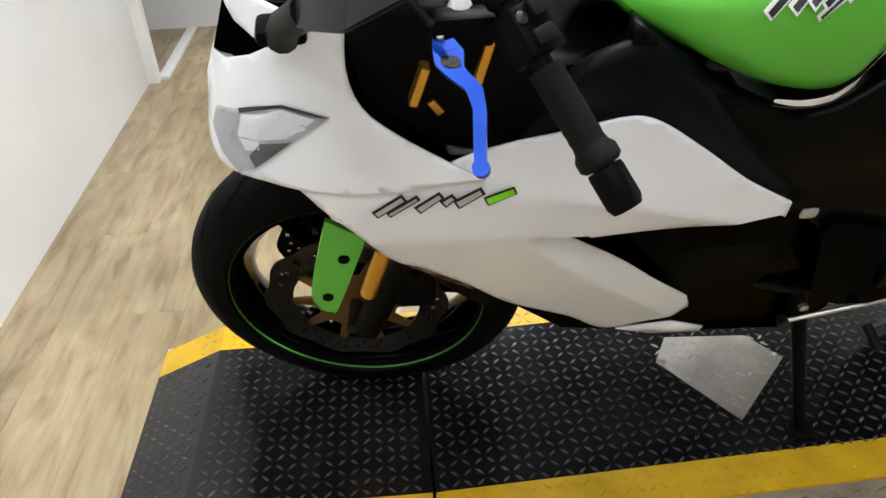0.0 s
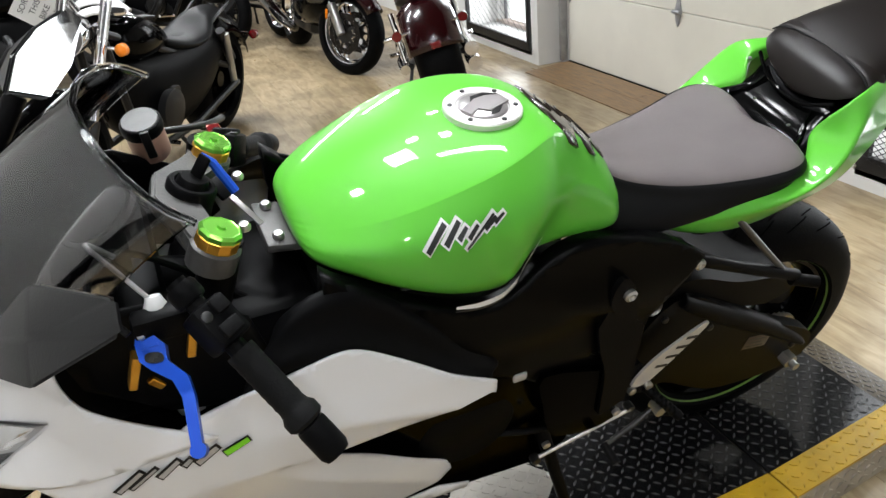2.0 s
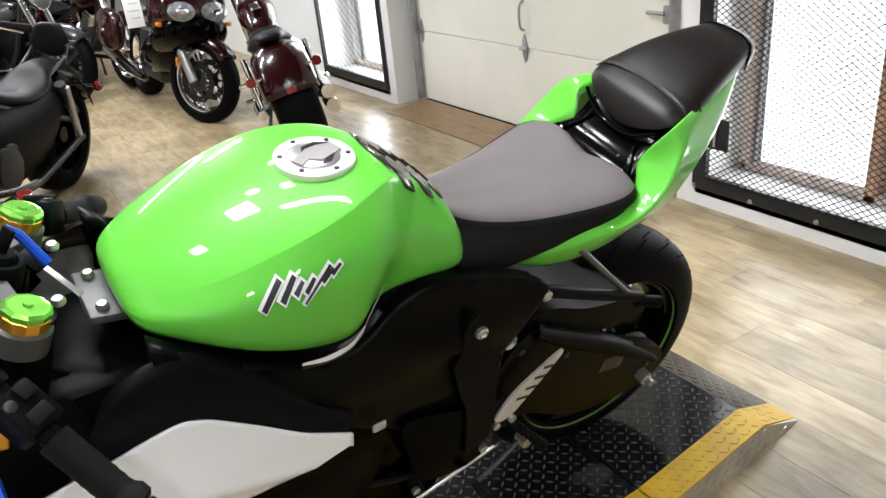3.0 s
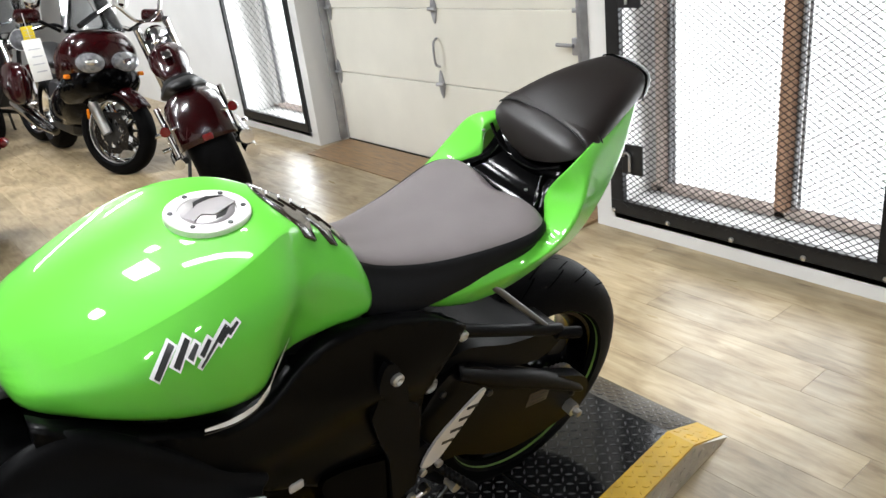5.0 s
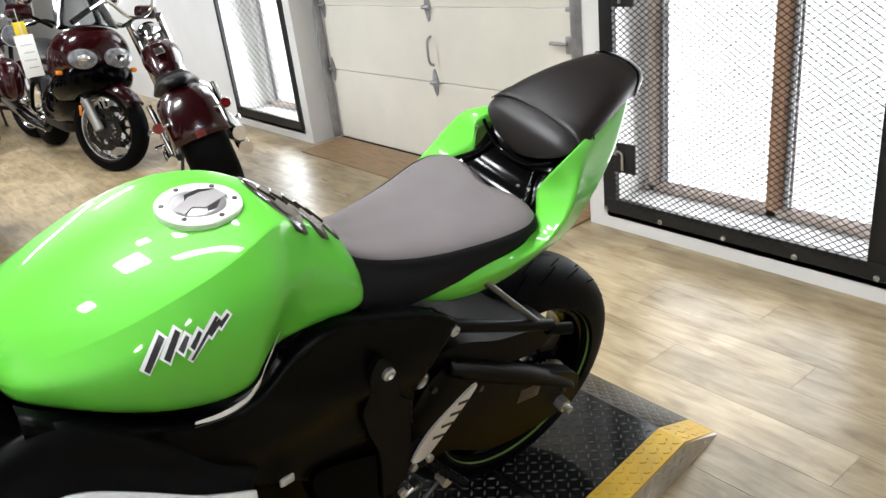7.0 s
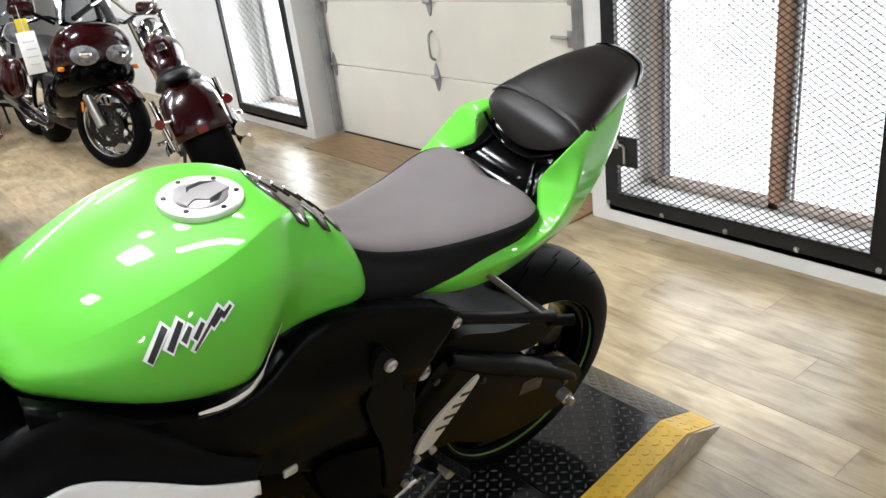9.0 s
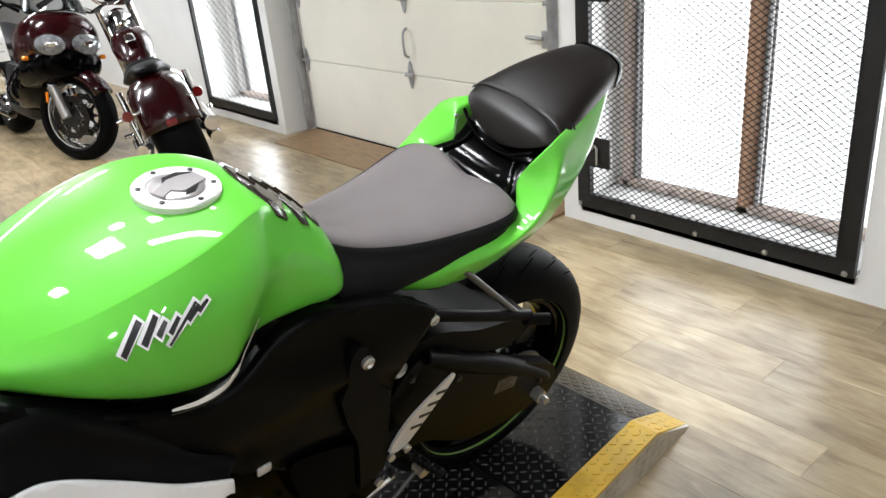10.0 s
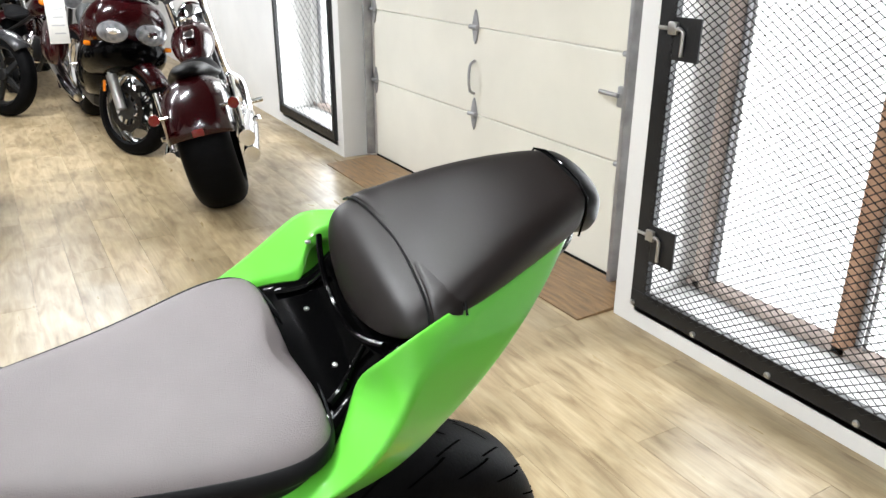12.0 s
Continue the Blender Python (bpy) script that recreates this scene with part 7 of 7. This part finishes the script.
def cruiser(label, m, paint, wide=0.10, backrest=False, screen_=False, bags=False, wb=1.5, bars=0.16, rim=None, front_fender=None, amber=True, dark=False):
    b = thing("cruiser_motorcycle", label, "motorcycle", "showroom motorcycles", m=m)
    rim = rim or CHROME
    bright = STEEL_BLACK if dark else CHROME
    fw = wheel(b, 0, 0.315, 0.315, 0.235, 0.06, 5, 0.0, name="front_wheel", rim=rim, stripe=None, grooves=False, w=0.03)
    brake_disc(fw, 0, 0.315, 0.14, -0.07, carrier=bright)
    wheel(b, wb, 0.315, 0.32, 0.215, wide, 5, 0.0, name="rear_wheel", rim=rim, stripe=None, grooves=False, w=0.03)
    fork(b, 0, 0.315, 0.10, 0.98, bright)
    fender(b, 0, 0.315, 0.35, 0.08, 40, 150, front_fender or paint, "front_fender", "painted front fender")
    fender(b, wb, 0.315, 0.37, wide + 0.03, 62, 158, paint, "rear_fender", "painted wide rear fender", 0.1)
    blob([(0.42, 0.80, 0.05, 0.74), (0.46, 0.845, 0.10, 0.68), (0.58, 0.87, 0.135, 0.64), (0.72, 0.84, 0.13, 0.64), (0.86, 0.76, 0.09, 0.64), (0.92, 0.70, 0.05, 0.64)], paint, "fuel_tank", b, "painted teardrop tank")
    bm = nb()
    box(bm, 0.50, 0.86, -0.03, 0.03, 0.0, 0.012, 0.005, Matrix.Translation((0, 0, 0.868)) @ pose(0, 0, 0, 0, 0, 0))
    for v in bm.verts:
        v.co.z += -0.28 * max(0, v.co.x - 0.6) ** 1.0 - (0.02 if v.co.x < 0.52 else 0)
    con = part("tank_console", bm, bright, b, "tank console")
    bm = nb()
    lathe(bm, [(0.05, 0), (0.052, 0.012), (0.046, 0.018), (0.001, 0.018)], 24, pose(0.55, 0, 0.873, 90, 0, 0))
    part("dial", bm, CHROME, con, "round chrome speedometer")
    blob([(0.86, 0.70, 0.07, 0.64), (0.92, 0.69, 0.11, 0.62), (1.08, 0.645, 0.15, 0.59), (1.25, 0.67, 0.15, 0.60), (1.33, 0.735, 0.11, 0.63), (1.40, 0.74, 0.09, 0.67), (1.58, 0.745, 0.07, 0.69)], LEATHER, "seat", b, "black leather stepped seat")
    v_engine(b, 0.72, 0.42, bright)
    bm = nb()
    for s in (-1, 1):
        tube(bm, [(0.30, s * 0.06, 0.88), (0.42, s * 0.09, 0.45), (0.55, s * 0.12, 0.22), (1.0, s * 0.14, 0.22), (wb, s * 0.16, 0.315)], 0.02, 8)
        tube(bm, [(0.32, s * 0.05, 0.84), (0.9, s * 0.08, 0.62), (wb, s * 0.14, 0.40)], 0.018, 8)
    part("frame", bm, STEEL_BLACK, b, "black tubular frame")
    exhaust(b, 0.55, wb + 0.15, 0.2, 0.24, bright)
    handlebar(b, 0.36, 0.38, 1.0, bars, 0.24, bright)
    bm = nb()
    lathe(bm, [(0.02, 0.10), (0.07, 0.05), (0.088, -0.02), (0.09, -0.06)], 24, pose(0.2, 0, 0.86, 0, 0, -90))
    hl = part("headlight", bm, CHROME, b, "round chrome headlight")
    bm = nb()
    lathe(bm, [(0.085, -0.061), (0.06, -0.075), (0.001, -0.08)], 24, pose(0.2, 0, 0.86, 0, 0, -90))
    part("lens", bm, LAMPGREY, hl, "clear headlight glass")
    signals(b, wb + 0.22, 0.55, 0.19, REDLENS, "red rear indicator")
    if amber:
        signals(b, 0.24, 0.80, 0.2, AMBER, "amber front indicator")
    bm = nb()
    box(bm, wb + 0.315, wb + 0.345, -0.03, 0.03, 0.45, 0.49, 0.01)
    part("tail_lamp", bm, REDLENS, b, "red tail lamp")
    for s in (-1, 1):
        bm = nb()
        tube(bm, [(0.48, s * 0.14, 0.3), (0.48, s * 0.30, 0.3)], 0.015, 8)
        part("foot_peg", bm, CHROME, b)
        bm = nb()
        tube(bm, [(wb - 0.02, s * (wide + 0.05), 0.32), (wb - 0.12, s * (wide + 0.06), 0.62)], [0.02, 0.018], 12)
        part("shock", bm, ALU if dark else CHROME, b, "chrome rear shock")
    if dark:
        blob([(0.40, 0.66, 0.06, 0.42), (0.5, 0.68, 0.12, 0.24), (0.8, 0.66, 0.17, 0.2), (1.15, 0.66, 0.17, 0.24), (1.35, 0.68, 0.14, 0.36), (1.5, 0.68, 0.11, 0.46), (1.6, 0.62, 0.05, 0.5)], PLASTIC, "side_cover", b, "black side cover")
        for s in (-1, 1):
            bm = nb()
            lathe(bm, [(0.1, s * 0.15), (0.105, s * 0.19), (0.08, s * 0.2), (0.03, s * 0.205)], 24, Matrix.Translation((0.66, 0, 0.4)))
            part("engine_cover", bm, STEEL_BLACK, b, "round black engine cover")
        for s in (-1, 1):
            bm = nb()
            tube(bm, [(1.5, s * (wide + 0.03), 0.45), (1.36, s * (wide + 0.035), 0.64)], [0.028, 0.026], 12)
            part("shock_spring", bm, STEEL, b, "dark coil spring")
    else:
        for s in (-1, 1):
            bm = nb()
            box(bm, 0.92, 1.12, s * 0.19 - 0.03, s * 0.19 + 0.03, 0.26, 0.38, 0.025)
            part("side_case", bm, CHROME, b, "chrome gearbox side case")
            bm = nb()
            tube(bm, [(1.15, s * 0.17, 0.33), (1.18, s * 0.27, 0.34)], 0.014, 10)
            part("passenger_peg", bm, CHROME, b, "chrome passenger peg")
            bm = nb()
            tube(bm, spline([(1.2, s * (wide + 0.06), 0.34), (1.36, s * (wide + 0.075), 0.33), (wb + 0.06, s * (wide + 0.07), 0.32)], 4), [0.022] * 4 + [0.03] * 5, 12)
            part("axle_cover", bm, CHROME, b, "chrome swingarm and axle cover")
    bm = nb()
    tube(bm, [(0.8, -0.12, 0.22), (0.9, -0.2, 0.05), (0.93, -0.24, 0.01)], 0.012, 8)
    part("side_stand", bm, STEEL, b)
    if backrest:
        bm = nb()
        for s in (-1, 1):
            tube(bm, [(1.35, s * 0.09, 0.68), (1.56, s * 0.10, 0.75), (1.62, s * 0.09, 0.80)], 0.009, 8)
        tube(bm, [(1.56, -0.1, 0.80), (1.7, -0.1, 0.80), (1.7, 0.1, 0.80), (1.56, 0.1, 0.80)], 0.008, 8)
        part("luggage_rack", bm, STEEL, b, "black luggage rack")
        blob([(1.575, 0.86, 0.05, 0.76), (1.59, 0.92, 0.11, 0.73), (1.63, 0.925, 0.11, 0.72), (1.65, 0.87, 0.06, 0.75)], LEATHER, "backrest", b, "black leather backrest pad")
    if screen_:
        bm = nb()
        rows = []
        for i in range(6):
            v = i / 5
            rows.append([bm.verts.new((0.18 + 0.14 * v + 0.10 * u * u, u * (0.24 - 0.05 * v * v), 0.92 + 0.42 * v - 0.05 * u * u)) for u in (-1, -0.7, -0.35, 0, 0.35, 0.7, 1)])
        for p, q in zip(rows, rows[1:]):
            for k in range(6):
                bm.faces.new((p[k], p[k + 1], q[k + 1], q[k]))
        edge = [v.co.copy() for v in rows[-1]]
        sc = part("windscreen", bm, CLEAR, b, "clear touring windscreen", solid=0.004, sub=1)
        bm = nb()
        tube(bm, edge, 0.006, 6)
        part("screen_edge", bm, CHROME, sc)
    if bags:
        for s in (-1, 1):
            blob([(1.2, 0.60, 0.04, 0.40), (1.25, 0.66, 0.085, 0.32), (1.5, 0.67, 0.09, 0.30), (1.78, 0.64, 0.085, 0.33), (1.84, 0.58, 0.04, 0.4)], paint, "saddlebag", b, "hard saddlebag", 2).matrix_basis = Matrix.Translation((0, s * 0.26, 0))
    return b


PALEGLASS = material("pale_headlight_glass", (0.26, 0.265, 0.28), 0.12, 0.2, 0.5, 40, coat=1.0)


def sport_tourer(label, m, paint):
    b = thing("touring_motorcycle", label, "motorcycle", "showroom motorcycles", m=m)
    fw = wheel(b, 0, 0.30, 0.30, 0.222, 0.062, 5, 0.025, name="front_wheel", rim=CHROME, stripe=None, grooves=False, w=0.018)
    for s in (-1, 1):
        brake_disc(fw, 0, 0.30, 0.145, s * 0.066, carrier=STEEL)
    wheel(b, 1.42, 0.30, 0.30, 0.215, 0.09, 5, 0.025, name="rear_wheel", rim=CHROME, stripe=None, grooves=False, w=0.018)
    turned = [fw, fender(b, 0, 0.30, 0.33, 0.078, 35, 150, paint, "front_fender", "painted front fender"), *fork(b, 0, 0.30, 0.105, 0.85, ALU)]
    for ob in turned:
        ob.matrix_basis = Matrix.Translation((0.09, 0, 0)) @ pose(0, 0, 0, 0, 0, 30) @ Matrix.Translation((-0.09, 0, 0))
    blob([(-0.10, 0.80, 0.10, 0.70), (-0.06, 0.93, 0.20, 0.64), (0.05, 1.0, 0.26, 0.62), (0.2, 0.98, 0.27, 0.55), (0.32, 0.90, 0.25, 0.5), (0.42, 0.84, 0.2, 0.5)], paint, "front_cowl", b, "dark painted front cowl")
    blob([(0.10, 0.72, 0.15, 0.5), (0.2, 0.72, 0.24, 0.34), (0.45, 0.70, 0.25, 0.26), (0.8, 0.55, 0.22, 0.24), (0.95, 0.45, 0.15, 0.28)], GLOSS, "side_fairing", b, "dark side fairing")
    blob([(-0.112, 0.735, 0.09, 0.60), (-0.075, 0.765, 0.195, 0.55), (0.03, 0.775, 0.255, 0.5), (0.2, 0.75, 0.275, 0.44), (0.3, 0.7, 0.26, 0.4)], GLOSS, "nose_panel", b, "black lower nose panel")
    for s in (-1, 1):
        bm = nb()
        lathe(bm, [(0.001, 0.05), (0.055, 0.046), (0.088, 0.03), (0.095, -0.03)], 22, pose(-0.078, s * 0.11, 0.775, 0, 0, 90 - s * 14))
        for v in bm.verts:
            v.co.z = 0.775 + (v.co.z - 0.775) * 0.72
        hl = part("headlight", bm, PALEGLASS, b, "clear headlight with bright reflector")
        bm = nb()
        lathe(bm, [(0.001, 0.055), (0.03, 0.052), (0.036, 0.046)], 18, pose(-0.08, s * 0.105, 0.78, 0, 0, 90 - s * 14))
        for v in bm.verts:
            v.co.z = 0.78 + (v.co.z - 0.78) * 0.6
        part("reflector", bm, CHROME, hl, "bright faceted reflector")
        bm = nb()
        tube(bm, [(0.08, s * 0.22, 0.97), (0.12, s * 0.36, 1.05)], 0.012, 8)
        st = part("mirror_stem", bm, PLASTIC, b)
        bm = nb()
        box(bm, 0.09, 0.15, s * 0.40 - 0.08, s * 0.40 + 0.08, 1.02, 1.11, 0.03)
        part("mirror", bm, paint, st, "painted mirror housing")
        bm = nb()
        box(bm, 0.0, 0.04, s * 0.24 - 0.02, s * 0.24 + 0.02, 0.67, 0.70, 0.01)
        part("indicator", bm, AMBER, b, "amber indicator in the fairing")
        bm = nb()
        box(bm, -0.005, 0.02, s * 0.14 - 0.008, s * 0.14 + 0.008, 0.40, 0.47, 0.006)
        part("reflector_lens", bm, AMBER, b, "amber fork reflector")
        blob([(1.15, 0.64, 0.03, 0.45), (1.2, 0.70, 0.085, 0.38), (1.45, 0.72, 0.10, 0.36), (1.68, 0.70, 0.08, 0.4), (1.74, 0.62, 0.03, 0.45)], paint, "saddlebag", b, "painted hard pannier").matrix_basis = Matrix.Translation((0, s * 0.27, 0))
    bm = nb()
    rows = []
    for i in range(6):
        v = i / 5
        rows.append([bm.verts.new((-0.02 + 0.26 * v + 0.12 * u * u, u * (0.21 - 0.07 * v), 0.98 + 0.33 * v - 0.04 * u * u)) for u in (-1, -0.7, -0.35, 0, 0.35, 0.7, 1)])
    for p, q in zip(rows, rows[1:]):
        for k in range(6):
            bm.faces.new((p[k], p[k + 1], q[k + 1], q[k]))
    part("windscreen", bm, CLEAR, b, "clear tall windscreen", solid=0.004, sub=1)
    blob([(0.40, 0.84, 0.12, 0.7), (0.5, 0.93, 0.16, 0.66), (0.7, 0.90, 0.16, 0.62), (0.84, 0.80, 0.12, 0.62)], paint, "fuel_tank", b, "painted tank")
    blob([(0.82, 0.76, 0.11, 0.68), (0.95, 0.75, 0.16, 0.66), (1.15, 0.79, 0.16, 0.68), (1.4, 0.86, 0.14, 0.74), (1.5, 0.86, 0.08, 0.78)], LEATHER, "seat", b, "black leather seat")
    handlebar(b, 0.36, 0.34, 0.94, 0.06, 0.16, PLASTIC)
    bm = nb()
    box(bm, 0.45, 1.0, -0.15, 0.15, 0.22, 0.6, 0.05)
    part("engine", bm, STEEL_BLACK, b, "dark engine")
    bm = nb()
    tube(bm, [(0.7, 0.2, 0.24), (1.0, 0.22, 0.27), (1.7, 0.24, 0.36)], [0.03, 0.05, 0.055], 12)
    part("exhaust_pipe", bm, CHROME, b, "chrome silencer")
    bm = nb()
    tube(bm, [(0.75, -0.12, 0.24), (0.85, -0.22, 0.06), (0.88, -0.26, 0.01)], 0.012, 8)
    part("side_stand", bm, STEEL, b)
    return b


red_cruiser = cruiser("dark red cruiser motorcycle with a wide rear tyre", standing(2.32, 4.74, 0.28, 0.96, 11), RED, wide=0.13, amber=False)
red_tourer = sport_tourer("dark red touring motorcycle with a white price tag", standing(1.60, 4.60, 0.02, -1.0, 9), RED)
cruiser("dark red cruiser motorcycle with hard saddlebags", standing(1.54, 6.5, 0.3, -0.95, 9), RED, bags=True, screen_=True)
cruiser("black cruiser motorcycle in the far row", standing(1.4, 8.6, 0.3, -0.95, 9), GLOSS, bags=True, screen_=True)
black_cruiser = cruiser("black cruiser motorcycle with a backrest and rack", standing(-0.24, 2.62, -0.53, -0.85, 9), GLOSS, backrest=True, rim=GLOSS, bars=0.10, front_fender=GLOSS, dark=True)
cruiser("grey touring motorcycle with a clear windscreen", standing(0.98, 6.3, 0.6, -0.8, 9), material("dark_grey_paint", (0.03, 0.03, 0.032), 0.25, 0.0, 0.2, 6, coat=0.5), screen_=True, bags=True, rim=STEEL, dark=True, amber=False)
for k in range(3):
    cruiser("dark motorcycle with a white front fender", standing(0.02 - 0.03 * k, 5.1 + 0.62 * k, 0.97, -0.22, 9), GLOSS, wide=0.08, front_fender=DECALWHITE, rim=STEEL, dark=True)


def price_tag(m, colour, label, w, h):
    t = thing("price_tag", label, "tag", "price tags", m=m)
    bm = nb()
    box(bm, -0.001, 0.001, -w, w, -h, 0, 0.0005)
    part("card", bm, colour, t)
    bm = nb()
    tube(bm, [(0, 0, 0), (0.01, 0, 0.08)], 0.0015, 6)
    part("string", bm, DECALWHITE, t)
    for k in range(4):
        bm = nb()
        box(bm, -0.0016, -0.0012, -w * 0.7, w * (0.6 - 0.2 * (k % 2)), -h * (0.25 + 0.18 * k), -h * (0.22 + 0.18 * k))
        part("print_line", bm, DECALSILVER, t, smooth=False)


price_tag(pose(1.33, 4.62, 0.98, 0, 8, 80), PAPER, "white paper price tag hanging from a mirror", 0.055, 0.26)
price_tag(pose(1.33, 4.64, 1.06, 0, 0, 80), material("yellow_tag", (0.8, 0.6, 0.02), 0.6), "small yellow tag hanging from a mirror", 0.035, 0.1)


# ---- wall fittings ----
def sold_card():
    t = thing("sold_card", "white card with black words hung on a motorcycle", "card", m=pose(-0.17, 3.4, 0.885, 90, -52, -3))
    bm = nb()
    box(bm, -0.085, 0.085, -0.11, 0.11, -0.001, 0.001, 0.0005)
    card = part("card", bm, PAPER, t)
    for k, word in enumerate(("SORRY", "THIS", "BIKE", "IS SOLD")):
        data = bpy.data.curves.new("writing", "FONT")
        data.body, data.size, data.extrude, data.align_x = word, 0.038, 0.0004, "CENTER"
        data.materials.append(DECALBLACK)
        ob = new("writing", data)
        ob.parent = t
        ob.matrix_basis = pose(0, 0.055 - 0.047 * k, 0.0016)


sold_card()


def control_box():
    c = thing("control_box", "small beige keypad on the wall", "keypad")
    bm = nb()
    box(bm, -1.16, -1.02, 2.925, 2.949, 1.06, 1.15, 0.006)
    part("case", bm, material("beige_plastic", (0.5, 0.46, 0.36), 0.5), c)
    bm = nb()
    box(bm, -1.145, -1.06, 2.921, 2.926, 1.11, 1.135, 0.002)
    part("display", bm, DECALBLACK, c)
    a = thing("power_adapter", "black power adapter hanging on yellow and red wires", "adapter")
    bm = nb()
    box(bm, -0.95, -0.885, 2.905, 2.948, 0.285, 0.385, 0.01)
    part("case", bm, PLASTIC, a)
    for mt, pts, nm in ((WIRE_Y, [(-0.90, 2.93, 0.33), (-0.86, 2.935, 0.32), (-0.78, 2.938, 0.36), (-0.70, 2.938, 0.50), (-0.68, 2.938, 0.68), (-0.69, 2.938, 0.85), (-0.72, 2.938, 1.2), (-0.75, 2.938, 1.7)], "yellow wire"), (WIRE_R, [(-0.90, 2.93, 0.36), (-0.858, 2.938, 0.375), (-0.785, 2.938, 0.47), (-0.80, 2.938, 0.58), (-0.82, 2.938, 0.68), (-0.76, 2.938, 0.80), (-0.72, 2.938, 0.90), (-0.8, 2.938, 1.7)], "red wire"), (WIRE_R, [(-0.94, 2.93, 0.37), (-1.02, 2.94, 0.38), (-1.2, 2.94, 0.6), (-1.28, 2.94, 1.0), (-1.28, 2.94, 1.7)], "red wire")):
        bm = nb()
        tube(bm, spline(pts, 6), 0.004, 6)
        part("wire", bm, mt, a, nm)


control_box()

# ---- floor planks ----
PW, PL = 0.155, 1.05
bm = nb()
box(bm, 0.0003, PW - 0.0003, 0.0003, PL - 0.0003, -0.006, 0.0, 0.0005, None, 1)
plank_mesh = mesh_of(bm, OAK, False)
floor_ob = next(o for o in scene.objects if o.name == "floor")
made = 0
rest = nb()
for i in range(48):
    x = -4.2 + i * PW
    shift = (i * 0.37) % 1.0 * PL
    for j in range(17):
        y = -3.0 - shift + j * PL
        if y + PL < -3.0 or y > 12.9 or x > 3.0:
            continue
        if -1.0 < x < 2.9 and -1.6 < y < 6.2 and made < 300:
            p = new("plank", plank_mesh)
            p.parent = floor_ob
            p.matrix_basis = Matrix.Translation((x, y, 0))
            made += 1
        else:
            ya, yb = max(y + 0.0004, -3.0), min(y + PL - 0.0004, 13.0)
            a = [rest.verts.new((x + dx, yy, z)) for z in (-0.006, 0.0) for dx, yy in ((0.0004, ya), (PW - 0.0004, ya), (PW - 0.0004, yb), (0.0004, yb))]
            rest.faces.new(a[4:])
            for k in range(4):
                rest.faces.new((a[k], a[(k + 1) % 4], a[4 + (k + 1) % 4], a[4 + k]))
tagged(part("far_planks", rest, OAK, floor_ob, smooth=False), kind="stuff")


# ---- to true size ----
for ob in [o for o in scene.objects if o.parent is None and o.type in {"MESH", "EMPTY"}]:
    ob.matrix_basis = Matrix.Scale(K, 4) @ ob.matrix_basis
